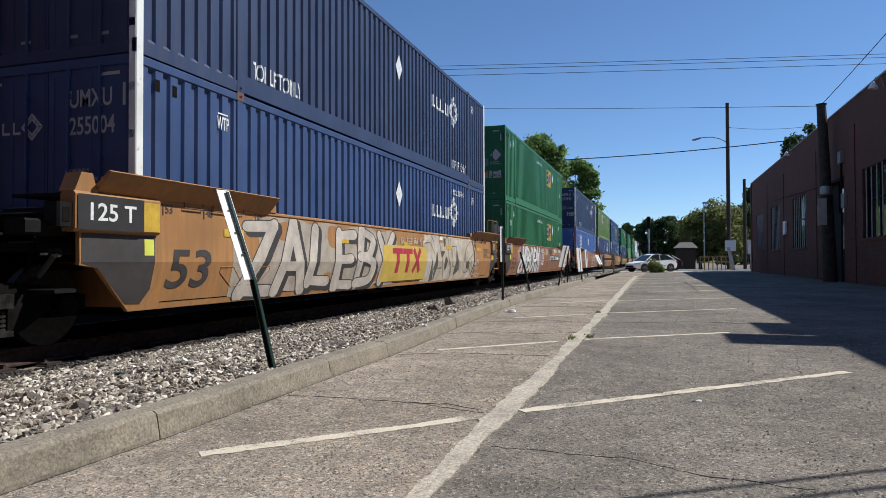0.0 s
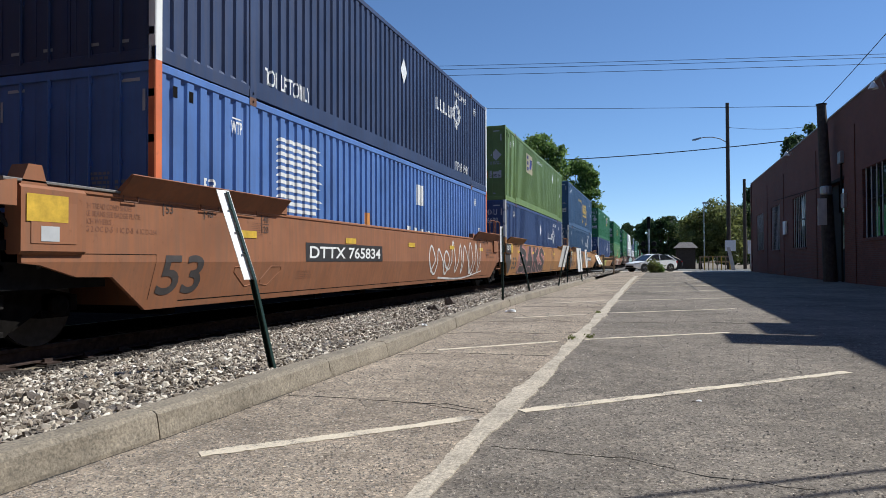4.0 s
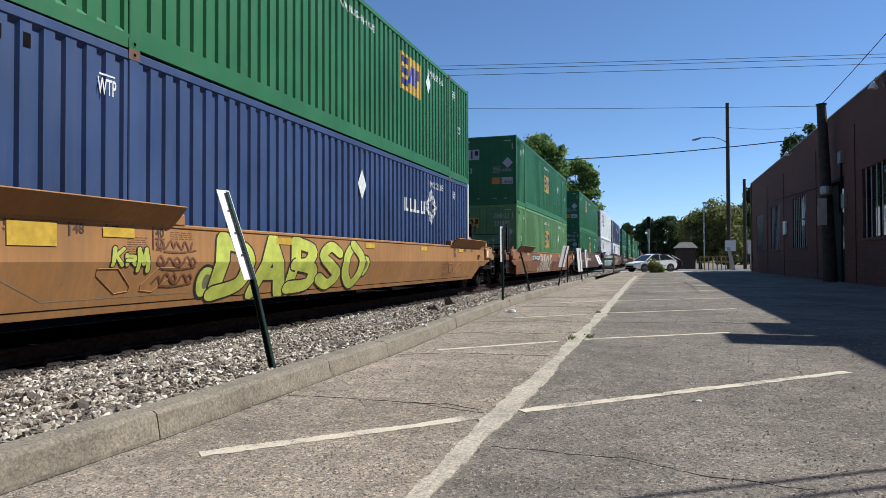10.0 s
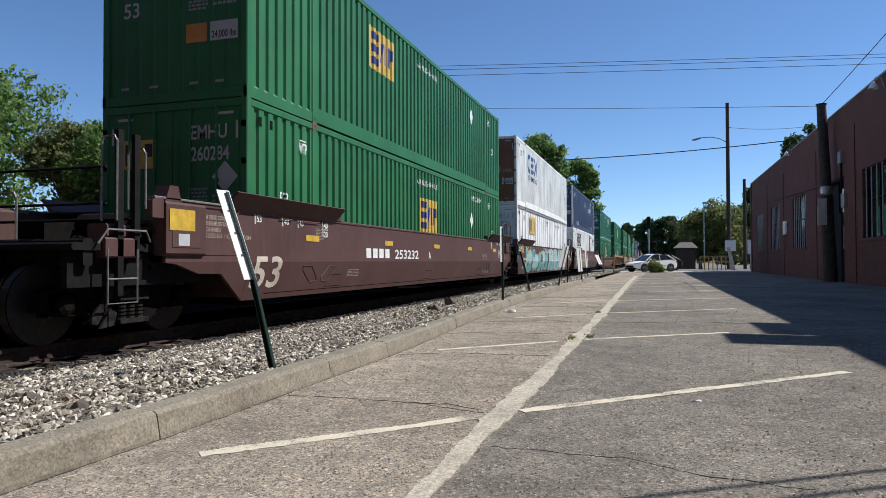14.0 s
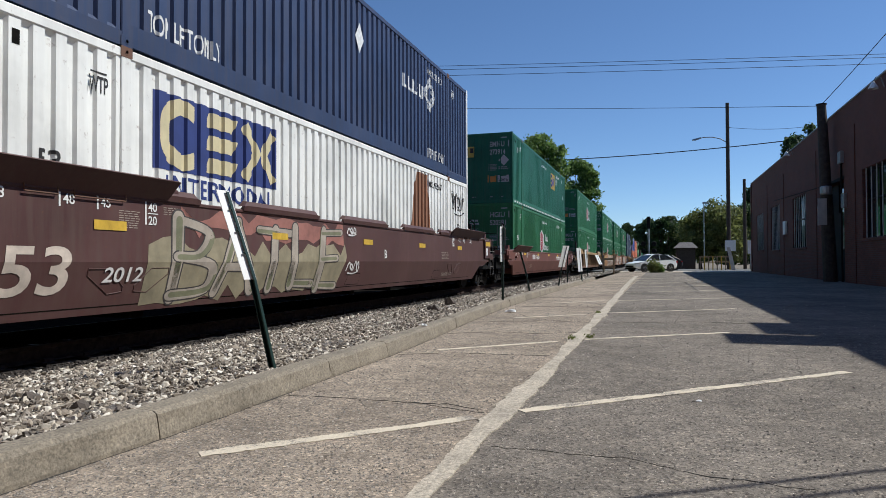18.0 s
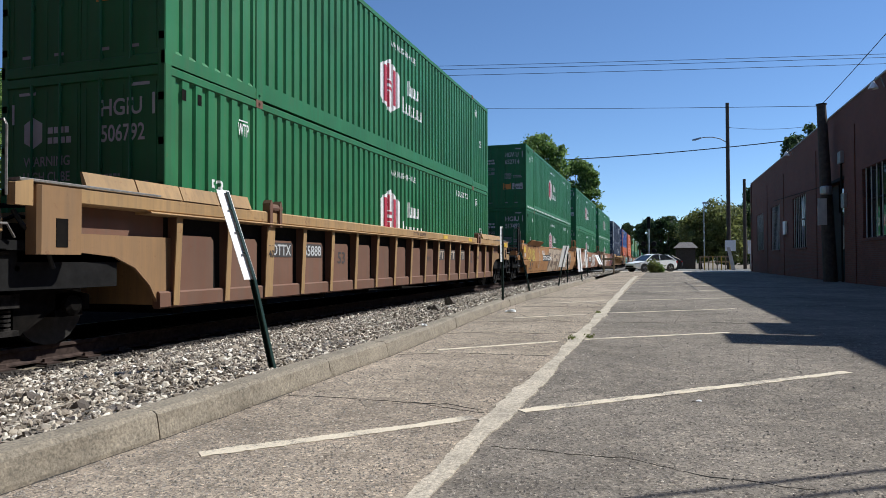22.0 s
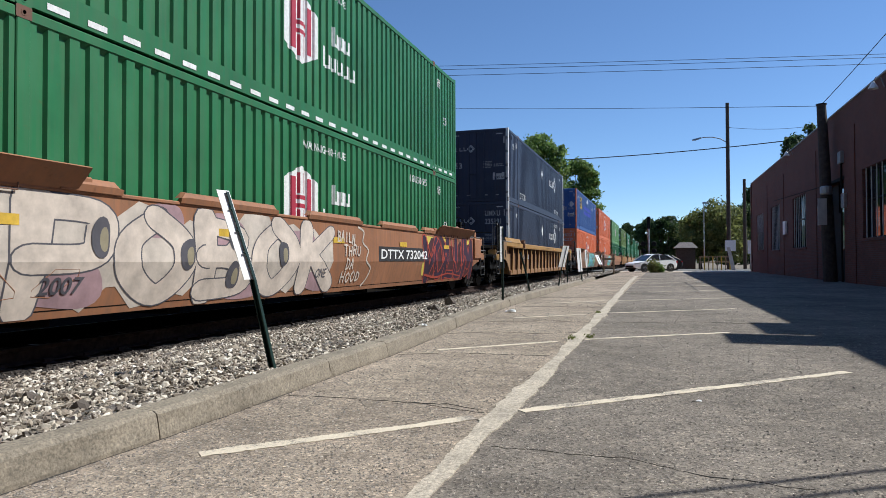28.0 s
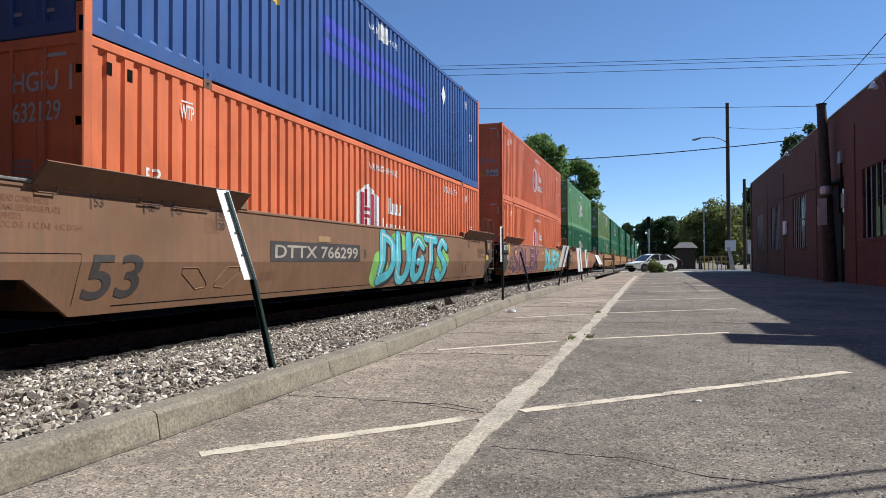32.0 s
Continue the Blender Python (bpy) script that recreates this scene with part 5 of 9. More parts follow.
for k, pair in enumerate(STACK):
    for level, (pk, doors, brand, num) in enumerate(pair):
        where = "stacked on another container" if level else "standing low in a well car"
        posts = None
        if brand == "umax" and pk in ("blue", "navy", "dark_navy", "slate"):
            posts = M["c_cream"]
        if brand == "stack" or brand == "empy":
            posts = M["c_orange"]
        BOXES.append((k, level, pk, brand, num, container(pk, "bright", k, level, doors, "plate" if brand == "plate" else "corr",
                      PAINT_WORDS[pk] + " corrugated steel container " + where if brand != "plate" else "white panelled steel container standing low in a well car", posts)))

# ---- lettering, emblems and spray paint on the train ----
for nm, col in {"g_silver": (0.4, 0.345, 0.285), "g_ash": (0.44, 0.37, 0.3), "g_pale": (0.56, 0.49, 0.42), "g_lilac": (0.4, 0.26, 0.28), "g_blush": (0.42, 0.2, 0.16), "g_brown": (0.1, 0.06, 0.045), "g_umber": (0.17, 0.115, 0.08), "g_dusty": (0.54, 0.45, 0.34), "g_moss": (0.11, 0.105, 0.085), "g_smoke": (0.2, 0.17, 0.15), "g_wine": (0.06, 0.016, 0.02), "g_buff": (0.42, 0.33, 0.24), "g_white": (0.68, 0.66, 0.64), "g_black": (0.03, 0.027, 0.027), "g_pink": (0.6, 0.33, 0.34), "g_cream": (0.62, 0.53, 0.45),
                "g_rose": (0.34, 0.15, 0.12), "g_plum": (0.034, 0.013, 0.034), "g_coral": (0.38, 0.06, 0.035), "g_tan": (0.3, 0.26, 0.17), "g_faint": (0.2, 0.085, 0.045), "g_slate": (0.09, 0.085, 0.1), "g_char": (0.06, 0.052, 0.05), "g_lime": (0.55, 0.6, 0.1), "g_turq": (0.16, 0.36, 0.35), "g_ice": (0.35, 0.48, 0.5), "g_sand": (0.5, 0.42, 0.28), "g_olive": (0.2, 0.2, 0.12),
                "g_yellow": (0.62, 0.5, 0.08), "g_purple": (0.12, 0.055, 0.085), "g_cyan": (0.12, 0.5, 0.58), "g_green": (0.25, 0.5, 0.12), "e_yellow": (0.62, 0.43, 0.08), "e_cream": (0.66, 0.58, 0.36), "e_navy": (0.03, 0.05, 0.2), "e_denim": (0.1, 0.17, 0.36),
                "e_red": (0.42, 0.03, 0.06), "e_orange": (0.62, 0.26, 0.06), "e_violet": (0.07, 0.09, 0.5), "e_grey": (0.5, 0.51, 0.52), "e_rust": (0.27, 0.1, 0.04), "e_lime": (0.7, 0.72, 0.1), "e_dull": (0.3, 0.31, 0.32)}.items():
    M[nm] = plain("paint_" + nm[2:] + ("_spray" if nm[0] == "g" else "_enamel"), col, 0.6, 0, 0.2 if nm[0] == "g" else 0.1, 3.0, 0.05)
M["e_rust"] = paint("rust_bloom", (0.26, 0.115, 0.06), 0.8, 0.5, 0.75)
TYPE = {}


def glyphs(text):
    """Flat outline of a word in the built-in typeface, cap height 1, left edge at 0."""
    if text not in TYPE:
        cu = bpy.data.curves.new("word", "FONT")
        cu.body = text
        cu.resolution_u = 4
        cu.offset = 0.016
        ob = bpy.data.objects.new("word", cu)
        me = bpy.data.meshes.new_from_object(ob)
        co = np.array([v.co[:2] for v in me.vertices])
        fs = [tuple(p.vertices) for p in me.polygons]
        bpy.data.objects.remove(ob)
        bpy.data.curves.remove(cu)
        bpy.data.meshes.remove(me)
        lo = co.min(0)
        co = (co - [lo[0], 0]) / 0.69
        TYPE[text] = (co, fs)
    return TYPE[text]


def word(mb, text, u, v, h, width=None, slant=0.0):
    co, fs = glyphs(text)
    k = h if width is None else width / max(1e-6, co[:, 0].max())
    return mb.add([(u + a * k + slant * b * h, v + b * h, 0.0) for a, b in co], fs)


def poly(mb, pts, lift=0.0):
    return mb.add([(a, b, lift) for a, b in pts], [tuple(range(len(pts)))])


def rect(mb, u0, v0, u1, v1, lift=0.0):
    return poly(mb, [(u0, v0), (u1, v0), (u1, v1), (u0, v1)], lift)


def bars(mb, u0, v0, u1, v1, rows, seed=0, fill=0.62):
    """Lines of small writing too fine to read."""
    r = random.Random(seed)
    h = (v1 - v0) / rows
    for i in range(rows):
        u = u0
        while u < u1 - 0.03:
            w = r.uniform(0.06, 0.2) * (u1 - u0) + 0.02
            rect(mb, u, v0 + i * h, min(u1, u + w), v0 + i * h + h * fill)
            u += w + 0.05 * (u1 - u0)
    return mb


def split(mb, cuts, axis):
    bm = bmesh.new()
    vs = [bm.verts.new(p) for p in mb.v]
    for f in mb.f:
        try:
            bm.faces.new([vs[i] for i in f])
        except ValueError:
            pass
    for c in cuts:
        co, no = ((c, 0, 0), (1, 0, 0)) if axis == 0 else ((0, c, 0), (0, 1, 0))
        bmesh.ops.bisect_plane(bm, geom=bm.verts[:] + bm.edges[:] + bm.faces[:], plane_co=co, plane_no=no, dist=1e-5)
    bm.verts.index_update()
    out = Mb()
    out.v = [tuple(v.co) for v in bm.verts]
    out.f = [tuple(v.index for v in f.verts) for f in bm.faces]
    bm.free()
    return out


def flat_mesh(mb, name):
    me = bpy.data.meshes.new(name)
    me.from_pydata(mb.v, [], mb.f)
    return me


DECAL = {}


def on_side(box, name, mat, key, draw, follow=True, lift=0.004):
    """Paint on a container's long side, following its corrugations."""
    if key not in DECAL:
        mb = Mb()
        draw(mb)
        if follow:
            us = [p[0] for p in mb.v]
            mb = split(mb, [y for y, _ in BREAKS if min(us) < y < max(us)], 0)
        face = HALF - 0.016 + lift
        out = Mb()
        out.v = [(face + l + (corr_depth(u) if follow else 0.0), u, v) for u, v, l in mb.v]
        out.f = mb.f
        DECAL[key] = flat_mesh(out, name)
    return part(name, DECAL[key], mat, box)


def on_end(box, name, mat, key, draw, y=0.012):
    if key not in DECAL:
        mb = Mb()
        draw(mb)
        out = Mb()
        out.v = [(u, y - l, v) for u, v, l in mb.v]
        out.f = mb.f
        DECAL[key] = flat_mesh(out, name)
    return part(name, DECAL[key], mat, box)


def on_car(car, name, mat, draw, top, lift=0.005):
    """Paint on a well car's side, over its crease. Heights are above the car park."""
    mb = Mb()
    draw(mb)
    mb = split(mb, [0.93], 1)
    out = Mb()
    for u, v, l in mb.v:
        x = CAR_HALF - 0.012 * (v - 0.93) / (top - 0.93) if v >= 0.93 else CAR_HALF - lean_of(top) * (0.93 - v) / 0.545
        out.v.append((x + lift + l, u, v - RAIL_Z))
    out.f = mb.f
    return part(name, flat_mesh(out, name), mat, car)


def on_plane(car, name, mat, draw, x):
    mb = Mb()
    draw(mb)
    out = Mb()
    out.v = [(x + l, u, v - RAIL_Z) for u, v, l in mb.v]
    out.f = mb.f
    return part(name, flat_mesh(out, name), mat, car)


# -- containers --
def hexagon(cu, cv, hw, hh):
    return [(cu, cv - hh), (cu + hw, cv - hh * 0.6), (cu + hw, cv + hh * 0.6), (cu, cv + hh), (cu - hw, cv + hh * 0.6), (cu - hw, cv - hh * 0.6)]


def diamond_mark(mb, cu, cv, r):
    """Two nested diamond rings, each edge cut in two."""
    for q in range(4):
        t = q * math.pi / 2
        for ro, ri in ((1.0, 0.74), (0.69, 0.46)):
            for f0, f1 in ((0.02, 0.48), (0.52, 0.98)):
                pts = [(ro * (1 - f0), ro * f0), (ro * (1 - f1), ro * f1), (ri * (1 - f1), ri * f1), (ri * (1 - f0), ri * f0)]
                poly(mb, [(cu + r * (a * math.cos(t) - b * math.sin(t)), cv + r * (a * math.sin(t) + b * math.cos(t))) for a, b in pts])


def side_umax(box, up):
    def draw(mb):
        u = 10.65
        for w in (0.3, 0.42, 0.36, 0.34):
            rect(mb, u, 1.7, u + 0.07, 2.02)
            rect(mb, u + w - 0.12, 1.7, u + w - 0.05, 2.02)
            rect(mb, u + 0.07, 1.7, u + w - 0.12, 1.77)
            u += w
        diamond_mark(mb, 12.55, 1.93, 0.47)
    on_side(box, "emblem", M["txt_white"], ("umax",), draw)
    on_side(box, "placard", M["txt_white"], ("plac", 8.2), lambda mb: poly(mb, [(8.2, 1.75), (8.4, 2.05), (8.2, 2.35), (8.0, 2.05)]), False, 0.006)
    if up:
        on_side(box, "lettering", M["txt_white"], ("tlo",), lambda mb: word(mb, "TOP LIFT ONLY", 2.35, 0.3, 0.24, 1.4), True)
        on_side(box, "lettering", M["txt_white"], ("tlr",), lambda mb: word(mb, "TOP LIFT ONLY", 12.4, 0.3, 0.24, 1.4), True)


def side_emp(box, dark="e_navy", u=10.33, field="e_yellow", w=0.0):
    on_side(box, "emblem", M[field], ("empf", u, w), lambda mb: rect(mb, u, 1.63 + w, u + 1.42, 2.5 + w))

    def draw(mb):
        for v in (1.74 + w, 2.0 + w, 2.26 + w):
            rect(mb, u + 0.1, v, u + 0.5, v + 0.16, 0.002)
        rect(mb, u + 1.02, 1.86 + w, u + 1.12, 2.3 + w, 0.002)
        rect(mb, u + 1.13, 2.06 + w, u + 1.3, 2.3 + w, 0.002)
    on_side(box, "emblem_inset", M[dark], ("empb", u, w), draw)
    on_side(box, "emblem_inset", M["e_violet"], ("empc", u, w), lambda mb: poly(poly(mb, [(u + 0.56, 1.86 + w), (u + 0.66, 1.86 + w), (u + 0.8, 2.3 + w), (u + 0.7, 2.3 + w)], 0.002), [(u + 0.82, 1.86 + w), (u + 0.95, 1.86 + w), (u + 0.95, 2.3 + w), (u + 0.82, 2.3 + w)], 0.002))
    on_side(box, "placard", M["txt_white"], ("plac", 12.31, w), lambda mb: poly(mb, [(12.31, 1.93 + w), (12.49, 2.2 + w), (12.31, 2.47 + w), (12.13, 2.2 + w)]), False, 0.006)
    on_side(box, "lettering", M["txt_white"], ("whc",), lambda mb: word(mb, "WARNING HIGH CUBE", 7.25, 2.42, 0.13, 1.65), True)


def side_hub(box, k):
    on_side(box, "emblem", M["txt_white"], ("hex",), lambda mb: poly(mb, hexagon(7.2, 1.5, 0.56, 0.6)))

    def h(mb):
        rect(mb, 6.86, 1.1, 7.02, 1.9, 0.002)
        rect(mb, 7.38, 1.1, 7.54, 1.9, 0.002)
        rect(mb, 7.04, 1.4, 7.36, 1.47, 0.002)
        rect(mb, 7.04, 1.54, 7.36, 1.61, 0.002)
        rect(mb, 7.1, 1.64, 7.15, 1.98, 0.002)
        rect(mb, 7.25, 1.64, 7.3, 1.98, 0.002)
        rect(mb, 7.1, 1.02, 7.15, 1.37, 0.002)
        rect(mb, 7.25, 1.02, 7.3, 1.37, 0.002)
    on_side(box, "emblem_inset", M["e_red"], ("hexh",), h)

    def words(mb):
        for u0, v0, ws in ((8.35, 1.55, (0.22, 0.2, 0.22)), (7.95, 1.08, (0.3, 0.2, 0.24, 0.22, 0.26))):
            u = u0
            for i, w in enumerate(ws):
                hh = 0.36 if i == 0 else 0.25
                rect(mb, u, v0, u + 0.07, v0 + hh)
                rect(mb, u + w - 0.09, v0, u + w - 0.02, v0 + 0.25)
                rect(mb, u + 0.07, v0, u + w - 0.09, v0 + 0.06)
                u += w + 0.03
    on_side(box, "emblem_band", M["txt_white"], ("hubw",), words)
    on_side(box, "lettering", M["txt_white"], ("whc",), lambda mb: word(mb, "WARNING HIGH CUBE", 7.25, 2.42, 0.13, 1.65), True)


def side_csx(box):
    def draw(mb):
        rect(mb, 8.2, 0.95, 8.27, 2.3)
        rect(mb, 8.2, 0.95, 8.45, 1.02)
        rect(mb, 11.75, 0.62, 11.82, 1.75)
        rect(mb, 11.55, 0.62, 11.82, 0.7)
        rect(mb, 11.55, 1.68, 11.82, 1.75)
        for u in (8.9, 9.75, 10.6):
            poly(mb, hexagon(u + 0.33, 1.72, 0.36, 0.42))
        rect(mb, 8.75, 1.12, 11.4, 1.25)
        for u, v in ((8.55, 0.72), (8.9, 0.7), (10.9, 0.62), (11.2, 0.62)):
            poly(mb, hexagon(u + 0.12, v, 0.13, 0.15))
    on_side(box, "emblem", M["e_yellow"], ("csx",), draw)
    on_side(box, "emblem_inset", M["c_slate"], ("csxi",), lambda mb: [rect(mb, u + 0.2, 1.6, u + 0.5, 1.7, 0.003) and rect(mb, u + 0.2, 1.8, u + 0.5, 1.88, 0.003) for u in (8.9, 9.75, 10.6)])
    on_side(box, "emblem_band", M["e_yellow"], ("csxn",), lambda mb: bars(mb, 6.0, 2.1, 7.9, 2.35, 1, 3))


def side_csxw(box, rusty):
    if rusty:
        on_side(box, "emblem", M["e_navy"], ("csxw",), lambda mb: rect(mb, 2.48, 1.62, 5.13, 2.55))

    def draw(mb):
        # crescent, three slabs and two chevrons
        stroke(mb, [(3.2, 2.36), (2.95, 2.43), (2.7, 2.3), (2.66, 2.08), (2.7, 1.87), (2.95, 1.74), (3.2, 1.8)], 0.1, 0.003)
        for v in (1.68, 1.98, 2.28):
            poly(mb, [(3.42, v), (4.02, v), (4.12, v + 0.2), (3.52, v + 0.2)], 0.0032)
        stroke(mb, [(4.3, 2.46), (4.62, 2.1), (4.3, 1.7)], 0.09, 0.0034, False)
        stroke(mb, [(5.05, 2.46), (4.78, 2.1), (5.05, 1.7)], 0.09, 0.0036, False)
    on_side(box, "emblem_inset", M["e_cream"] if rusty else M["e_denim"], ("csxwb",), draw)
    on_side(box, "lettering", M["e_navy"], ("im",), lambda mb: word(mb, "INTERMODAL", 2.7, 1.32, 0.24, 2.35), True)
    if rusty:
        on_side(box, "rust_patch", M["e_rust"], ("rust",), lambda mb: poly(mb, [(11.0, 0.2), (12.5, 0.2), (12.55, 1.5), (12.4, 2.72), (11.55, 2.72), (11.3, 2.1), (11.15, 1.2)]), True, 0.003)
        on_side(box, "scrawl", M["g_black"], ("scr",), lambda mb: tag_strokes(mb, 14.5, 15.8, 1.9, 2.6, 7, 0.02), True)


def tag_strokes(mb, u0, u1, v0, v1, seed, w, n=7, lift=0.0):
    """One quick looping line of spray, with a flourish under it."""
    r = random.Random(seed)
    d = (u1 - u0) / n
    pts = []
    for i in range(n):
        c, tall, low = u0 + d * (i + 0.5), r.uniform(0.7, 1.0), r.uniform(0.05, 0.3)
        if r.random() < 0.5:
            pts += [(c - d * 0.35, v0 + (v1 - v0) * low), (c + d * r.uniform(-0.1, 0.3), v0 + (v1 - v0) * tall)]
        else:
            pts += [(c + d * 0.1, v0 + (v1 - v0) * low), (c + d * 0.45, v0 + (v1 - v0) * 0.5), (c, v0 + (v1 - v0) * tall), (c - d * 0.3, v0 + (v1 - v0) * 0.45)]
    fat(mb, pts, w, w * 0.9, lift)
    fat(mb, [(u0 + 0.2 * (u1 - u0), v0), (u0 + 0.6 * (u1 - u0), v0 - 0.06 * (v1 - v0)), (u1, v0 + 0.12 * (v1 - v0))], w * 0.9, w * 0.6, lift + 0.0012)


def curve_pts(pts, n=5):
    out = []
    for i in range(len(pts) - 1):
        p0, p1, p2, p3 = pts[max(0, i - 1)], pts[i], pts[i + 1], pts[min(len(pts) - 1, i + 2)]
        for j in range(n):
            t = j / n
            out.append(tuple(0.5 * (2 * p1[k] + (p2[k] - p0[k]) * t + (2 * p0[k] - 5 * p1[k] + 4 * p2[k] - p3[k]) * t * t + (3 * p1[k] - p0[k] - 3 * p2[k] + p3[k]) * t ** 3) for k in (0, 1)))
    out.append(tuple(pts[-1]))
    return out


def stroke(mb, pts, w, lift=0.0, smooth=True):
    line = curve_pts(pts) if smooth else pts
    vs = []
    for i, (u, v) in enumerate(line):
        a, b = line[max(0, i - 1)], line[min(len(line) - 1, i + 1)]
        d = math.hypot(b[0] - a[0], b[1] - a[1]) or 1
        nu, nv = -(b[1] - a[1]) / d, (b[0] - a[0]) / d
        vs += [(u + nu * w, v + nv * w, lift), (u - nu * w, v - nv * w, lift)]
    mb.add(vs, [(2 * i, 2 * i + 1, 2 * i + 3, 2 * i + 2) for i in range(len(line) - 1)])


def fat(mb, pts, w0, w1, lift, flat_pen=1.0):
    """A sprayed stroke with round ends; it rises a hair along its way, so that it may cross itself."""
    line = curve_pts(pts, 6) if len(pts) > 2 else [(pts[0][0] + (pts[1][0] - pts[0][0]) * i / 4, pts[0][1] + (pts[1][1] - pts[0][1]) * i / 4) for i in range(5)]
    n = len(line)
    rows = []
    for i, (u, v) in enumerate(line):
        a, b = line[max(0, i - 1)], line[min(n - 1, i + 1)]
        d = math.hypot(b[0] - a[0], b[1] - a[1]) or 1
        du, dv = (b[0] - a[0]) / d, (b[1] - a[1]) / d
        w = w0 + (w1 - w0) * i / (n - 1)
        ring = [(u, v, w)]
        if i in (0, n - 1):
            e = -1 if i == 0 else 1
            caps = [(u + e * du * w * math.sin(q), v + e * dv * w * math.sin(q), w * math.cos(q)) for q in (0.45, 0.9, 1.3)]
            ring = caps[::-1] + ring if i == 0 else ring + caps
        rows += [(p, q, k, du, dv) for p, q, k in ring]
    vs = []
    for i, (u, v, w, du, dv) in enumerate(rows):
        up = lift + 0.00003 * i
        vs += [(u - dv * w, v + du * w * flat_pen, up), (u + dv * w, v - du * w * flat_pen, up)]
    mb.add(vs, [(2 * i, 2 * i + 1, 2 * i + 3, 2 * i + 2) for i in range(len(rows) - 1)])
    return mb


for k, level, pk, brand, num, box in BOXES:
    near = k <= 20
    if brand == "umax":
        side_umax(box, level == 1)
    elif brand == "emp":
        side_emp(box, "e_navy", {3: 4.55, 6: 7.4, 7: 4.35 if level else 7.45}.get(k, 10.33), "e_cream" if pk in ("lime",) else "e_yellow", -0.4 if k == 6 or (k == 7 and not level) else 0.0)
    elif brand == "empy":
        side_emp(box, "g_black", 2.4)
        on_side(box, "faded_band", M["e_violet"], ("band",), lambda mb: rect(rect(mb, 5.3, 1.35, 10.8, 1.62), 5.3, 1.75, 10.8, 2.02), True, 0.003)
        on_side(box, "sticker", M["txt_white"], ("stk",), lambda mb: rect(mb, 7.75, 2.35, 8.3, 2.7))
    elif brand == "hub":
        side_hub(box, k)
    elif brand == "csx":
        side_csx(box)
    elif brand == "csxw":
        side_csxw(box, level == 0)
    elif brand == "stack":
        on_side(box, "emblem", M["txt_white"], ("stackb",), lambda mb: [poly(mb, [(2.7, 1.3 + 0.11 * i), (4.0 + 0.1 * (i % 3), 1.3 + 0.11 * i), (4.0, 1.36 + 0.11 * i), (2.8, 1.36 + 0.11 * i)]) for i in range(11)])
        on_side(box, "emblem_band", M["e_orange"], ("stackp",), lambda mb: [rect(mb, 6.0 + 0.55 * i, 0.7, 6.3 + 0.55 * i, 1.5 if i == 0 else 1.15) for i in range(4)])
        on_side(box, "emblem_band", M["txt_white"], ("stackw",), lambda mb: [rect(mb, 8.4 + 0.5 * i, 0.7, 8.65 + 0.5 * i, 1.35 - 0.02 * i) for i in range(10)])
        on_side(box, "sticker", M["txt_white"], ("stk2",), lambda mb: rect(mb, 9.1, 1.9, 9.6, 2.4))
    elif brand == "plate":
        on_side(box, "emblem", M["e_yellow"], ("plf",), lambda mb: rect(mb, 3.0, 1.77, 4.46, 2.56), False, 0.006)
        on_side(box, "emblem_inset", M["e_navy"], ("plb",), lambda mb: rect(rect(mb, 3.15, 1.9, 3.45, 2.44, 0.003), 4.05, 1.9, 4.2, 2.44, 0.003), False, 0.006)
        on_side(box, "lettering", M["txt_black"], ("plt",), lambda mb: bars(word(mb, "53/102", 7.88, 2.46, 0.15, 0.48), 7.9, 2.36, 8.34, 2.42, 1, 4), False, 0.006)
    ink = M["txt_white"] if pk not in ("cream", "white") else M["txt_black"]
    if near:
        if brand != "umax" or level:
            high = 2.2 if level else 1.95 if k == 1 else 1.4
            on_side(box, "lettering", ink, ("53f", high), lambda mb: word(mb, "53", 0.9, high, 0.2), True)
        on_side(box, "lettering", ink, ("wtp",), lambda mb: rect(word(mb, "WTP", 1.5, 2.3, 0.17, 0.26), 1.52, 2.5, 1.74, 2.52), False)
        on_side(box, "lettering", ink, ("wtr",), lambda mb: rect(word(mb, "WTP", 14.45, 2.3, 0.17, 0.26), 14.47, 2.5, 14.69, 2.52), False)
        if brand != "umax":
            on_side(box, "lettering", ink, ("53r",), lambda mb: word(mb, "53", 15.0, 1.4, 0.2), True)
        if num and len(num) > 5:
            n = num
            if brand == "plate":
                on_side(box, "lettering", ink, ("id", n), lambda mb: word(word(word(word(mb, n[:3], 11.35, 2.42, 0.16, 0.36), n[3], 11.86, 2.42, 0.16, 0.1), n[5:8], 12.08, 2.42, 0.16, 0.33), n[8:], 12.5, 2.42, 0.16, 0.3), False, -0.014)
            else:
                on_side(box, "lettering", ink, ("id", n), lambda mb: word(mb, n, 12.33, 2.43, 0.16, 1.22), True)
        on_side(box, "lift_slot", M["under"], ("slot",), lambda mb: rect(rect(mb, 0.32, 2.52, 0.4, 2.66), 0.62, 2.52, 0.7, 2.66), False, 0.003)
    if level == 1 and k in (10, 12, 14):
        def dots(mb):
            for i in range(32):
                rect(mb, 0.3 + 0.49 * i, 0.055, 0.56 + 0.49 * i, 0.12)
        on_side(box, "reflective_tape", M["txt_white"], ("tape",), dots, False, 0.02)["kind"] = "stuff"
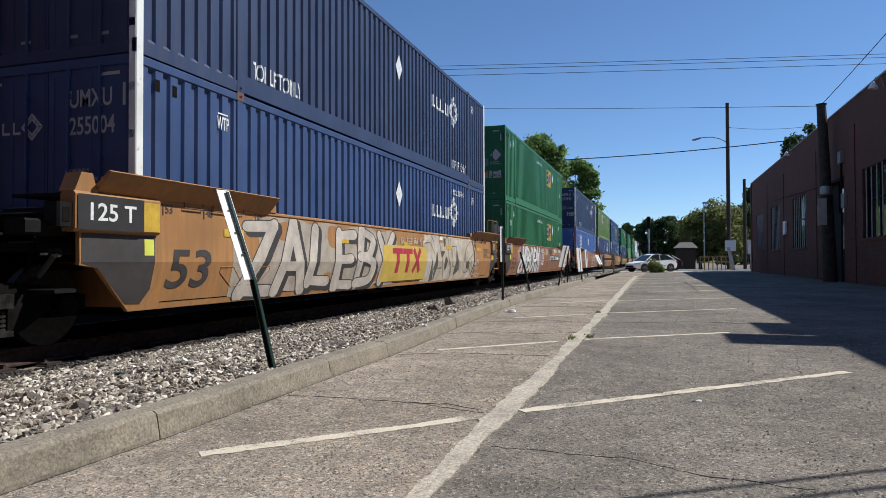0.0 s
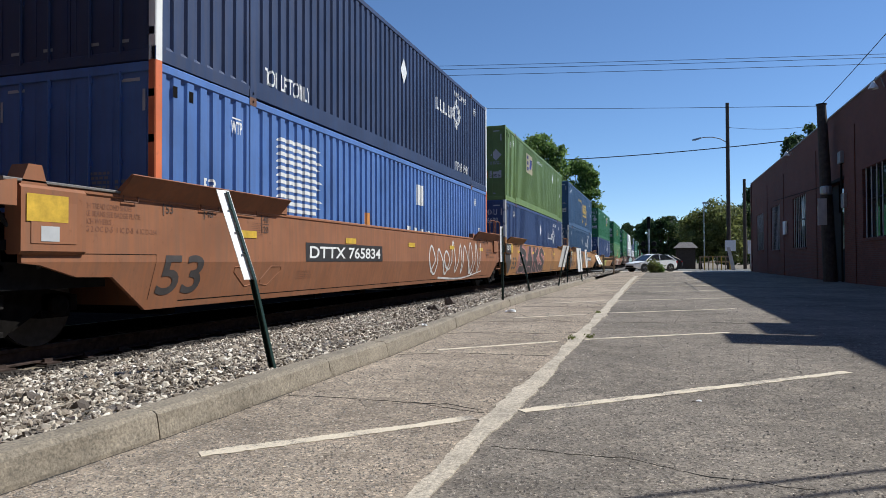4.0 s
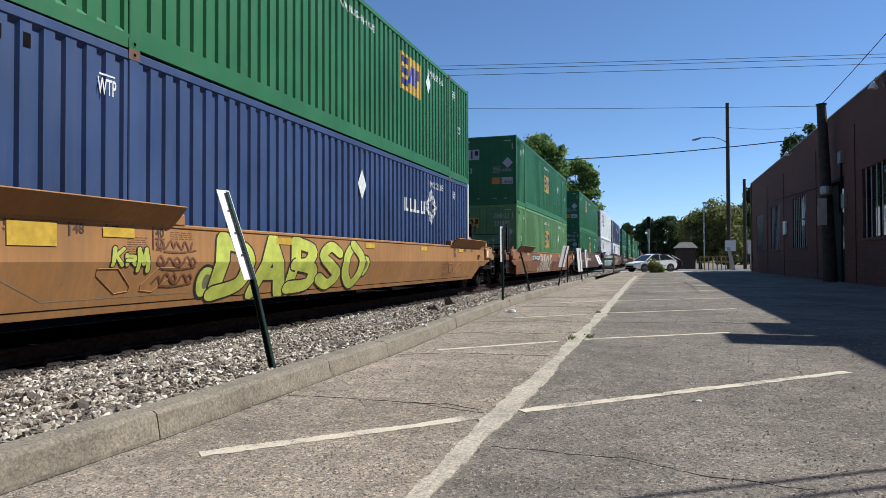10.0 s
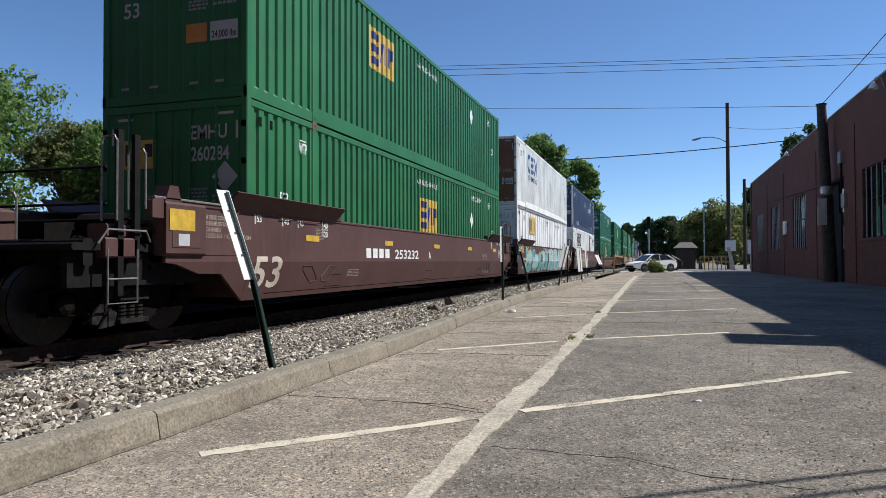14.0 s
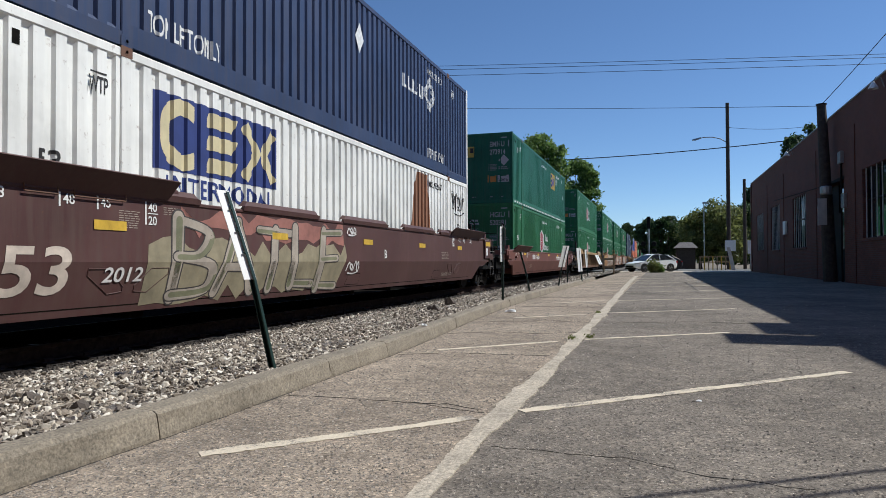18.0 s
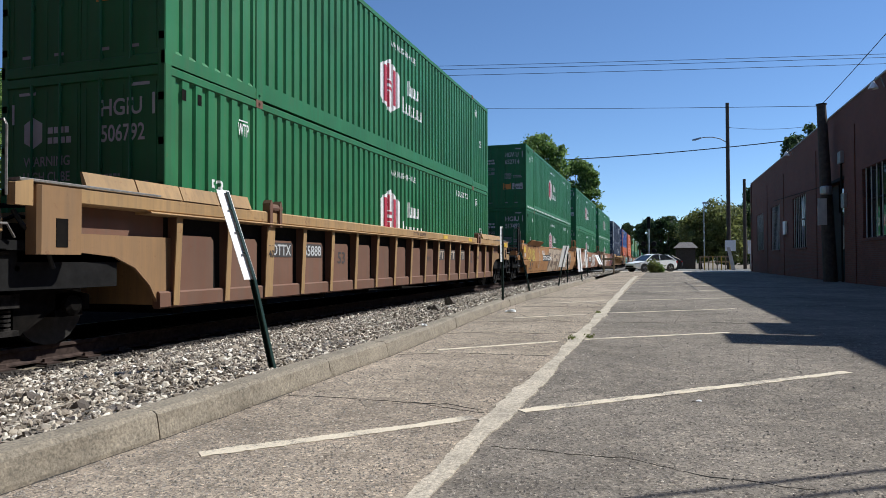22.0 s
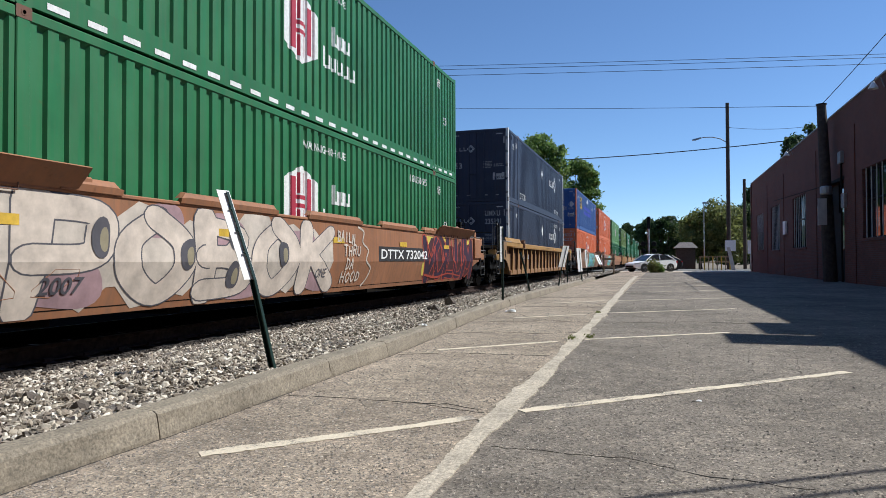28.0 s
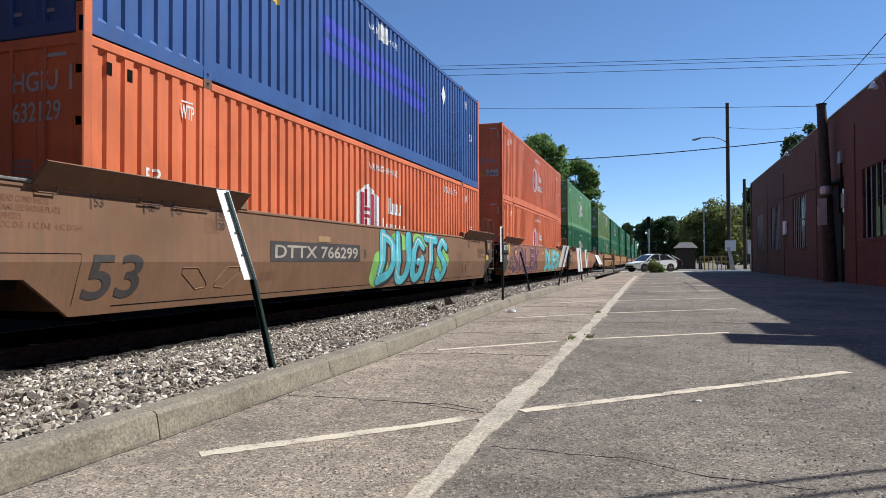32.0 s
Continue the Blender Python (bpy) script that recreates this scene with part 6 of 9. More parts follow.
    # door end
    if near:
        e = M["e_grey"]
        if num:
            a, _, b = num.partition(" ")
            on_end(box, "lettering", e, ("end", num), lambda mb: word(word(mb, a, 0.33, 2.32, 0.2, 0.62), b or "53", 0.33, 2.0, 0.2, 0.66 if b else 0.3))
        else:
            on_end(box, "lettering", e, ("end53", brand), lambda mb: word(mb, "53", 0.1 if brand == "hub" else -0.9, 1.35, 0.22))
        if brand in ("emp", "empy"):
            on_end(box, "emblem", M["e_yellow"] if pk != "green" or num else M["e_grey"], ("ee",), lambda mb: rect(mb, -0.92, 1.92, -0.3, 2.36))
            on_end(box, "emblem_inset", M["g_black"], ("eeb",), lambda mb: rect(rect(rect(mb, -0.86, 1.98, -0.78, 2.3, 0.002), -0.66, 1.98, -0.6, 2.3, 0.002), -0.5, 2.1, -0.36, 2.3, 0.002))
            on_end(box, "placard", M["e_grey"], ("ed",), lambda mb: poly(mb, [(0.92, 1.52), (1.14, 1.75), (0.92, 1.98), (0.7, 1.75)], 0.001))
        elif brand == "hub":
            on_end(box, "emblem", M["e_grey"], ("eh",), lambda mb: poly(mb, hexagon(-0.76, 2.17, 0.15, 0.2)))
            on_end(box, "emblem_band", M["e_grey"], ("ehw",), lambda mb: bars(mb, -0.52, 2.02, -0.14, 2.28, 2, 5))
            on_end(box, "lettering", M["e_dull"], ("ehc",), lambda mb: word(word(mb, "WARNING", -0.92, 1.74, 0.12, 0.76), "HIGH CUBE", -0.92, 1.54, 0.12, 0.76))
        elif brand == "umax":
            def uend(mb):
                for i in range(4):
                    rect(rect(mb, -1.05 + 0.17 * i, 2.05, -1.02 + 0.17 * i, 2.2), -1.02 + 0.17 * i, 2.05, -0.93 + 0.17 * i, 2.08)
                diamond_mark(mb, -0.24, 2.13, 0.17)
            on_end(box, "emblem", e, ("eu",), uend)
        on_end(box, "sticker", M["e_grey"], ("epl",), lambda mb: rect(mb, 0.66, 0.86, 1.13, 1.14, 0.001))
        on_end(box, "lettering", M["txt_black"], ("eplt",), lambda mb: word(mb, "24,000 lbs", 0.69, 0.9, 0.1, 0.41), 0.009)
        if brand in ("emp", "hub"):
            on_end(box, "sticker", M["e_orange"], ("eor",), lambda mb: rect(mb, 0.24, 0.86, 0.6, 1.14, 0.001))
        on_end(box, "small_print", M["e_dull"], ("esm",), lambda mb: bars(bars(mb, 0.28, 1.34, 0.62, 1.62, 5, 8), 0.7, 1.38, 1.1, 1.52, 2, 9))
        on_end(box, "reflective_tape", e, ("etp",), lambda mb: rect(rect(rect(rect(mb, -1.0, 2.66, -0.72, 2.7), 0.78, 2.66, 1.06, 2.7), -1.12, 2.3, -1.08, 2.56), 1.1, 2.3, 1.14, 2.56))["kind"] = "stuff"
        on_end(box, "reflective_tape", M["e_dull"], ("etq",), lambda mb: [rect(mb, u, 0.24, u + 0.15, 0.28) for u in (-0.95, -0.42, 0.3, 0.75)])["kind"] = "stuff"


for k, level, pk, brand, num, box in BOXES:
    if k == 8 and level == 1:
        for ob in box.children:
            if ob.name.startswith("door"):
                for q in (ob, *ob.children):
                    q.material_slots[0].link = "OBJECT"
                    q.material_slots[0].material = M["e_rust"]


# -- cars --
def blob(cu, cv, ru, rv, seed, n=20, power=0.75, wob=0.14):
    r = random.Random(seed)
    ph = [r.uniform(0, 6.28) for _ in range(3)]
    out = []
    for i in range(n):
        t = 2 * math.pi * i / n
        k = 1 + wob * math.sin(2 * t + ph[0]) + wob * 0.7 * math.sin(3 * t + ph[1])
        c, s = math.cos(t), math.sin(t)
        out.append((cu + ru * k * math.copysign(abs(c) ** power, c), cv + rv * k * math.copysign(abs(s) ** power, s)))
    return out


def clamp_all(mb, lo, hi):
    mb.v = [(u, min(hi, max(lo, v)), l) for u, v, l in mb.v]
    return mb


LETTER = {
    "J": [[(0.1, 1), (0.9, 1)], [(0.6, 1), (0.6, 0.25), (0.3, 0), (-0.1, 0.2)]], "U": [[(0.05, 1), (0.1, 0.2), (0.45, 0), (0.85, 0.2), (0.9, 1)]], "N": [[(0.08, 0), (0.12, 1)], [(0.12, 1), (0.85, 0)], [(0.85, 0), (0.9, 1)]],
    "G": [[(0.9, 0.85), (0.5, 1), (0.12, 0.7), (0.12, 0.25), (0.5, 0), (0.85, 0.15), (0.85, 0.45)], [(0.5, 0.45), (0.9, 0.45)]], "L": [[(0.15, 1), (0.12, 0.05)], [(0.12, 0.06), (0.9, 0.03)]],
    "E": [[(0.15, 1), (0.12, 0)], [(0.15, 0.97), (0.9, 1)], [(0.15, 0.5), (0.75, 0.52)], [(0.12, 0.03), (0.9, 0)]], "B": [[(0.12, 0), (0.12, 1)], [(0.12, 1), (0.8, 0.85), (0.6, 0.55), (0.15, 0.52)], [(0.15, 0.52), (0.9, 0.4), (0.85, 0.08), (0.12, 0.02)]],
    "A": [[(0.0, 0), (0.5, 1)], [(0.5, 1), (0.95, 0)], [(0.2, 0.35), (0.8, 0.35)]], "T": [[(0, 1), (1, 0.97)], [(0.5, 1), (0.5, 0)]], "V": [[(0, 1), (0.5, 0)], [(0.5, 0), (1, 1)]],
    "O": [[(0.5, 1), (0.1, 0.7), (0.1, 0.3), (0.5, 0), (0.9, 0.3), (0.9, 0.7), (0.5, 1)]], "M": [[(0, 0), (0.15, 1)], [(0.15, 1), (0.5, 0.35)], [(0.5, 0.35), (0.85, 1)], [(0.85, 1), (1, 0)]],
    "D": [[(0.12, 0), (0.12, 1)], [(0.12, 1), (0.75, 0.85), (0.9, 0.5), (0.75, 0.15), (0.12, 0.0)]], "I": [[(0.5, 1), (0.5, 0)]], "K": [[(0.12, 0), (0.12, 1)], [(0.9, 1), (0.15, 0.48)], [(0.3, 0.55), (0.95, 0)]], "S": [[(0.9, 0.85), (0.5, 1), (0.12, 0.75), (0.5, 0.5), (0.88, 0.25), (0.5, 0), (0.08, 0.15)]], "X": [[(0.05, 1), (0.95, 0)], [(0.92, 1), (0.08, 0)]],
    "P": [[(0.12, 0), (0.12, 1)], [(0.12, 0.98), (0.8, 0.95), (0.9, 0.7), (0.75, 0.48), (0.15, 0.45)]], "R": [[(0.12, 0), (0.12, 1)], [(0.12, 0.98), (0.8, 0.95), (0.88, 0.72), (0.7, 0.5), (0.15, 0.47)], [(0.45, 0.48), (0.92, 0.0)]],
    "H": [[(0.1, 0), (0.12, 1)], [(0.88, 0), (0.9, 1)], [(0.12, 0.5), (0.88, 0.5)]], "C": [[(0.9, 0.8), (0.55, 1), (0.12, 0.75), (0.1, 0.25), (0.5, 0), (0.9, 0.2)]], "Y": [[(0.05, 1), (0.5, 0.5)], [(0.95, 1), (0.5, 0.5), (0.4, 0)]],
    "Z": [[(0.08, 0.97), (0.92, 1)], [(0.92, 1), (0.08, 0.0)], [(0.08, 0.03), (0.95, 0.0)]], "W": [[(0, 1), (0.25, 0)], [(0.25, 0), (0.5, 0.7)], [(0.5, 0.7), (0.75, 0)], [(0.75, 0), (1, 1)]],
    # free forms for what nobody could read
    "1": [[(-0.25, 0.9), (0.15, 0.55), (0.05, 0.05)], [(0.15, 0.55), (0.6, 0.9), (1.1, 0.7)], [(0.5, 0.05), (0.75, 0.5), (1.2, 0.35)]],
    "2": [[(0.0, 1.05), (0.3, 0.7), (0.1, 0.3), (0.6, -0.05), (1.15, 0.2)], [(0.35, 1.0), (0.7, 0.6), (0.65, 0.2)], [(0.9, 1.05), (1.2, 0.75)]],
    "3": [[(-0.2, 0.15), (0.3, 0.45), (0.35, 1.0), (0.8, 1.05)], [(0.35, 0.4), (0.75, 0.15), (1.2, 0.0)], [(0.8, 0.85), (1.0, 0.45)]],
    "4": [[(-0.1, 0.0), (0.2, 0.65), (0.0, 1.0)], [(0.2, 0.65), (0.75, 0.75), (0.95, 0.3), (0.6, 0.0), (1.25, -0.02)]],
    "5": [[(0.0, 0.6), (0.4, 0.1), (0.7, 0.65), (0.45, 1.05), (1.2, 0.95)], [(-0.2, 1.0), (0.2, 0.85)], [(0.8, 0.3), (1.15, 0.05)]],
    "6": [[(0.1, 1.05), (0.0, 0.5), (0.35, 0.35), (0.3, -0.05)], [(0.35, 0.35), (0.85, 0.6), (0.8, 1.05)], [(0.6, 0.0), (1.15, 0.3), (1.05, 0.75)]],
}


def smear(car, top, u0, u1, v0, v1, mat, seed, lift=0.0036, ragged=0.12):
    """A rolled-on ground under a piece, with an uneven outline."""
    r = random.Random(seed)
    n = max(6, int((u1 - u0) / 0.22))
    up = [(u0 + (u1 - u0) * i / n + r.uniform(-0.05, 0.05), v1 - ragged * r.random() ** 2 * (2.5 if i in (0, n) else 1)) for i in range(n + 1)]
    dn = [(u0 + (u1 - u0) * i / n + r.uniform(-0.06, 0.06), v0 + ragged * r.random() ** 2 * (2.5 if i in (0, n) else 1)) for i in range(n + 1)]

    def draw(mb):
        mb.add([(a, b, 0.0) for p in zip(up, dn) for a, b in p], [(2 * i, 2 * i + 1, 2 * i + 3, 2 * i + 2) for i in range(n)])
        clamp_all(mb, 0.4, top - 0.055)
    on_car(car, "spray_paint", M[mat], draw, top, lift)


def piece(car, top, text, u0, u1, v0, v1, fill, line, w=0.15, grow=0.035, seed=1, shine=None, drop=None, lap=0.07):
    """A row of fat sprayed letters, each its own part: outline, fill, and a drop shade or shine."""
    r = random.Random(seed)
    d = (u1 - u0) / len(text)
    w = min(w, 0.155 * d)
    for i, ch in enumerate(text):
        a0, a1 = u0 + d * (i - lap), u0 + d * (i + 1 + lap)
        b0, b1 = v0 + r.uniform(-0.03, 0.05), v1 - r.uniform(-0.03, 0.06)
        lean = r.uniform(-0.08, 0.14)
        base = 0.0052 + 0.0011 * i
        runs = [([(a0 + w + (a1 - a0 - 2 * w) * p + lean * (q - 0.5) * (b1 - b0), b0 + w * 0.6 + (b1 - b0 - 1.2 * w) * q) for p, q in run], w * r.uniform(0.85, 1.0), w * r.uniform(0.95, 1.2)) for run in LETTER[ch]]

        def layer(k, du, dv, step):
            def draw(mb):
                for j, (run, p, q) in enumerate(runs):
                    fat(mb, [(a + du, b + dv) for a, b in run], p + k, q + k, step * j, 0.62 + k)
                clamp_all(mb, 0.4, top - 0.055)
            return draw
        if drop:
            on_car(car, "spray_paint", M[drop], layer(grow, 0.09, -0.06, 0.00002), top, base - 0.0004)
        on_car(car, "spray_paint", M[line], layer(grow, 0.0, 0.0, 0.00003), top, base)
        on_car(car, "spray_paint", M[fill], layer(0.0, 0.0, 0.0, 0.00003), top, base + 0.0005)
        if shine:
            on_car(car, "spray_paint", M[shine], lambda mb: [fat(mb, [(a - 0.3 * p, b + 0.3 * p) for a, b in run[:3]], 0.018, 0.012, 0.00003 * j) for j, (run, p, q) in enumerate(runs)] and clamp_all(mb, 0.43, top - 0.07), top, base + 0.0008)


def scrawl(car, top, text, u0, u1, v0, v1, mat, w=0.018, seed=1):
    """A hand-written line in thin spray."""
    r = random.Random(seed)
    d = (u1 - u0) / len(text)

    def draw(mb):
        for i, ch in enumerate(text):
            if ch == " ":
                continue
            a, b, c = u0 + d * i, v0 + r.uniform(-0.1, 0.1) * (v1 - v0), r.uniform(0.85, 1.05)
            for run in LETTER[ch]:
                fat(mb, [(a + d * (0.08 + 0.74 * p) + 0.12 * q * d, b + (v1 - v0) * q * c) for p, q in run], w, w * 0.85, 0.0004 * (i % 2))
        clamp_all(mb, 0.4, top - 0.055)
    on_car(car, "lettering", M[mat], draw, top, 0.012)


def mist(car, top, spots, mat, seed, lift=0.0044):
    """Soft-edged clouds of spray, as overlapping uneven rounds."""
    for i, (u, v, ru, rv) in enumerate(spots):
        on_car(car, "spray_paint", M[mat], lambda mb: clamp_all(poly(mb, blob(u, v, ru, rv, seed + i, 28, 0.85, 0.1)), 0.4, top - 0.055), top, lift + 0.00012 * i)


def star(car, top, u, v, size, mat):
    for q in range(4):
        a = q * math.pi / 4 + 0.2
        on_car(car, "spray_paint", M[mat], lambda mb: fat(mb, [(u - size * math.cos(a), v - size * math.sin(a)), (u + size * math.cos(a), v + size * math.sin(a))], 0.016, 0.016, 0.0), top, 0.0062 + 0.0003 * q)
    for q in range(8):
        a = q * math.pi / 4 + 0.2
        on_car(car, "spray_paint", M[mat], lambda mb: poly(mb, blob(u + size * math.cos(a), v + size * math.sin(a), 0.045, 0.045, q, 10, 1.0, 0.05)), top, 0.0076)


NOTICE = ("2 INCH TREAD COND SHOES", "BRAKE BEAMS SEE BADGE PLATE", "36 INCH WHEELS", "SPRG 2 OC D-5  1 IC D-5  4 IC D-264")


def marks(car, top, ink, big, front="joint", rear="couple", worn=False):
    """Load-position marks, big lengths, reflectors, notices and small print."""
    z = top - 0.155
    M_ = M[ink]
    df = -0.22 if front == "couple" and top > 1.45 else 0.08
    dr = 0.23 if rear == "joint" else 0.0

    def small(mb):
        for t, u in (("53", 0.14 + df), ("48", 0.88 + df), ("45", 1.34 + df)):
            rect(word(mb, t, u + 0.05, z, 0.095), u, z - 0.03, u + 0.022, z + 0.11)
        for base in (2.06 + 0.5 * df, CL - 2.26 + 0.8 * dr):
            word(word(mb, "40", base + 0.05, z, 0.095), "20", base + 0.05, z - 0.15, 0.095)
            rect(rect(mb, base + 0.04, z - 0.03, base + 0.2, z - 0.018), base, z - 0.15, base + 0.022, z + 0.11)
        for t, u in (("53", CL - 0.3), ("48", CL - 1.05), ("45", CL - 1.5)):
            rect(word(mb, t, u + 1.8 * dr - 0.16, z, 0.095), u + 1.8 * dr, z - 0.03, u + 1.8 * dr + 0.022, z + 0.11)
    on_car(car, "lettering", M_, small, top)
    if big:
        on_car(car, "lettering", M[big], lambda mb: word(mb, "53", 0.2 + 1.5 * df, 0.56 if df < 0 else 0.63, 0.44, 0.76, 0.12), top)
    rz = min(1.31, top - 0.13)
    for u in (4.7, 11.15) if worn else (1.38, 4.7, 7.95, 11.15, 14.38):
        on_car(car, "reflector", M["car_ochre" if worn else "yellow"], lambda mb: rect(mb, u, rz - 0.05, u + 0.44, rz + 0.05), top, 0.009)
    faint = M["g_faint"] if ink == "g_brown" else M["g_silver"]
    for on, u, v in ((front == "couple", -1.3, 1.47), (rear == "joint", CL - 0.95, 1.27)):
        if on and top > 1.45:
            on_car(car, "lettering", M_ if v < 1.4 else faint, lambda mb: [word(mb, t, u, v - 0.078 * q, 0.055, 0.032 * len(t)) for q, t in enumerate(NOTICE)], top, 0.002)
    prints = [(1.72, z - 0.2, 0.3, 0.2, 6), (12.9, z - 0.5, 0.6, 0.2, 3), (3.0, 0.66, 0.5, 0.14, 3), (13.1, 0.55, 0.9, 0.09, 2)]
    if front == "joint":
        prints.append((2.4, z - 0.02, 0.4, 0.1, 2))
    for q, (u, va, w, hh, rows) in enumerate(prints):
        on_car(car, "small_print", faint, lambda mb: bars(mb, u, va, u + w, va + hh, rows + 2, q + 3, 0.34), top, 0.002)
    if front == "couple" and top > 1.45:
        on_car(car, "weld_line", M["under"], lambda mb: stroke(mb, [(-1.5, 1.01), (-0.19, 1.01), (-0.22, 0.5)], 0.004, 0, False), top, 0.002)
    if ink != "g_brown" and top > 1.45:
        on_car(car, "drain_cover", M["under"], lambda mb: [stroke(mb, [(u, 0.5), (u + 0.1, 0.7), (u + 0.6, 0.7), (u + 0.6, 0.5), (u, 0.5)], 0.005, 0, False) for u in (2.2, 7.3, 12.3)], top, 0.002)
    on_car(car, "weld_line", M["under"], lambda mb: stroke(mb, [(0.3, 0.465), (CL - 0.3, 0.465)], 0.006, 0, False), top, 0.002)
    if top < 1.45:
        on_car(car, "handling_line", faint if ink == "txt_white" else M["g_tan"], lambda mb: [stroke(mb, [(CL / 2 + e * (CL / 2 + 0.2), 0.9), (CL / 2 + e * (CL / 2 - 0.05), 0.88), (CL / 2 + e * (CL / 2 - 0.75), 0.55), (CL / 2 + e * (CL / 2 - 3.0), 0.55)], 0.005, 0, False) for e in ((1,) if ink == "txt_white" else (-1, 1))], top, 0.002)


def hoods(k):
    """Rolled guide plates that stand along the top edge."""
    t = CAR[k][2] - RAIL_Z
    prof = [(1.42, t - 0.02), (1.5, t - 0.02), (1.515, t + 0.05), (1.48, t + 0.11), (1.41, t + 0.125), (1.4, t + 0.105), (1.455, t + 0.09), (1.47, t + 0.05)]
    for a, b in ((2.24, 3.03), (3.95, 6.12), (7.05, 9.15), (10.1, 12.28), (12.75, 13.6)):
        part("guide_hood", cmesh(("hood", a), lambda: Mb().loft([[(x, y, z if 0 < q < 3 else min(z, t + 0.04)) for x, z in prof] for q, y in enumerate((a, a + 0.1, b - 0.1, b))]).mesh("guide_hood")), M[CAR[k][3]], CARS[k])


for k in (9, 14):
    hoods(k)


def number_plate(car, top, text, u0, u1, patch="g_black", ink="txt_white", v=0.99, h=0.19):
    if patch:
        on_car(car, "number_panel", M[patch], lambda mb: rect(mb, u0 - 0.12, v - 0.06, u1 + 0.12, v + h + 0.06), top, 0.004)
    on_car(car, "lettering", M[ink], lambda mb: word(mb, text, u0, v, h, u1 - u0, 0.08), top, 0.0065)


HI, LO = 1.65, 1.37
for k in (0, 1, 2, 3, 4, 12, 13, 14, 16, 17, 18):
    marks(CARS[k], HI, "g_brown", "g_char", CAR[k][0], CAR[k][1], k in (12, 16))
for k in (7, 8, 9):
    marks(CARS[k], HI, "txt_white", "g_cream", CAR[k][0], CAR[k][1])
for k, ink in ((5, "g_brown"), (6, "g_brown"), (10, "txt_white")):
    marks(CARS[k], LO, ink, None)

c = CARS[0]
smear(c, HI, 1.6, 7.5, 0.42, 1.6, "g_ash", 21)
mist(c, HI, [(1.9, 1.25, 0.3, 0.3), (3.0, 1.4, 0.35, 0.14), (4.6, 1.35, 0.3, 0.2), (5.7, 1.3, 0.25, 0.2), (4.5, 0.6, 0.3, 0.14), (6.4, 0.62, 0.35, 0.12)], "car_orange", 61)
piece(c, HI, "ZALEBY", 1.75, 7.35, 0.44, 1.56, "g_pale", "g_char", 0.13, 0.022, 21, None, "g_char")
smear(c, HI, 9.3, 14.0, 0.41, 1.6, "g_dusty", 22, ragged=0.04)
mist(c, HI, [(9.9, 0.8, 0.35, 0.34), (10.3, 1.35, 0.3, 0.2), (11.4, 0.62, 0.3, 0.16), (12.3, 1.35, 0.4, 0.16), (13.4, 0.55, 0.3, 0.1)], "g_pale", 122, 0.0042)
# dark hollows of the four letters, then their drawn edges
for q, run in enumerate((((9.91, 1.07), (10.3, 0.46), (9.97, 0.42), (9.97, 0.78)), ((10.36, 1.22), (10.49, 0.82), (10.32, 0.44), (10.15, 0.74)), ((10.65, 1.2), (11.08, 1.2), (10.77, 1.01)), ((12.12, 1.28), (12.5, 0.68), (12.02, 0.53)))):
    on_car(c, "spray_paint", M["g_moss"], lambda mb: poly(mb, run), HI, 0.005 + 0.0001 * q)
for q, (u, v, a, b) in enumerate(((11.15, 0.88, 0.14, 0.16), (11.01, 1.44, 0.1, 0.12), (13.38, 0.81, 0.2, 0.11))):
    on_car(c, "spray_paint", M["g_moss"], lambda mb: poly(mb, blob(u, v, a, b, 140 + q, 20, 1.0, 0.1)), HI, 0.0055 + 0.0001 * q)
for q, run in enumerate(([(9.36, 1.38), (9.83, 1.4), (10.15, 1.15), (10.12, 1.42), (9.9, 1.58)], [(10.53, 1.58), (10.72, 1.1), (10.91, 0.76), (11.12, 0.47)], [(11.06, 1.48), (11.22, 1.58), (11.38, 1.48), (11.38, 1.04), (11.61, 0.74), (11.7, 0.55), (11.62, 0.42)], [(11.55, 1.58), (11.61, 1.26), (11.56, 0.85), (11.76, 0.59)],
                         [(11.68, 1.34), (12.1, 1.36), (12.5, 0.78), (11.79, 0.8), (11.7, 1.12), (11.68, 1.34)], [(13.88, 1.14), (13.15, 0.9), (13.07, 1.23), (13.44, 1.46), (13.75, 1.55)], [(12.99, 1.14), (12.88, 0.8), (13.11, 0.6), (13.61, 0.7), (13.75, 0.97)], [(10.45, 0.75), (10.86, 0.76)])):
    on_car(c, "spray_paint", M["g_smoke"], lambda mb: stroke(mb, run, 0.016, 0, q in (2, 5, 6)), HI, 0.006 + 0.0002 * q)
on_car(c, "spray_paint", M["g_moss"], lambda mb: fat(mb, [(13.82, 1.52), (14.04, 1.22), (14.04, 0.85), (13.9, 0.5)], 0.05, 0.03, 0.0), HI, 0.008)
on_car(c, "spray_paint", M["g_white"], lambda mb: [fat(mb, [(13.9, 1.55), (14.13, 1.22), (14.12, 0.85), (13.98, 0.44)], 0.016, 0.014, 0.0), fat(mb, [(9.45, 1.57), (9.43, 1.42), (9.3, 1.4), (9.31, 1.28)], 0.02, 0.02, 0.001), fat(mb, [(10.2, 0.7), (10.22, 0.45)], 0.016, 0.012, 0.0012)], HI, 0.009)
on_car(c, "number_panel", M["car_ochre"], lambda mb: rect(mb, 10.53, 1.42, 10.9, 1.585), HI, 0.0094)
on_car(c, "sticker", M["txt_white"], lambda mb: rect(mb, 10.57, 1.49, 10.84, 1.575), HI, 0.0105)
scrawl(c, HI, "IN THE RAIN", 7.73, 9.15, 1.34, 1.47, "g_cream", 0.013, 3)
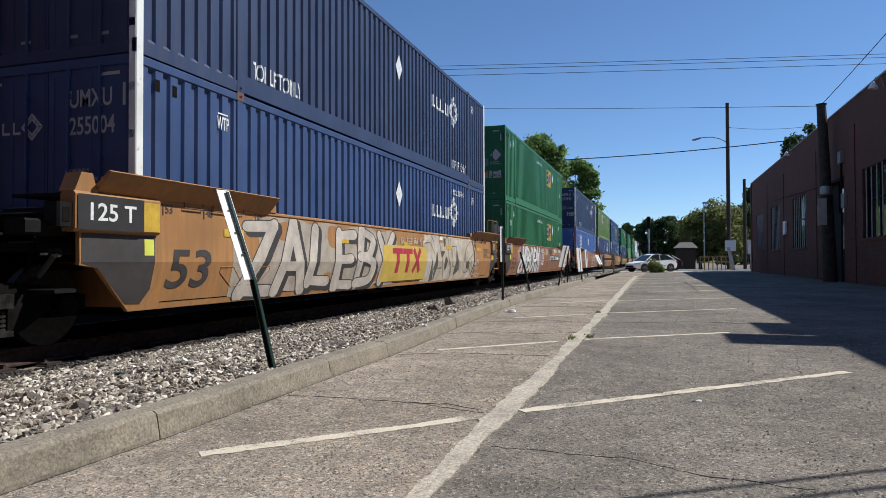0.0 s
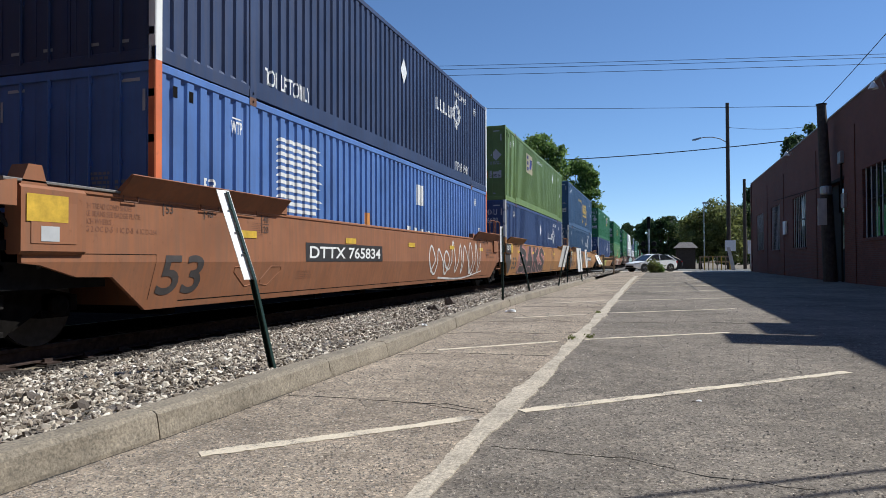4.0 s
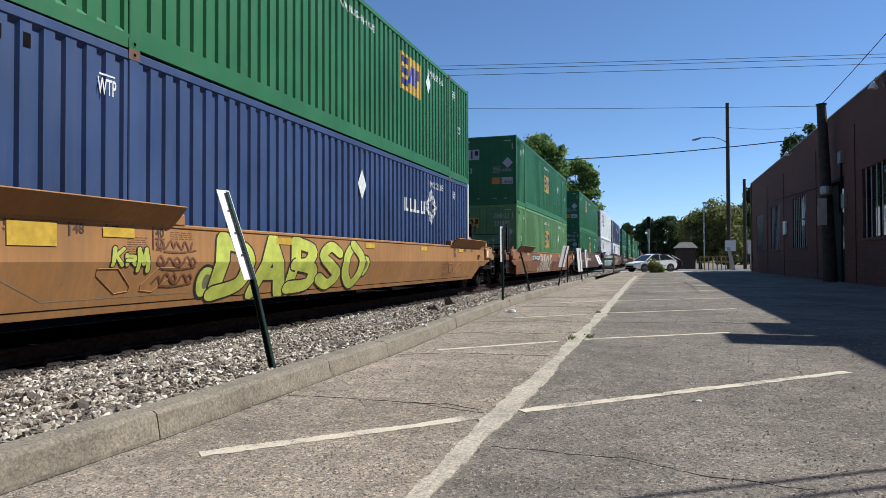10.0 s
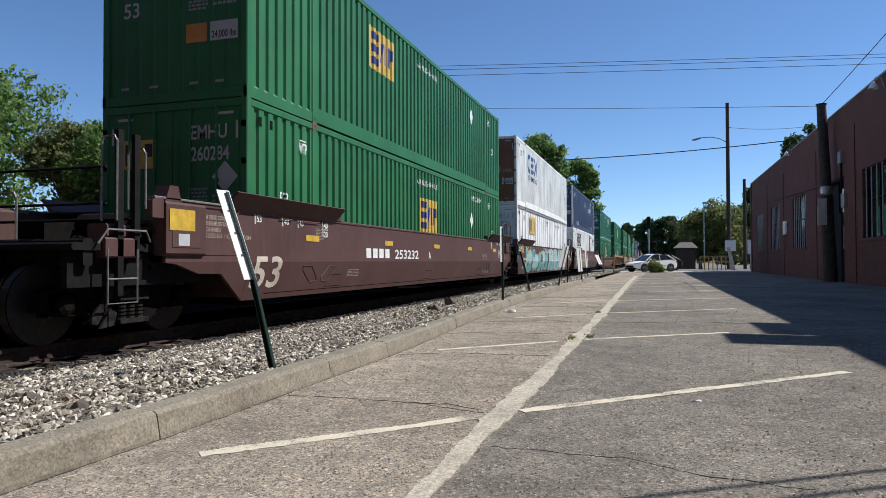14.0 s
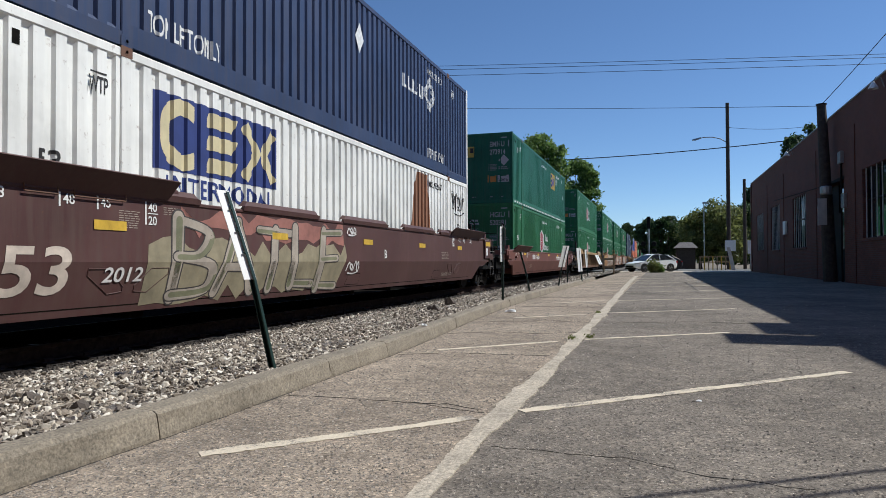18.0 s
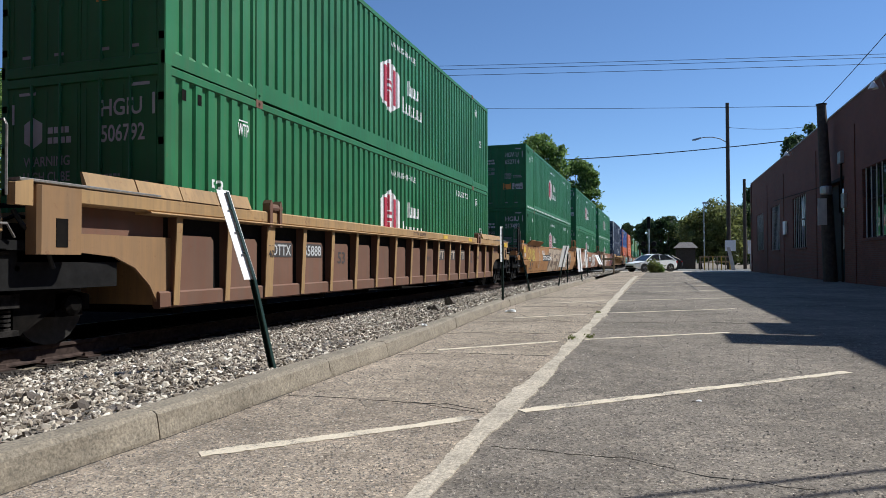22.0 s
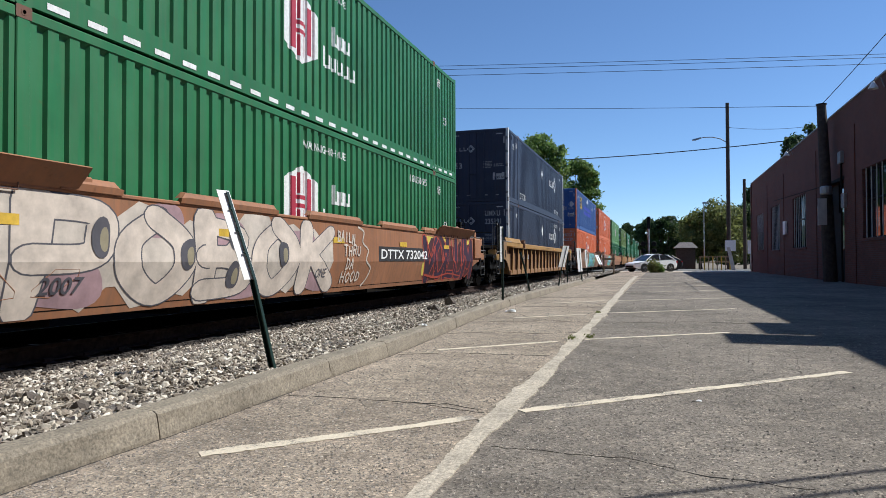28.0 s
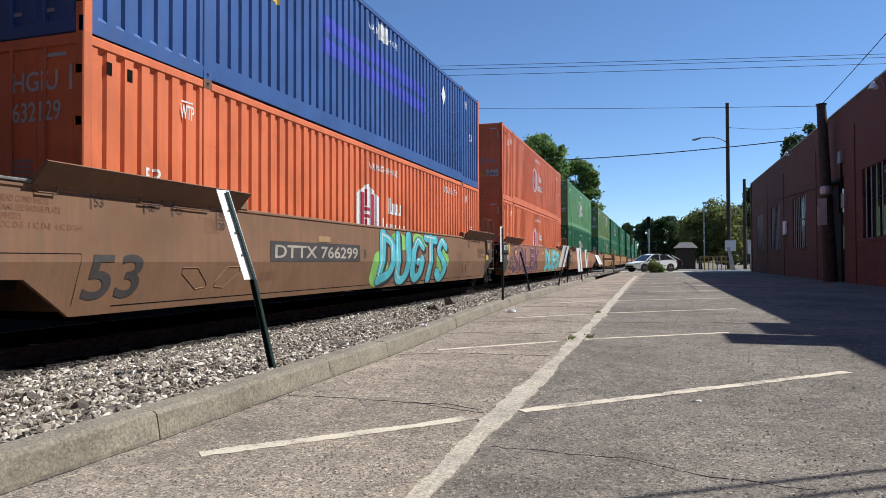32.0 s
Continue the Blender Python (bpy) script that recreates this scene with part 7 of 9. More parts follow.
for q, (line, ua, ub) in enumerate((("WOR", 14.15, 14.6), ("IVY", 14.15, 14.55), ("LEAGUE", 14.1, 14.95))):
    scrawl(c, HI, line, ua, ub, 0.82 - 0.19 * q, 0.96 - 0.19 * q, "g_cream", 0.014, 5 + q)
on_car(c, "emblem", M["e_yellow"], lambda mb: rect(mb, 6.75, 0.5, 9.5, 1.28), HI, 0.0135)
on_car(c, "emblem_inset", M["e_red"], lambda mb: [rect(mb, 7.5 + 0.62 * i, 0.68, 7.68 + 0.62 * i, 1.1) and rect(mb, 7.28 + 0.62 * i, 1.1, 7.88 + 0.62 * i, 1.22) for i in range(2)] and stroke(stroke(mb, [(8.6, 0.68), (9.05, 1.22)], 0.07, 0, False) or mb, [(8.6, 1.22), (9.05, 0.68)], 0.07, 0.001, False), HI, 0.0155)
c = CARS[1]
mist(c, HI, [(2.0, 1.2, 0.42, 0.34), (2.6, 1.42, 0.4, 0.16), (6.7, 1.1, 0.45, 0.5), (1.75, 0.95, 0.2, 0.2), (6.6, 0.6, 0.4, 0.2)], "g_lilac", 71)
on_car(c, "spray_paint", M["g_black"], lambda mb: fat(mb, [(2.75, 1.05), (2.2, 1.02), (1.85, 0.75), (1.75, 0.52), (2.2, 0.5), (2.6, 0.58)], 0.24, 0.12, 0.0), HI, 0.0048)
on_car(c, "spray_paint", M["g_white"], lambda mb: fat(mb, [(2.75, 1.03), (2.2, 0.98), (1.9, 0.74), (1.82, 0.56), (2.2, 0.52), (2.6, 0.56)], 0.18, 0.06, 0.0), HI, 0.0056)
piece(c, HI, "MBORK", 2.4, 6.85, 0.42, 1.58, "g_white", "g_black", 0.19, 0.06, 23)
star(c, HI, 2.25, 1.33, 0.17, "g_purple")
star(c, HI, 6.95, 1.42, 0.15, "g_purple")
star(c, HI, 7.1, 1.08, 0.13, "g_purple")
for ua, ub, va, vb, sd, n in ((7.25, 8.0, 1.36, 1.56, 31, 5), (7.25, 7.95, 1.06, 1.3, 32, 4), (7.25, 7.95, 0.76, 1.0, 33, 4), (8.55, 9.25, 1.28, 1.55, 34, 4), (11.3, 12.55, 1.42, 1.58, 35, 7), (13.1, 13.9, 1.42, 1.58, 36, 5)):
    on_car(c, "spray_paint", M["g_white"], lambda mb: tag_strokes(mb, ua, ub, va, vb, sd, 0.02, n), HI, 0.006)
on_car(c, "spray_paint", M["g_char"], lambda mb: tag_strokes(mb, 9.8, 10.6, 1.32, 1.56, 37, 0.028, 5), HI, 0.006)
on_car(c, "lettering", M["g_char"], lambda mb: word(mb, "A", 9.45, 0.98, 0.19), HI)
on_car(c, "lettering", M["g_faint"], lambda mb: word(word(mb, "116,800", 7.95, 1.02, 0.1), "PER UNIT", 8.6, 1.02, 0.1), HI)
number_plate(c, HI, "DTTX 732485", 10.1, 13.1)
c = CARS[2]
number_plate(c, HI, "DTTX 765834", 3.35, 6.3)
on_car(c, "spray_paint", M["g_white"], lambda mb: tag_strokes(mb, 9.3, 14.8, 0.5, 1.5, 44, 0.03, 9), HI, 0.006)
c = CARS[3]
mist(c, HI, [(1.9, 0.8, 0.55, 0.42), (2.6, 1.2, 0.6, 0.45), (4.2, 1.15, 0.9, 0.45), (5.8, 1.1, 0.9, 0.48), (7.4, 1.05, 0.7, 0.45), (3.4, 0.7, 0.7, 0.32)], "g_rose", 73)
mist(c, HI, [(1.85, 1.25, 0.25, 0.18), (3.3, 1.0, 0.4, 0.12), (4.6, 1.38, 0.3, 0.16), (6.5, 1.3, 0.3, 0.16), (5.2, 0.8, 0.3, 0.16), (7.0, 0.7, 0.3, 0.12)], "g_blush", 74, 0.0052)
on_car(c, "spray_paint", M["g_char"], lambda mb: clamp_all(poly(mb, [(1.45, 0.42), (4.9, 0.42), (7.9, 0.42), (8.05, 0.62), (7.0, 0.72), (5.2, 0.66), (3.6, 0.78), (2.3, 0.74), (1.75, 0.66)]), 0.4, 1.6), HI, 0.0055)
piece(c, HI, "BAKS", 1.75, 8.0, 0.44, 1.57, "g_char", "g_pink", 0.235, 0.03, 25)
on_car(c, "spray_paint", M["g_slate"], lambda mb: stroke(mb, [(10.9 + 0.55 * math.cos(q * 0.5), 1.0 + 0.55 * math.sin(q * 0.5)) for q in range(13)], 0.028), HI, 0.006)
on_car(c, "spray_paint", M["g_slate"], lambda mb: [stroke(mb, [(10.9 - 0.35, 1.3), (10.9 - 0.1, 1.25), (10.9 + 0.05, 0.85)], 0.022, 0.0004), stroke(mb, [(10.9 - 0.05, 1.1), (10.9 + 0.25, 1.15), (10.9 + 0.3, 1.05)], 0.022, 0.0008)], HI, 0.0065)
c = CARS[4]
piece(c, HI, "TARO", 2.85, 7.2, 0.44, 1.57, "g_char", "g_slate", 0.22, 0.02, 26, None, "g_olive")
on_car(c, "spray_paint", M["g_char"], lambda mb: [fat(mb, [(2.75 + 0.02 * q, 1.52 - 0.16 * q), (2.95, 1.45 - 0.17 * q)], 0.03, 0.015, 0.0002 * q) for q in range(3)], HI, 0.0045)
scrawl(c, HI, "JMB", 2.42, 2.95, 0.86, 1.1, "g_char", 0.022, 8)
number_plate(c, HI, "DTTX 765834", 10.0, 13.0)
on_car(c, "lettering", M["g_brown"], lambda mb: word(mb, "A", 9.35, 0.99, 0.19), HI)
c = CARS[5]
piece(c, LO, "DABSO", 3.2, 7.9, 0.42, 1.3, "g_lime", "g_black", 0.17, 0.03, 61)
for ua, va in ((3.12, 0.68), (7.95, 0.85)):
    on_car(c, "spray_paint", M["g_black"], lambda mb: poly(mb, blob(ua, va, 0.2, 0.24, 4, 20, 1.0, 0.06)), LO, 0.0042)
    on_car(c, "spray_paint", M["g_lime"], lambda mb: poly(mb, blob(ua, va, 0.16, 0.2, 4, 20, 1.0, 0.06)), LO, 0.0046)
    on_car(c, "spray_paint", M["g_olive"], lambda mb: poly(mb, blob(ua + 0.02, va, 0.07, 0.1, 4, 20, 1.0, 0.06)), LO, 0.005)
piece(c, LO, "KRM", 1.5, 2.05, 0.84, 1.07, "g_lime", "g_black", 0.03, 0.014, 62)
for va, sd in ((1.05, 52), (0.85, 54), (0.65, 55)):
    on_car(c, "spray_paint", M["g_faint"], lambda mb: tag_strokes(mb, 2.15, 2.85, va, va + 0.15, sd, 0.014, 5), LO, 0.006)
on_car(c, "reflector", M["yellow"], lambda mb: rect(mb, 0.3, 1.08, 0.82, 1.3), LO, 0.009)
c = CARS[6]
number_plate(c, LO, "DTTX 470349", 2.65, 4.6)
piece(c, LO, "JUNGLE", 4.6, 8.5, 0.42, 1.25, "g_pale", "g_char", 0.12, 0.02, 28)
on_car(c, "spray_paint", M["g_faint"], lambda mb: [fat(mb, [(8.95, 0.95), (9.35, 1.02), (9.6, 0.95), (9.7, 0.72), (9.5, 0.55), (9.1, 0.5)], 0.016, 0.016, 0.0), fat(mb, [(9.1, 0.6), (9.2, 0.42), (9.32, 0.56), (9.75, 0.52)], 0.016, 0.012, 0.002)], LO, 0.006)
on_car(c, "spray_paint", M["g_purple"], lambda mb: tag_strokes(mb, 9.0, 9.6, 0.64, 0.86, 53, 0.02, 5), LO, 0.0075)
on_car(c, "lettering", M["g_purple"], lambda mb: word(mb, "2018", 9.75, 0.72, 0.13, 0.4, 0.1), LO)
on_car(c, "emblem_inset", M["g_purple"], lambda mb: [rect(mb, 10.42 + 0.62 * i, 0.52, 10.62 + 0.62 * i, 1.0) and rect(mb, 10.22 + 0.62 * i, 1.0, 10.82 + 0.62 * i, 1.13) for i in range(2)] and (stroke(mb, [(11.6, 0.54), (12.1, 1.13)], 0.075, 0, False), stroke(mb, [(11.6, 1.13), (12.1, 0.54)], 0.075, 0.001, False)), LO, 0.007)
c = CARS[7]
on_car(c, "emblem_inset", M["txt_white"], lambda mb: [rect(mb, 3.75 + 0.32 * i, 1.0, 3.98 + 0.32 * i, 1.19) for i in range(4)], HI)
number_plate(c, HI, "253232", 5.25, 6.75, None)
on_car(c, "lettering", M["txt_white"], lambda mb: word(mb, "A", 7.5, 1.0, 0.17), HI)
c = CARS[8]
smear(c, HI, 0.9, 7.0, 0.42, 1.5, "g_turq", 70, ragged=0.35)
smear(c, HI, 7.4, 13.6, 0.42, 1.6, "g_ice", 71, ragged=0.1)
on_car(c, "spray_paint", M["g_ice"], lambda mb: poly(mb, [(13.5, 0.42), (14.25, 0.42), (14.05, 0.95), (13.85, 1.1), (13.5, 1.25)]), HI, 0.0038)
mist(c, HI, [(1.8, 1.1, 0.6, 0.3), (3.4, 0.9, 0.7, 0.35), (5.6, 1.1, 0.6, 0.3), (9.4, 1.3, 0.35, 0.28), (10.15, 1.25, 0.3, 0.3)], "g_ice", 72, 0.0044)
mist(c, HI, [(8.2, 0.75, 0.4, 0.3), (9.15, 0.62, 0.3, 0.22), (10.4, 0.8, 0.28, 0.28), (11.6, 0.72, 0.35, 0.2), (12.6, 1.2, 0.6, 0.2), (12.5, 0.9, 0.5, 0.12)], "g_turq", 73, 0.0044)
mist(c, HI, [(2.5, 0.8, 0.14, 0.14), (3.0, 1.25, 0.12, 0.12), (4.3, 0.7, 0.16, 0.14), (1.5, 0.8, 0.12, 0.12), (6.2, 0.75, 0.14, 0.16)], "g_slate", 75, 0.0052)
for q, tri in enumerate((((8.85, 1.6), (9.35, 1.6), (9.1, 1.42)), ((10.35, 1.58), (10.75, 1.58), (10.65, 1.1), (10.45, 1.25)), ((11.05, 1.58), (11.4, 1.58), (11.15, 1.12)), ((11.3, 0.45), (11.42, 0.45), (11.5, 0.75), (11.36, 0.75)), ((12.3, 1.02), (12.5, 0.95), (12.4, 1.15)))):
    on_car(c, "spray_paint", M["car_maroon"], lambda mb: poly(mb, tri), HI, 0.0056 + 0.0001 * q)
mist(c, HI, [(9.7, 1.32, 0.14, 0.26), (8.4, 1.2, 0.16, 0.2)], "g_sand", 76, 0.0056)
on_car(c, "spray_paint", M["g_white"], lambda mb: fat(mb, [(8.0, 0.98), (9.4, 0.92), (10.2, 0.99), (10.9, 0.96), (11.3, 1.08), (11.9, 1.02), (12.6, 1.05)], 0.02, 0.014, 0.0), HI, 0.0062)
on_car(c, "number_panel", M["car_maroon"], lambda mb: rect(mb, 10.95, 1.5, 11.95, 1.59), HI, 0.0072)
on_car(c, "lettering", M["txt_white"], lambda mb: word(mb, "LOAD LIMIT 115500 PER UNIT", 11.0, 1.525, 0.05, 0.9), HI, 0.0078)
on_car(c, "number_panel", M["car_maroon"], lambda mb: rect(mb, 4.9, 0.93, 5.35, 1.25), HI, 0.02)
on_car(c, "lettering", M["txt_white"], lambda mb: word(mb, "C", 5.0, 0.98, 0.22), HI, 0.022)
on_car(c, "spray_paint", M["g_white"], lambda mb: tag_strokes(mb, 5.6, 8.0, 1.38, 1.58, 58, 0.012, 12), HI, 0.012)
c = CARS[9]
smear(c, HI, 2.15, 7.15, 0.42, 1.25, "g_tan", 81, ragged=0.25)
smear(c, HI, 2.75, 7.1, 1.2, 1.6, "g_rose", 82, 0.0032, 0.2)
piece(c, HI, "BATLE", 2.5, 7.0, 0.45, 1.5, "g_silver", "g_char", 0.09, 0.022, 81)
piece(c, HI, "BATLE", 2.55, 6.95, 0.48, 1.46, "g_olive", "g_olive", 0.05, 0.0, 81)
on_car(c, "lettering", M["g_white"], lambda mb: word(mb, "2012", 1.52, 0.72, 0.15, 0.56, 0.15), HI, 0.012)
on_car(c, "spray_paint", M["g_white"], lambda mb: tag_strokes(mb, 7.2, 7.6, 1.42, 1.57, 60, 0.016, 3), HI, 0.012)
on_car(c, "spray_paint", M["g_white"], lambda mb: tag_strokes(mb, 7.2, 7.75, 0.72, 0.95, 64, 0.016, 4), HI, 0.012)
on_car(c, "lettering", M["txt_white"], lambda mb: word(mb, "B", 9.0, 1.0, 0.17), HI)
c = CARS[10]
on_car(c, "emblem_inset", M["txt_white"], lambda mb: [rect(mb, 3.42 + 0.24 * i, 1.02, 3.6 + 0.24 * i, 1.22) for i in range(3)], LO)
number_plate(c, LO, "71630", 4.25, 5.2, None, v=1.02, h=0.2)
on_car(c, "emblem_band", M["txt_white"], lambda mb: bars(mb, 10.9, 1.02, 12.4, 1.22, 2, 66), LO)
on_car(c, "tally_mark", M["txt_white"], lambda mb: stroke(mb, [(-0.55, 1.15), (-0.3, 1.25), (-0.2, 1.1), (-0.5, 1.05), (0.05, 1.15)], 0.01, 0), LO)
c = CARS[12]
number_plate(c, HI, "DTTX 732042", 3.4, 6.1)
on_car(c, "spray_paint", M["g_yellow"], lambda mb: [fat(mb, [(-0.3, 1.5), (-0.75, 1.25), (-0.7, 1.05), (-0.25, 1.1), (0.0, 1.45), (0.12, 1.2), (-0.1, 0.95), (-0.3, 0.98)], 0.03, 0.025, 0.0), fat(mb, [(-0.25, 1.55), (-0.3, 1.1), (-0.38, 0.72)], 0.028, 0.018, 0.003)], HI, 0.008)
for va, sd in ((1.3, 85), (1.1, 86), (0.95, 87)):
    on_car(c, "spray_paint", M["g_yellow"], lambda mb: tag_strokes(mb, 0.4, 1.05, va, va + 0.18, sd, 0.018, 4), HI, 0.008)
on_car(c, "spray_paint", M["g_white"], lambda mb: tag_strokes(mb, 3.1, 3.95, 1.26, 1.46, 88, 0.022, 4), HI, 0.008)
for q in range(4):
    on_car(c, "spray_paint", M["g_silver"], lambda mb: tag_strokes(mb, 2.2, 2.6, 1.3 - 0.22 * q, 1.48 - 0.22 * q, 120 + q, 0.014, 3), HI, 0.008)
smear(c, HI, 5.0, 10.7, 0.42, 1.5, "g_umber", 31, ragged=0.25)
mist(c, HI, [(6.3, 1.3, 0.6, 0.22), (9.6, 1.35, 0.7, 0.2), (8.2, 1.25, 0.5, 0.2)], "g_buff", 131, 0.0042)
piece(c, HI, "ZETA", 5.3, 10.6, 0.43, 1.58, "g_buff", "g_char", 0.2, 0.028, 31, None, "g_umber")
smear(c, HI, 10.6, 14.5, 0.44, 1.5, "g_umber", 32, ragged=0.2)
piece(c, HI, "HOMES", 10.7, 14.45, 0.45, 1.5, "g_buff", "g_char", 0.14, 0.02, 32, "g_pale")
c = CARS[13]
piece(c, HI, "UHOE", 2.4, 6.3, 0.48, 1.48, "g_cream", "g_char", 0.16, 0.022, 33, "g_white")
on_car(c, "emblem", M["g_black"], lambda mb: rect(mb, 7.0, 0.83, 9.4, 1.31), HI, 0.006)
on_car(c, "emblem_inset", M["txt_white"], lambda mb: [rect(mb, 7.35 + 0.6 * i, 0.9, 7.5 + 0.6 * i, 1.12) and rect(mb, 7.2 + 0.6 * i, 1.14, 7.7 + 0.6 * i, 1.25) for i in range(3)], HI, 0.009)
piece(c, HI, "SHEC", 9.7, 13.1, 0.46, 1.52, "g_white", "g_char", 0.12, 0.02, 34)
c = CARS[14]
smear(c, HI, 1.5, 7.9, 0.42, 1.6, "g_pale", 91, ragged=0.3)
mist(c, HI, [(2.3, 0.75, 0.5, 0.3), (3.7, 1.4, 0.35, 0.2), (4.9, 1.3, 0.4, 0.25), (5.3, 0.6, 0.5, 0.18), (6.9, 1.2, 0.4, 0.25), (7.5, 0.62, 0.4, 0.2)], "g_lilac", 92, 0.0042)
piece(c, HI, "POBOK", 1.7, 8.0, 0.43, 1.58, "g_cream", "g_slate", 0.235, 0.02, 91)
for q, (u, v) in enumerate(((2.75, 1.18), (4.1, 1.02), (5.05, 1.3), (5.05, 0.75), (6.3, 1.05))):
    on_car(c, "spray_paint", M["g_slate"], lambda mb: poly(mb, blob(u, v, 0.13, 0.2, q, 18, 0.9, 0.08)), HI, 0.0125)
    on_car(c, "spray_paint", M["g_tan"], lambda mb: poly(mb, blob(u + 0.04, v - 0.02, 0.06, 0.12, q, 16, 0.9, 0.08)), HI, 0.0129)
for q, (line, ua, ub) in enumerate((("BAILN", 8.1, 8.85), ("THRU", 8.35, 9.1), ("DA", 8.45, 8.8), ("HOOD", 8.3, 9.15))):
    scrawl(c, HI, line, ua, ub, 1.28 - 0.24 * q, 1.47 - 0.24 * q, "g_cream", 0.018, 95 + q)
on_car(c, "spray_paint", M["g_pale"], lambda mb: fat(mb, [(9.0, 1.58), (9.25, 1.5), (9.2, 1.3), (9.45, 1.15), (9.35, 0.95), (9.6, 0.8), (9.5, 0.6), (9.3, 0.46)], 0.02, 0.02, 0.0), HI, 0.0062)
on_car(c, "lettering", M["g_slate"], lambda mb: word(word(mb, "2007", 2.05, 0.62, 0.16, 0.5, 0.15), "ONE", 7.35, 0.66, 0.15, 0.36, 0.15), HI, 0.0135)
number_plate(c, HI, "DTTX 732042", 10.1, 13.0)
mist(c, HI, [(13.2, 1.42, 0.3, 0.16), (12.95, 0.75, 0.3, 0.16), (14.3, 1.5, 0.3, 0.08), (15.6, 0.7, 0.3, 0.15), (16.9, 1.3, 0.25, 0.3)], "g_yellow", 36)
smear(c, HI, 12.9, 17.3, 0.42, 1.52, "g_wine", 136, 0.0049, 0.3)
piece(c, HI, "VOLUM", 12.75, 17.2, 0.44, 1.58, "g_plum", "g_coral", 0.235, 0.04, 36, lap=0.16)
for q, run in enumerate(([(12.95, 1.5), (13.3, 1.05), (13.6, 1.3), (13.75, 0.75), (13.5, 0.5)], [(14.1, 1.45), (14.25, 0.9), (14.55, 1.15), (14.7, 0.55)], [(15.05, 1.5), (15.2, 1.0), (15.5, 0.85), (15.45, 0.5)], [(15.9, 1.35), (16.1, 0.8), (16.4, 1.1), (16.6, 0.5), (17.0, 0.62)], [(13.0, 0.6), (13.9, 0.52), (14.9, 0.6), (16.2, 0.5)])):
    on_car(c, "spray_paint", M["g_coral"], lambda mb: fat(mb, run, 0.03, 0.014, 0.0), HI, 0.0125 + 0.0003 * q)
c = CARS[16]
number_plate(c, HI, "DTTX 766299", 3.35, 6.25, "g_char", "g_silver")
mist(c, HI, [(7.4, 0.75, 0.5, 0.34), (8.4, 1.35, 0.5, 0.22), (11.6, 0.9, 0.5, 0.4), (9.8, 1.4, 0.5, 0.18)], "g_green", 38)
piece(c, HI, "DUGTS", 7.3, 12.0, 0.44, 1.56, "g_cyan", "g_slate", 0.2, 0.03, 38, "g_white", "g_black")
on_car(c, "lettering", M["g_char"], lambda mb: word(mb, "B", 6.55, 1.0, 0.16), HI)
c = CARS[17]
piece(c, HI, "SOLEK", 0.9, 7.0, 0.46, 1.52, "g_purple", "g_pink", 0.2, 0.03, 39)
piece(c, HI, "DUES", 9.0, 13.8, 0.46, 1.52, "g_cyan", "g_green", 0.19, 0.03, 40, "g_white")

# end panels: axle-load plates and dark end paint at the shared bogies
for k in (0, 1, 3, 4, 8, 9, 13, 14, 17, 18):
    c = CARS[k]
    on_plane(c, "end_panel", M["yellow"], lambda mb: rect(mb, -0.42, 1.26, 0.11, 1.58), 1.539)
    on_plane(c, "end_panel", M["g_black"], lambda mb: rect(mb, -1.03, 1.25, -0.14, 1.6), 1.542)
    on_plane(c, "lettering", M["txt_white"], lambda mb: word(mb, "125 T", -0.88, 1.35, 0.17, 0.62), 1.545)
    on_car(c, "end_paint", M["g_char"], lambda mb: poly(mb, [(-0.93, 1.22), (0.1, 1.22), (0.1, 0.62), (-0.02, 0.46), (-0.24, 0.47), (-0.7, 0.86), (-0.93, 0.92)]), HI, 0.003)
    on_car(c, "sticker", M["e_lime"] if k in (0, 1) else M["g_pale"], lambda mb: rect(mb, -0.07, 1.0, 0.08, 1.18), HI, 0.006)
    part("step_bracket", Mb().bbox(1.3, -1.22, 1.2, 1.5, -1.04, 1.44, 0.02), M["dark_steel"], c)
    part("bracket_hole", Mb().box(1.495, -1.17, 1.25, 1.504, -1.09, 1.39), M["under"], c)
for k in (2, 7, 12, 5):
    on_plane(CARS[k], "end_panel", M["yellow"], lambda mb: rect(mb, -1.9, 1.3, -1.45, 1.55) if k not in (5,) else rect(mb, -1.9, 1.12, -1.6, 1.3), 1.539)
    on_plane(CARS[k], "end_panel", M["e_grey"], lambda mb: rect(mb, -1.75, 1.12, -1.55, 1.26) if k not in (5,) else rect(mb, -1.9, 1.12, -1.7, 1.28), 1.541)
# rear end plates
for k in (0, 3, 8, 13, 16, 17):
    ink = "car_maroon" if k == 8 else "g_char"
    on_plane(CARS[k], "end_panel", M[ink], lambda mb: rect(mb, CL + 0.1, 1.2, CL + 0.58, 1.6), 1.539)
    on_plane(CARS[k], "end_panel", M["yellow"] if k == 3 else M["car_ochre"], lambda mb: rect(mb, CL + 0.14, 1.32, CL + 0.42, 1.53), 1.542)
    on_car(CARS[k], "sticker", M["yellow"], lambda mb: rect(mb, CL + 0.14, 0.97, CL + 0.42, 1.16), HI, 0.006)
    on_car(CARS[k], "end_paint", M[ink], lambda mb: poly(mb, [(CL + 0.03, 1.22), (CL + 0.93, 1.22), (CL + 0.93, 0.92), (CL + 0.7, 0.86), (CL + 0.24, 0.47), (CL + 0.05, 0.8)]), HI, 0.003)
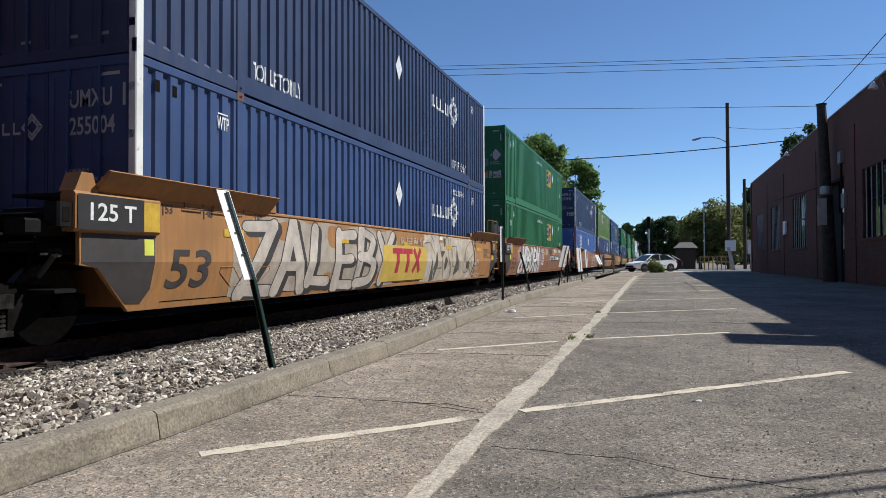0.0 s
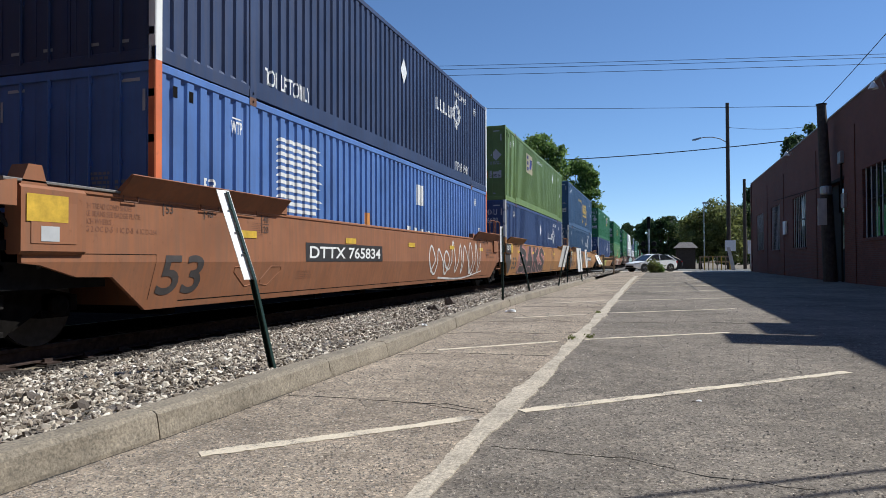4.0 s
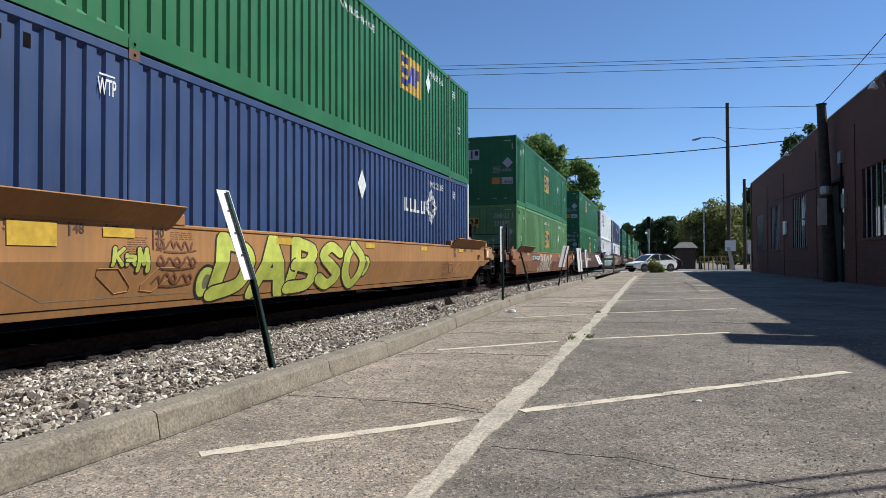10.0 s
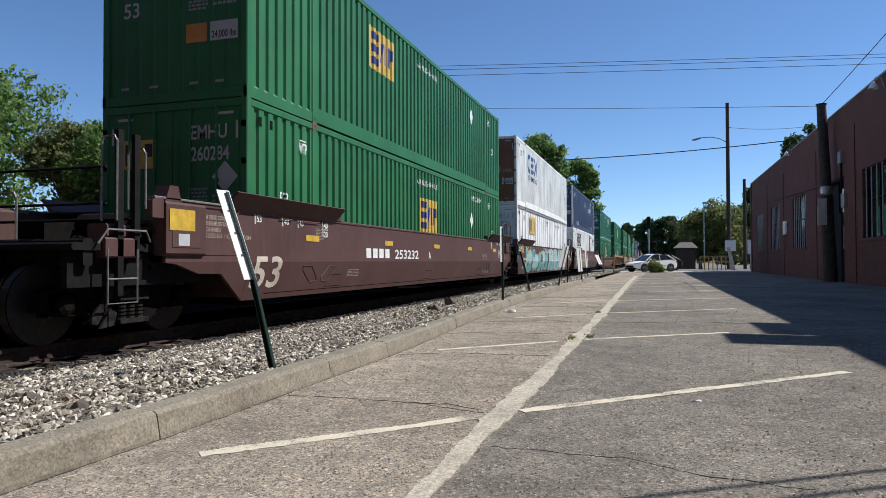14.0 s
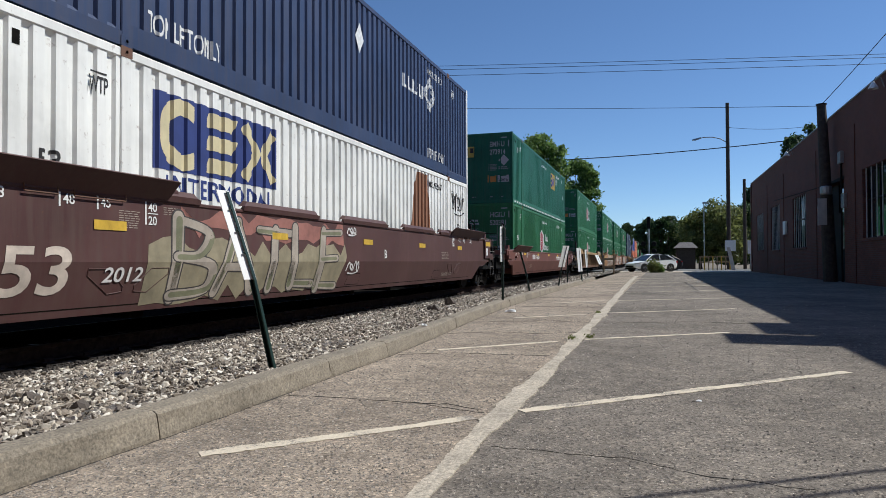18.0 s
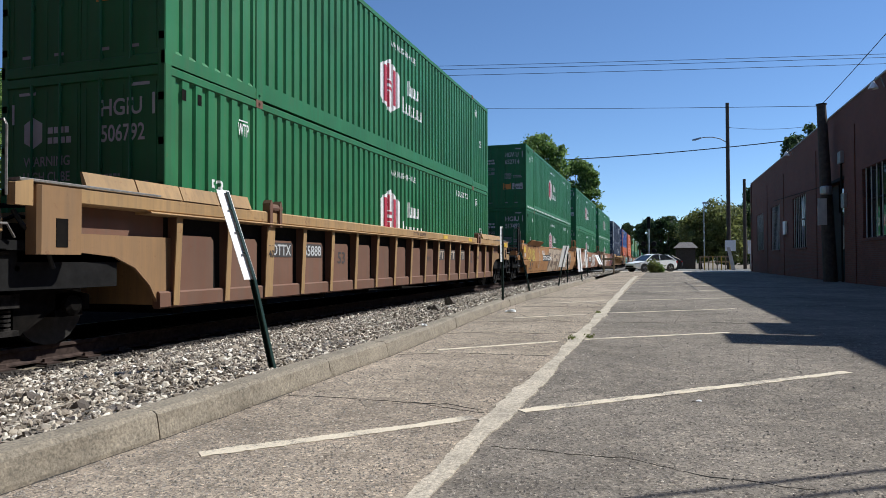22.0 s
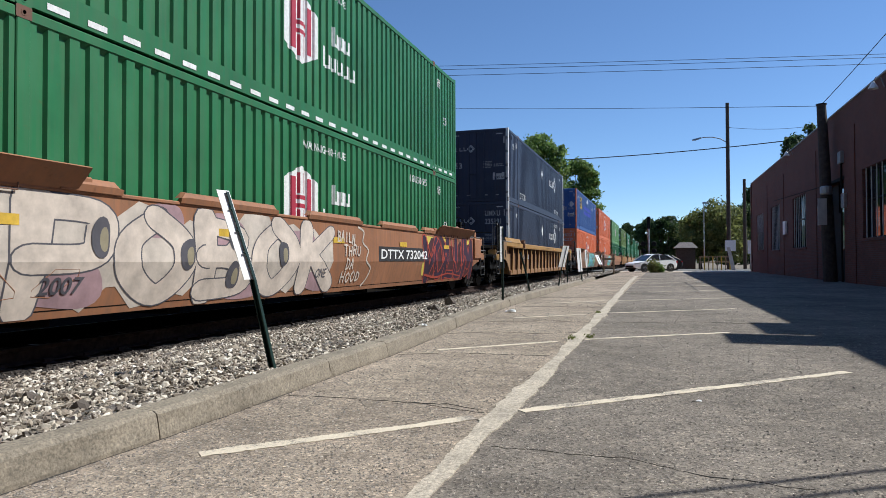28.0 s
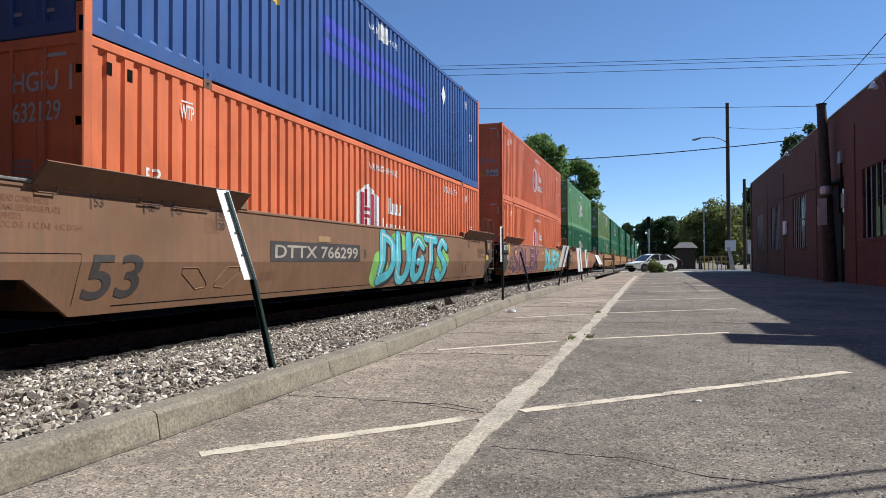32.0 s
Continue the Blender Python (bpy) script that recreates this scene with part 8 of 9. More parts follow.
for k in (1, 4, 9):
    on_plane(CARS[k], "end_panel", M["yellow"], lambda mb: rect(mb, CL + 1.3, 1.42, CL + 1.9, 1.56), 1.539)
    on_plane(CARS[k], "sticker", M["e_lime"] if k == 1 else M["txt_white"], lambda mb: rect(mb, CL + 1.35, 1.12, CL + 1.55, 1.36), 1.541)
for k in (6, 5, 10):
    on_plane(CARS[k], "sticker", M["txt_white"], lambda mb: rect(mb, CL + 1.35, 1.08, CL + 1.55, 1.28), 1.539)
on_car(CARS[1], "spray_paint", M["g_white"], lambda mb: tag_strokes(mb, CL - 2.6, CL + 0.2, 1.2, 1.5, 99, 0.011, 14), HI, 0.008)
on_car(CARS[1], "inspection_box", M["txt_white"], lambda mb: rect(mb, CL - 0.4, 0.7, CL + 0.4, 0.98), HI, 0.006)
on_car(CARS[1], "inspection_box", M["g_slate"], lambda mb: rect(rect(mb, CL - 0.36, 0.77, CL - 0.02, 0.96), CL + 0.01, 0.77, CL + 0.35, 0.96), HI, 0.008)
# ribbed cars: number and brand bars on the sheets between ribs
for k, num in ((11, "55888"), (15, "58875")):
    c = CARS[k]
    xs = CAR_HALF - 0.096
    on_plane(c, "number_panel", M["g_char"], lambda mb: rect(rect(mb, 2.2, 1.0, 2.79, 1.22), 3.14, 1.0, 3.79, 1.22), xs)
    on_plane(c, "lettering", M["e_grey"], lambda mb: word(word(mb, "DTTX", 2.23, 1.03, 0.16, 0.53), num, 3.17, 1.03, 0.16, 0.59), xs + 0.003)
    on_plane(c, "lettering", M["g_char"], lambda mb: word(word(mb, "53", 13.3, 0.9, 0.27, 0.4), "53", 4.4, 0.9, 0.2, 0.3), xs)
    on_plane(c, "lettering", M["g_char"], lambda mb: word(word(mb, "20", 2.0, 1.16, 0.1), "40", 2.0, 1.0, 0.1), CAR_HALF - 0.014)
    on_plane(c, "lettering", M["g_char"], lambda mb: word(word(mb, "20", 14.02, 1.16, 0.1), "40", 14.02, 1.0, 0.1), CAR_HALF - 0.014)
    if k == 11:
        on_plane(c, "emblem", M["g_char"], lambda mb: [rect(mb, 10.15 + 1.004 * i, 0.97, 10.8 + 1.004 * i, 1.24) for i in range(3)], xs)
        for q in range(3):
            u = 10.2 + 1.004 * q
            on_plane(c, "emblem_inset", M["g_ash"], lambda mb: [rect(mb, u, 1.0 + 0.055 * i, u + 0.2 + 0.03 * i, 1.03 + 0.055 * i) for i in range(4)] and poly(poly(mb, [(u + 0.3, 1.17), (u + 0.56, 1.17), (u + 0.54, 1.21), (u + 0.29, 1.21)]), [(u + 0.38, 1.0), (u + 0.46, 1.0), (u + 0.49, 1.17), (u + 0.4, 1.17)]), xs + 0.003)
    else:
        on_plane(c, "emblem", M["g_umber"], lambda mb: rect(rect(mb, 11.17, 0.83, 11.78, 1.14), 12.17, 0.83, 12.78, 1.17), xs)
    on_plane(c, "lettering", M["g_char" if k == 11 else "g_umber"], lambda mb: word(mb, "NWF13", 9.24, 0.94, 0.11, 0.44), xs)
    on_plane(c, "lettering", M["g_brown"], lambda mb: word(mb, "DTTX 6" + num, 8.11, 1.54, 0.075, 0.86, 0.12), CAR_HALF + 0.013)
    for u in (10.82,) if k == 15 else (10.4, 12.9):
        on_plane(c, "reflector", M["e_orange" if k == 15 else "yellow"], lambda mb: rect(mb, u, 1.53, u + 0.36, 1.62), CAR_HALF + 0.013)
    on_plane(c, "end_panel", M["yellow"], lambda mb: rect(mb, CL + 1.44, 1.44, CL + 1.88, 1.6), 1.539)

# ---- brick building ----
BX = 7.42
ROOF = 7.3
building = thing("brick_building", "long red brick building with flat parapet roof and barred windows", "building")
# openings in the long wall: y0, y1, z0, z1
OPEN = [(54.9, 58.6, 1.7, 4.45), (47.9, 51.4, 1.62, 4.55), (39.8, 43.5, 1.63, 4.47), (32.1, 36.0, 0.0, 4.3), (24.9, 29.4, 1.75, 4.38), (16.5, 21.0, 1.75, 4.38), (8.0, 12.5, 1.75, 4.38)]


def wall_mesh(y0, y1, z1, openings, x0, x1):
    out = []
    y = y0
    for a, b, c, d in sorted(openings):
        out.append((x0, y, -0.1, x1, a, z1))
        if c > 0:
            out.append((x0, a, -0.1, x1, b, c))
        out.append((x0, a, d, x1, b, z1))
        y = b
    return out + [(x0, y, -0.1, x1, y1, z1)]


for b in wall_mesh(-14, 61.7, ROOF, OPEN, BX, BX + 0.35) + [(BX + 0.35, 61.35, -0.1, 27, 61.7, ROOF), (BX + 0.35, -14, -0.1, 27, -13.65, ROOF), (26.65, -13.65, -0.1, 27, 61.35, ROOF)]:
    part("wall", Mb().box(*b), M["brick"], building)
part("roof", Mb().box(BX + 0.35, -13.65, 6.5, 26.65, 61.35, 6.7), M["roofing"], building)
part("coping", Mb().bbox(BX - 0.05, -14.05, ROOF, BX + 0.42, 61.75, ROOF + 0.07, 0.012), M["coping"], building, "grey sheet metal coping on the parapet")
part("pilaster", Mb().bbox(BX - 0.06, 61.3, -0.1, BX, 61.72, ROOF - 0.05, 0.01), M["brick"], building)
# two unseen boxes added at the parapet to throw the notched shadow
part("canopy", Mb().bbox(BX - 1.15, 11.2, ROOF - 0.12, BX, 12.25, ROOF + 0.03, 0.02), M["coping"], building)
part("canopy", Mb().bbox(BX - 0.65, 12.35, ROOF - 0.12, BX, 14.0, ROOF + 0.03, 0.02), M["coping"], building)
for k, (a, b, c, d) in enumerate(OPEN):
    if c == 0:
        dr = part("door", Mb().box(BX + 0.2, a + 0.06, 0.0, BX + 0.26, (a + b) / 2 - 0.2, 3.0), M["dark_steel"], building, "dark steel door")
        part("door_light", Mb().box(BX + 0.19, a + 0.5, 1.4, BX + 0.2, a + 1.1, 4.0), M["glass"], dr)
        part("side_panel", Mb().box(BX + 0.2, (a + b) / 2 - 0.2, 0.0, BX + 0.27, b - 0.05, 4.25), M["dark_steel"], building)
        part("lintel", Mb().bbox(BX - 0.02, a - 0.1, d, BX + 0.1, b + 0.1, d + 0.16), M["dark_steel"], building)
        continue
    win = part("window", Mb().box(BX + 0.22, a, c, BX + 0.24, b, d), M["glass"], building, "tall window with dark reflecting panes")
    fr = Mb()
    for y in (a + 0.03, (2 * a + b) / 3, (a + 2 * b) / 3, b - 0.03):
        fr.box(BX + 0.17, y - 0.03, c, BX + 0.215, y + 0.03, d)
    for z in (c + 0.03, (c + d) / 2 + 0.15, d - 0.03):
        fr.box(BX + 0.168, a, z - 0.03, BX + 0.213, b, z + 0.03)
    part("window_frame", fr, M["dark_steel"], win)
    nb = 7
    for i in range(nb):
        y = a + (b - a) * (i + 0.5) / nb
        part("security_bar", Mb().tube((BX + 0.05, y, c), (BX + 0.05, y, d), 0.02, 6), M["stucco"], win)
    part("sill", Mb().bbox(BX - 0.06, a - 0.08, c - 0.12, BX + 0.2, b + 0.08, c, 0.012), M["brick"], win)
for y in (17.0, 22.5, 25.0, 30.6, 37.5, 46.6, 53.2):
    part("pilaster", Mb().bbox(BX - 0.035, y - 0.28, -0.1, BX, y + 0.28, 6.3, 0.008), M["brick"], building)

# fixtures on the wall
for y, z in ((26.6, 6.95), (43.2, 7.1)):
    lamp = thing("wall_lamp", "white gooseneck barn lamp on a brick wall", "lamp", "wall lamps")
    part("arm", Mb().pipe([(BX, y, z - 0.1), (BX - 0.1, y, z + 0.22), (BX - 0.25, y, z + 0.26), (BX - 0.34, y, z + 0.1)], 0.018, 6), M["galv"], lamp)
    part("shade", Mb().lathe([(0.04, 0.1), (0.06, 0.06), (0.14, -0.08), (0.16, -0.14), (0.14, -0.14), (0.05, 0.04)], (BX - 0.34, y, z), 2, 16), M["white"], lamp)
for y0, y1, z0, z1, nm, lab, mt in ((45.2, 46.0, 2.5, 3.3, "wall_sign", "small white sign on the brick wall", "white"), (35.7, 36.4, 2.6, 3.5, "wall_sign", "pale notice board on the brick wall", "stucco"), (32.0, 32.5, 5.0, 5.5, "junction_box", "grey electrical box on the brick wall", "galv"), (31.6, 32.05, 3.1, 3.7, "junction_box", "grey meter box on the brick wall", "galv"), (34.8, 35.5, 3.45, 3.75, "meter_cap", "grey round service head on the brick wall", "galv")):
    ob = put(nm, Mb().bbox(BX - 0.14, y0, z0, BX - 0.002, y1, z1, 0.02), M[mt])
    tagged(ob, lab, "sign" if "sign" in nm else "box")
ob = put("conduit", Mb().pipe([(BX - 0.05, 32.3, 0.0), (BX - 0.05, 32.3, 5.1)], 0.04, 8).pipe([(BX - 0.04, 33.0, 4.3), (BX - 0.04, 50.0, 4.9)], 0.018, 6), M["dark_steel"])
tagged(ob, "dark steel conduits running along the brick wall", "conduit")
# ---- poles and wires ----


def wire(name, a, b, sag, r, label):
    mb = Mb()
    pts = []
    n = 24
    for i in range(n + 1):
        t = i / n
        p = Vector(a).lerp(Vector(b), t)
        p.z -= sag * 4 * t * (1 - t)
        pts.append(p)
    ob = put(name, mb.pipe(pts, r, 5), M["wire"])
    return tagged(ob, label, "wire", "overhead wires")


def utility_pole(x, y, top, r, arms=(), label="tall dark creosoted wooden utility pole"):
    p = thing("utility_pole", label, "pole", "utility poles")
    part("shaft", Mb().tube((x, y, -0.2), (x, y, top), r * 1.25, 12, r), M["wood_pole"], p)
    for z, half, turn in arms:
        d = Vector((math.cos(turn), math.sin(turn), 0)) * half
        a = part("crossarm", Mb().tube((x - d.x, y - d.y, z), (x + d.x, y + d.y, z), 0.07, 4), M["wood_pole"], p)
        ins = Mb()
        for q in (-0.9, -0.45, 0.45, 0.9):
            ins.tube((x + d.x * q, y + d.y * q, z + 0.05), (x + d.x * q, y + d.y * q, z + 0.28), 0.05, 8, 0.03)
        part("insulator", ins, M["galv"], a)
        part("brace", Mb().tube((x + d.x * 0.6, y + d.y * 0.6, z), (x, y, z - 0.7), 0.02, 5).tube((x - d.x * 0.6, y - d.y * 0.6, z), (x, y, z - 0.7), 0.02, 5), M["galv"], p)
    return p


pole = utility_pole(6.87, 75, 17.1, 0.17)
arm = part("lamp_arm", Mb().pipe([(6.87, 75, 13.0), (6.2, 75, 13.45), (5.4, 75, 13.68), (4.6, 75, 13.7), (4.1, 75, 13.6)], 0.045, 8), M["galv"], pole)
part("lamp_head", Mb().loft([[(4.35, 74.85, 13.62), (4.35, 75.15, 13.62), (4.35, 75.12, 13.74), (4.35, 74.88, 13.74)], [(3.8, 74.8, 13.45), (3.8, 75.2, 13.45), (3.8, 75.14, 13.62), (3.8, 74.86, 13.62)], [(3.45, 74.88, 13.44), (3.45, 75.12, 13.44), (3.45, 75.08, 13.54), (3.45, 74.92, 13.54)]]), M["galv"], pole, "grey street lamp head")
part("notice", Mb().box(6.5, 74.78, 1.9, 7.5, 74.82, 3.0), M["white"], pole, "white notice plate")
utility_pole(9.4, 84, 10.2, 0.16)
# a stout pole against the brick wall, out of plumb, with its transformer can
stub = thing("utility_pole", "stout dark leaning wooden pole against a brick wall", "pole", "utility poles")
part("shaft", Mb().tube((7.08, 33.0, -0.1), (6.93, 33.6, 7.8), 0.29, 14, 0.19), M["wood_pole"], stub)
part("pole_cap", Mb().tube((6.93, 33.6, 7.8), (6.93, 33.6, 7.84), 0.22, 14), M["dark_steel"], stub)
part("transformer", Mb().lathe([(0.0, 0.0), (0.22, 0.0), (0.25, 0.05), (0.25, 0.3), (0.2, 0.36), (0.0, 0.36)], (6.9, 32.75, 3.75), 2, 14), M["galv"], stub, "small grey metal can")
part("notice", Mb().bbox(6.6, 32.9, 2.45, 6.95, 32.93, 3.6, 0.005), M["stucco"], stub, "pale notice board")
utility_pole(-15.04, 40, 14.0, 0.16, ((13.5, 1.3, 0.35), (12.7, 1.2, 0.35)), "dark wooden utility pole with two crossarms")
utility_pole(-37.0, 60, 12.3, 0.16, ((12.0, 1.3, 0.2), (11.2, 1.1, 0.2)), "dark wooden utility pole with two crossarms")
light_pole = thing("light_pole", "slim grey light pole", "lamp")
part("shaft", Mb().tube((5.3, 88, 0), (5.3, 88, 7.9), 0.08, 8, 0.05), M["galv"], light_pole)
part("lamp_head", Mb().box(5.15, 87.7, 7.85, 5.75, 88.1, 8.05), M["galv"], light_pole)


# ---- trees ----
def leaf_cloud(blobs, count, size, seed):
    """Many small leaf quads over and inside a set of ellipsoids."""
    g = np.random.default_rng(seed)
    vol = np.array([b[3] * b[4] * b[5] for b in blobs]) ** 0.67
    pick = g.choice(len(blobs), count, p=vol / vol.sum())
    b = np.array(blobs)[pick]
    d = g.normal(size=(count, 3))
    d /= np.linalg.norm(d, axis=1, keepdims=True)
    r = g.random((count, 1)) ** 0.3 * (1 + 0.26 * np.abs(g.normal(size=(count, 1))) * (g.random((count, 1)) < 0.4))
    c = b[:, :3] + d * r * b[:, 3:6]
    nrm = d + g.normal(size=(count, 3)) * 0.7
    nrm /= np.linalg.norm(nrm, axis=1, keepdims=True)
    u = np.cross(nrm, g.normal(size=(count, 3)))
    u /= np.linalg.norm(u, axis=1, keepdims=True) + 1e-9
    w = np.cross(nrm, u)
    s = size * g.uniform(0.55, 1.35, (count, 1))
    p = np.stack([c - u * s, c - w * s * 0.55 + nrm * s * 0.2, c + u * s, c + w * s * 0.55 + nrm * s * 0.2], 1)
    f = (np.arange(count) * 4)[:, None] + np.arange(4)[None]
    return p.reshape(-1, 3), f


def tree(x, y, height, spread, seed, mat, count=5000, size=0.22, low=0.25, label="broad green leafy tree", z=0.0, trunk=0.22, lumps=16):
    r = random.Random(seed)
    t = thing("tree", label, "tree", at=pose(x, y, z))
    mb = Mb()
    fork = height * (low + 0.12)
    mb.tube((0, 0, -0.2), (r.uniform(-0.1, 0.1), r.uniform(-0.1, 0.1), fork), trunk * 1.2, 9, trunk * 0.75)
    blobs = []
    for i in range(lumps):
        a = r.uniform(0, 2 * math.pi)
        h = low + (1 - low) * (0.12 + 0.8 * (i + 0.5) / lumps)
        wid = max(0.3, 1.0 - abs((h - low) / (1 - low) - 0.5) ** 2 * 2.6)
        rad = spread * wid * r.uniform(0.35, 0.85)
        c = Vector((rad * math.cos(a), rad * math.sin(a), h * height))
        s = spread * r.uniform(0.26, 0.46)
        blobs.append((*c, s, s, s * r.uniform(0.7, 1.05)))
        for _ in range(3):
            q = c + Vector((r.uniform(-1, 1), r.uniform(-1, 1), r.uniform(-0.7, 1))).normalized() * s * r.uniform(0.75, 1.15)
            t2 = s * r.uniform(0.22, 0.42)
            blobs.append((*q, t2, t2, t2 * r.uniform(0.6, 0.9)))
        start = Vector((0, 0, fork * r.uniform(0.8, 1.0)))
        mid = start.lerp(c, 0.55) + Vector((0, 0, height * 0.04))
        mb.tube(start, mid, trunk * 0.4, 5, trunk * 0.25)
        mb.tube(mid, c, trunk * 0.25, 5, 0.02)
    top = height - spread * 0.3
    blobs.append((0, 0, top, spread * 0.4, spread * 0.4, spread * 0.32))
    part("trunk", mb, M["bark"], t)
    v, f = leaf_cloud(blobs, count, size, seed)
    part("crown", raw_mesh("crown", v, f), mat, t)
    return t


for x, y, h, sp, sd, mt, cnt, sz, low, lab in [
        (-36, 24, 11.6, 4.6, 1, "leaf", 9000, 0.2, 0.12, "large leafy green tree across the track"), (-40.5, 32, 13.2, 5.2, 2, "leaf", 8000, 0.22, 0.12, "large leafy green tree across the track"),
        (-27, 29.5, 8.8, 3.3, 3, "leaf", 9000, 0.17, 0.1, "bushy green tree across the track"), (-31.5, 30.5, 8.9, 3.0, 4, "leaf_dry", 8000, 0.17, 0.1, "bushy olive-green tree across the track"), (-24.2, 30, 9.4, 2.8, 5, "leaf", 8000, 0.17, 0.08, "bushy green tree across the track"),
        (-36, 37, 9.2, 3.6, 6, "leaf_dry", 7000, 0.2, 0.1, "bushy olive-green tree across the track"), (-30.5, 70, 11.4, 3.8, 7, "leaf", 6000, 0.24, 0.15, "leafy green tree beyond the track"),
        (-11.6, 70, 14.0, 3.2, 8, "leaf", 7000, 0.24, 0.2, "tall leafy green tree beyond the track"), (-9.9, 90, 14.4, 3.0, 9, "leaf", 7000, 0.26, 0.2, "tall leafy green tree beyond the track"), (-13.5, 95, 12, 3.2, 10, "leaf", 5000, 0.28, 0.2, "tall leafy green tree beyond the track"),
        (1.2, 118, 8.2, 2.6, 11, "leaf_dark", 5000, 0.28, 0.1, "dark green tree past the street"), (4.5, 124, 7.6, 3.0, 12, "leaf_dark", 5000, 0.3, 0.1, "dark green tree past the street"), (-1.5, 130, 8.6, 2.2, 13, "leaf_dark", 4000, 0.3, 0.1, "dark green tree past the street"),
        (5.2, 94, 7.2, 3.2, 14, "leaf_dry", 6000, 0.22, 0.08, "rounded olive-green tree past the street"), (8.4, 92, 8.0, 3.4, 15, "leaf_dry", 6000, 0.22, 0.08, "rounded olive-green tree past the street"), (11.4, 95, 8.2, 3.2, 16, "leaf_dark", 5000, 0.22, 0.08, "rounded dark green tree past the street"),
        (11.3, 64.5, 11.7, 1.6, 17, "leaf_dark", 2600, 0.2, 0.4, "leafy tree rising behind the brick building"), (12.9, 67, 13.0, 1.3, 18, "leaf_dark", 1500, 0.2, 0.5, "leafy tree rising behind the brick building"),
        (12.6, 105, 11.2, 1.6, 19, "leaf_dark", 3000, 0.25, 0.15, "dark narrow conifer past the street"), (-16, 120, 11, 4, 20, "leaf", 4000, 0.3, 0.15, "leafy tree far along the track"),
        (-6.5, 150, 8.8, 1.6, 21, "leaf_dark", 2500, 0.3, 0.45, "tall slim far tree along the track"), (-4.0, 158, 9.2, 1.6, 22, "leaf_dark", 2500, 0.3, 0.5, "tall slim far tree along the track")]:
    tree(x, y, h, sp, sd, M[mt], int(cnt * 1.5), sz * 0.85, low, lab, lumps=20)

# far belt of trees that closes the view
for nm, xa, xb, y, hh, sd in (("far_woods", -220, -16, 210, 9, 51), ("far_woods", 8, 260, 190, 10, 52), ("far_woods", -60, 60, 330, 9, 53)):
    g = np.random.default_rng(sd)
    n = int((xb - xa) / 4.5)
    bl = [(xa + (xb - xa) * (i + g.random()) / n, y + g.uniform(-6, 6), hh * g.uniform(0.3, 0.6), g.uniform(2.5, 5), 4, hh * g.uniform(0.3, 0.5)) for i in range(n)]
    v, f = leaf_cloud(bl, 9000, 0.9, sd)
    tagged(put(nm, raw_mesh(nm, v, f), M["leaf_dark"]), "distant belt of dark green trees", kind="backdrop")
tagged(bpy.data.objects["far_woods"], kind="stuff")


# ---- stakes along the curb ----
def stake(x, y, lean_x, top, board=None, wide=0.085, turn=0.0, bare=False, label="leaning green steel stake with a white reflector board"):
    """A channel-section post; board: heights of the white strip fixed to its face."""
    z0 = bed_z(x) - 0.02
    s = thing("marker_stake", label, "stake", "marker stakes by the curb")
    knee = board[0] if board else (z0 + top) / 2
    kx = x + lean_x * 0.42

    def sect(cx, z, w=0.022, d=0.016):
        return [(cx - w, y + d, z), (cx - w, y - d, z), (cx - w + 0.006, y - d, z), (cx - w + 0.006, y + d - 0.006, z), (cx + w - 0.006, y + d - 0.006, z), (cx + w - 0.006, y - d, z), (cx + w, y - d, z), (cx + w, y + d, z)]
    part("post", Mb().loft([sect(x, z0), sect(kx, knee), sect(x + lean_x, top)]), M["stake"], s)
    for q in (0.3, 0.55, 0.8):
        cx, zz = kx + (x + lean_x - kx) * q, knee + (top - knee) * q
        part("bolt", Mb().lathe([(0.0, -0.012), (0.009, -0.012), (0.009, 0.0)], (cx + 0.016, y - 0.018, zz), 1, 6), M["stake"], s)
    if board:
        c, sn = math.cos(turn), math.sin(turn)

        def ring(cx, z):
            return [(cx + u * c - v * sn, y - 0.022 + u * sn + v * c, z) for u, v in ((-wide / 2, 0.0), (wide / 2, 0.0), (wide / 2, -0.006), (-wide / 2, -0.006))]
        part("reflector_board", Mb().loft([ring(kx - 0.01, knee), ring(x + lean_x - 0.01, top + 0.01)]), M["white"], s, "white reflector strip")
    return s


stake(-2.774, 4.508, -0.43, 1.47, (0.79, 1.47), 0.115, 1.25)
stake(-2.975, 13.33, -0.01, 1.61, (0.91, 1.6), 0.11, 1.25)
stake(-3.176, 17.45, -0.25, 1.17, None, label="bare dark steel stake leaning over the ballast")
stake(-3.03, 21.6, 0.27, 1.4, (0.74, 1.38), 0.4, 1.2)
stake(-2.97, 28.1, -0.13, 1.44, (0.5, 1.42), 0.36, 1.2)
stake(-3.43, 35.3, -0.1, 1.5, (0.6, 1.48), 0.24, 1.2)
stake(-3.55, 47.5, -0.48, 1.33, (0.7, 1.33), 0.5, 1.2)
stake(-3.2, 25.2, 0.02, 1.3, None, label="bare dark steel stake standing in the ballast")

barr = thing("wooden_frame", "rough yellow wooden barricade frame beside the track", "barrier")
for x in (-3.75, -3.05):
    part("post", Mb().bbox(x - 0.06, 50, -0.1, x + 0.06, 50.1, 1.35, 0.01), M["wood"], barr)
for z in (0.45, 1.0):
    part("rail", Mb().bbox(-3.85, 49.97, z, -2.95, 50.0, z + 0.14, 0.01), M["wood"], barr)


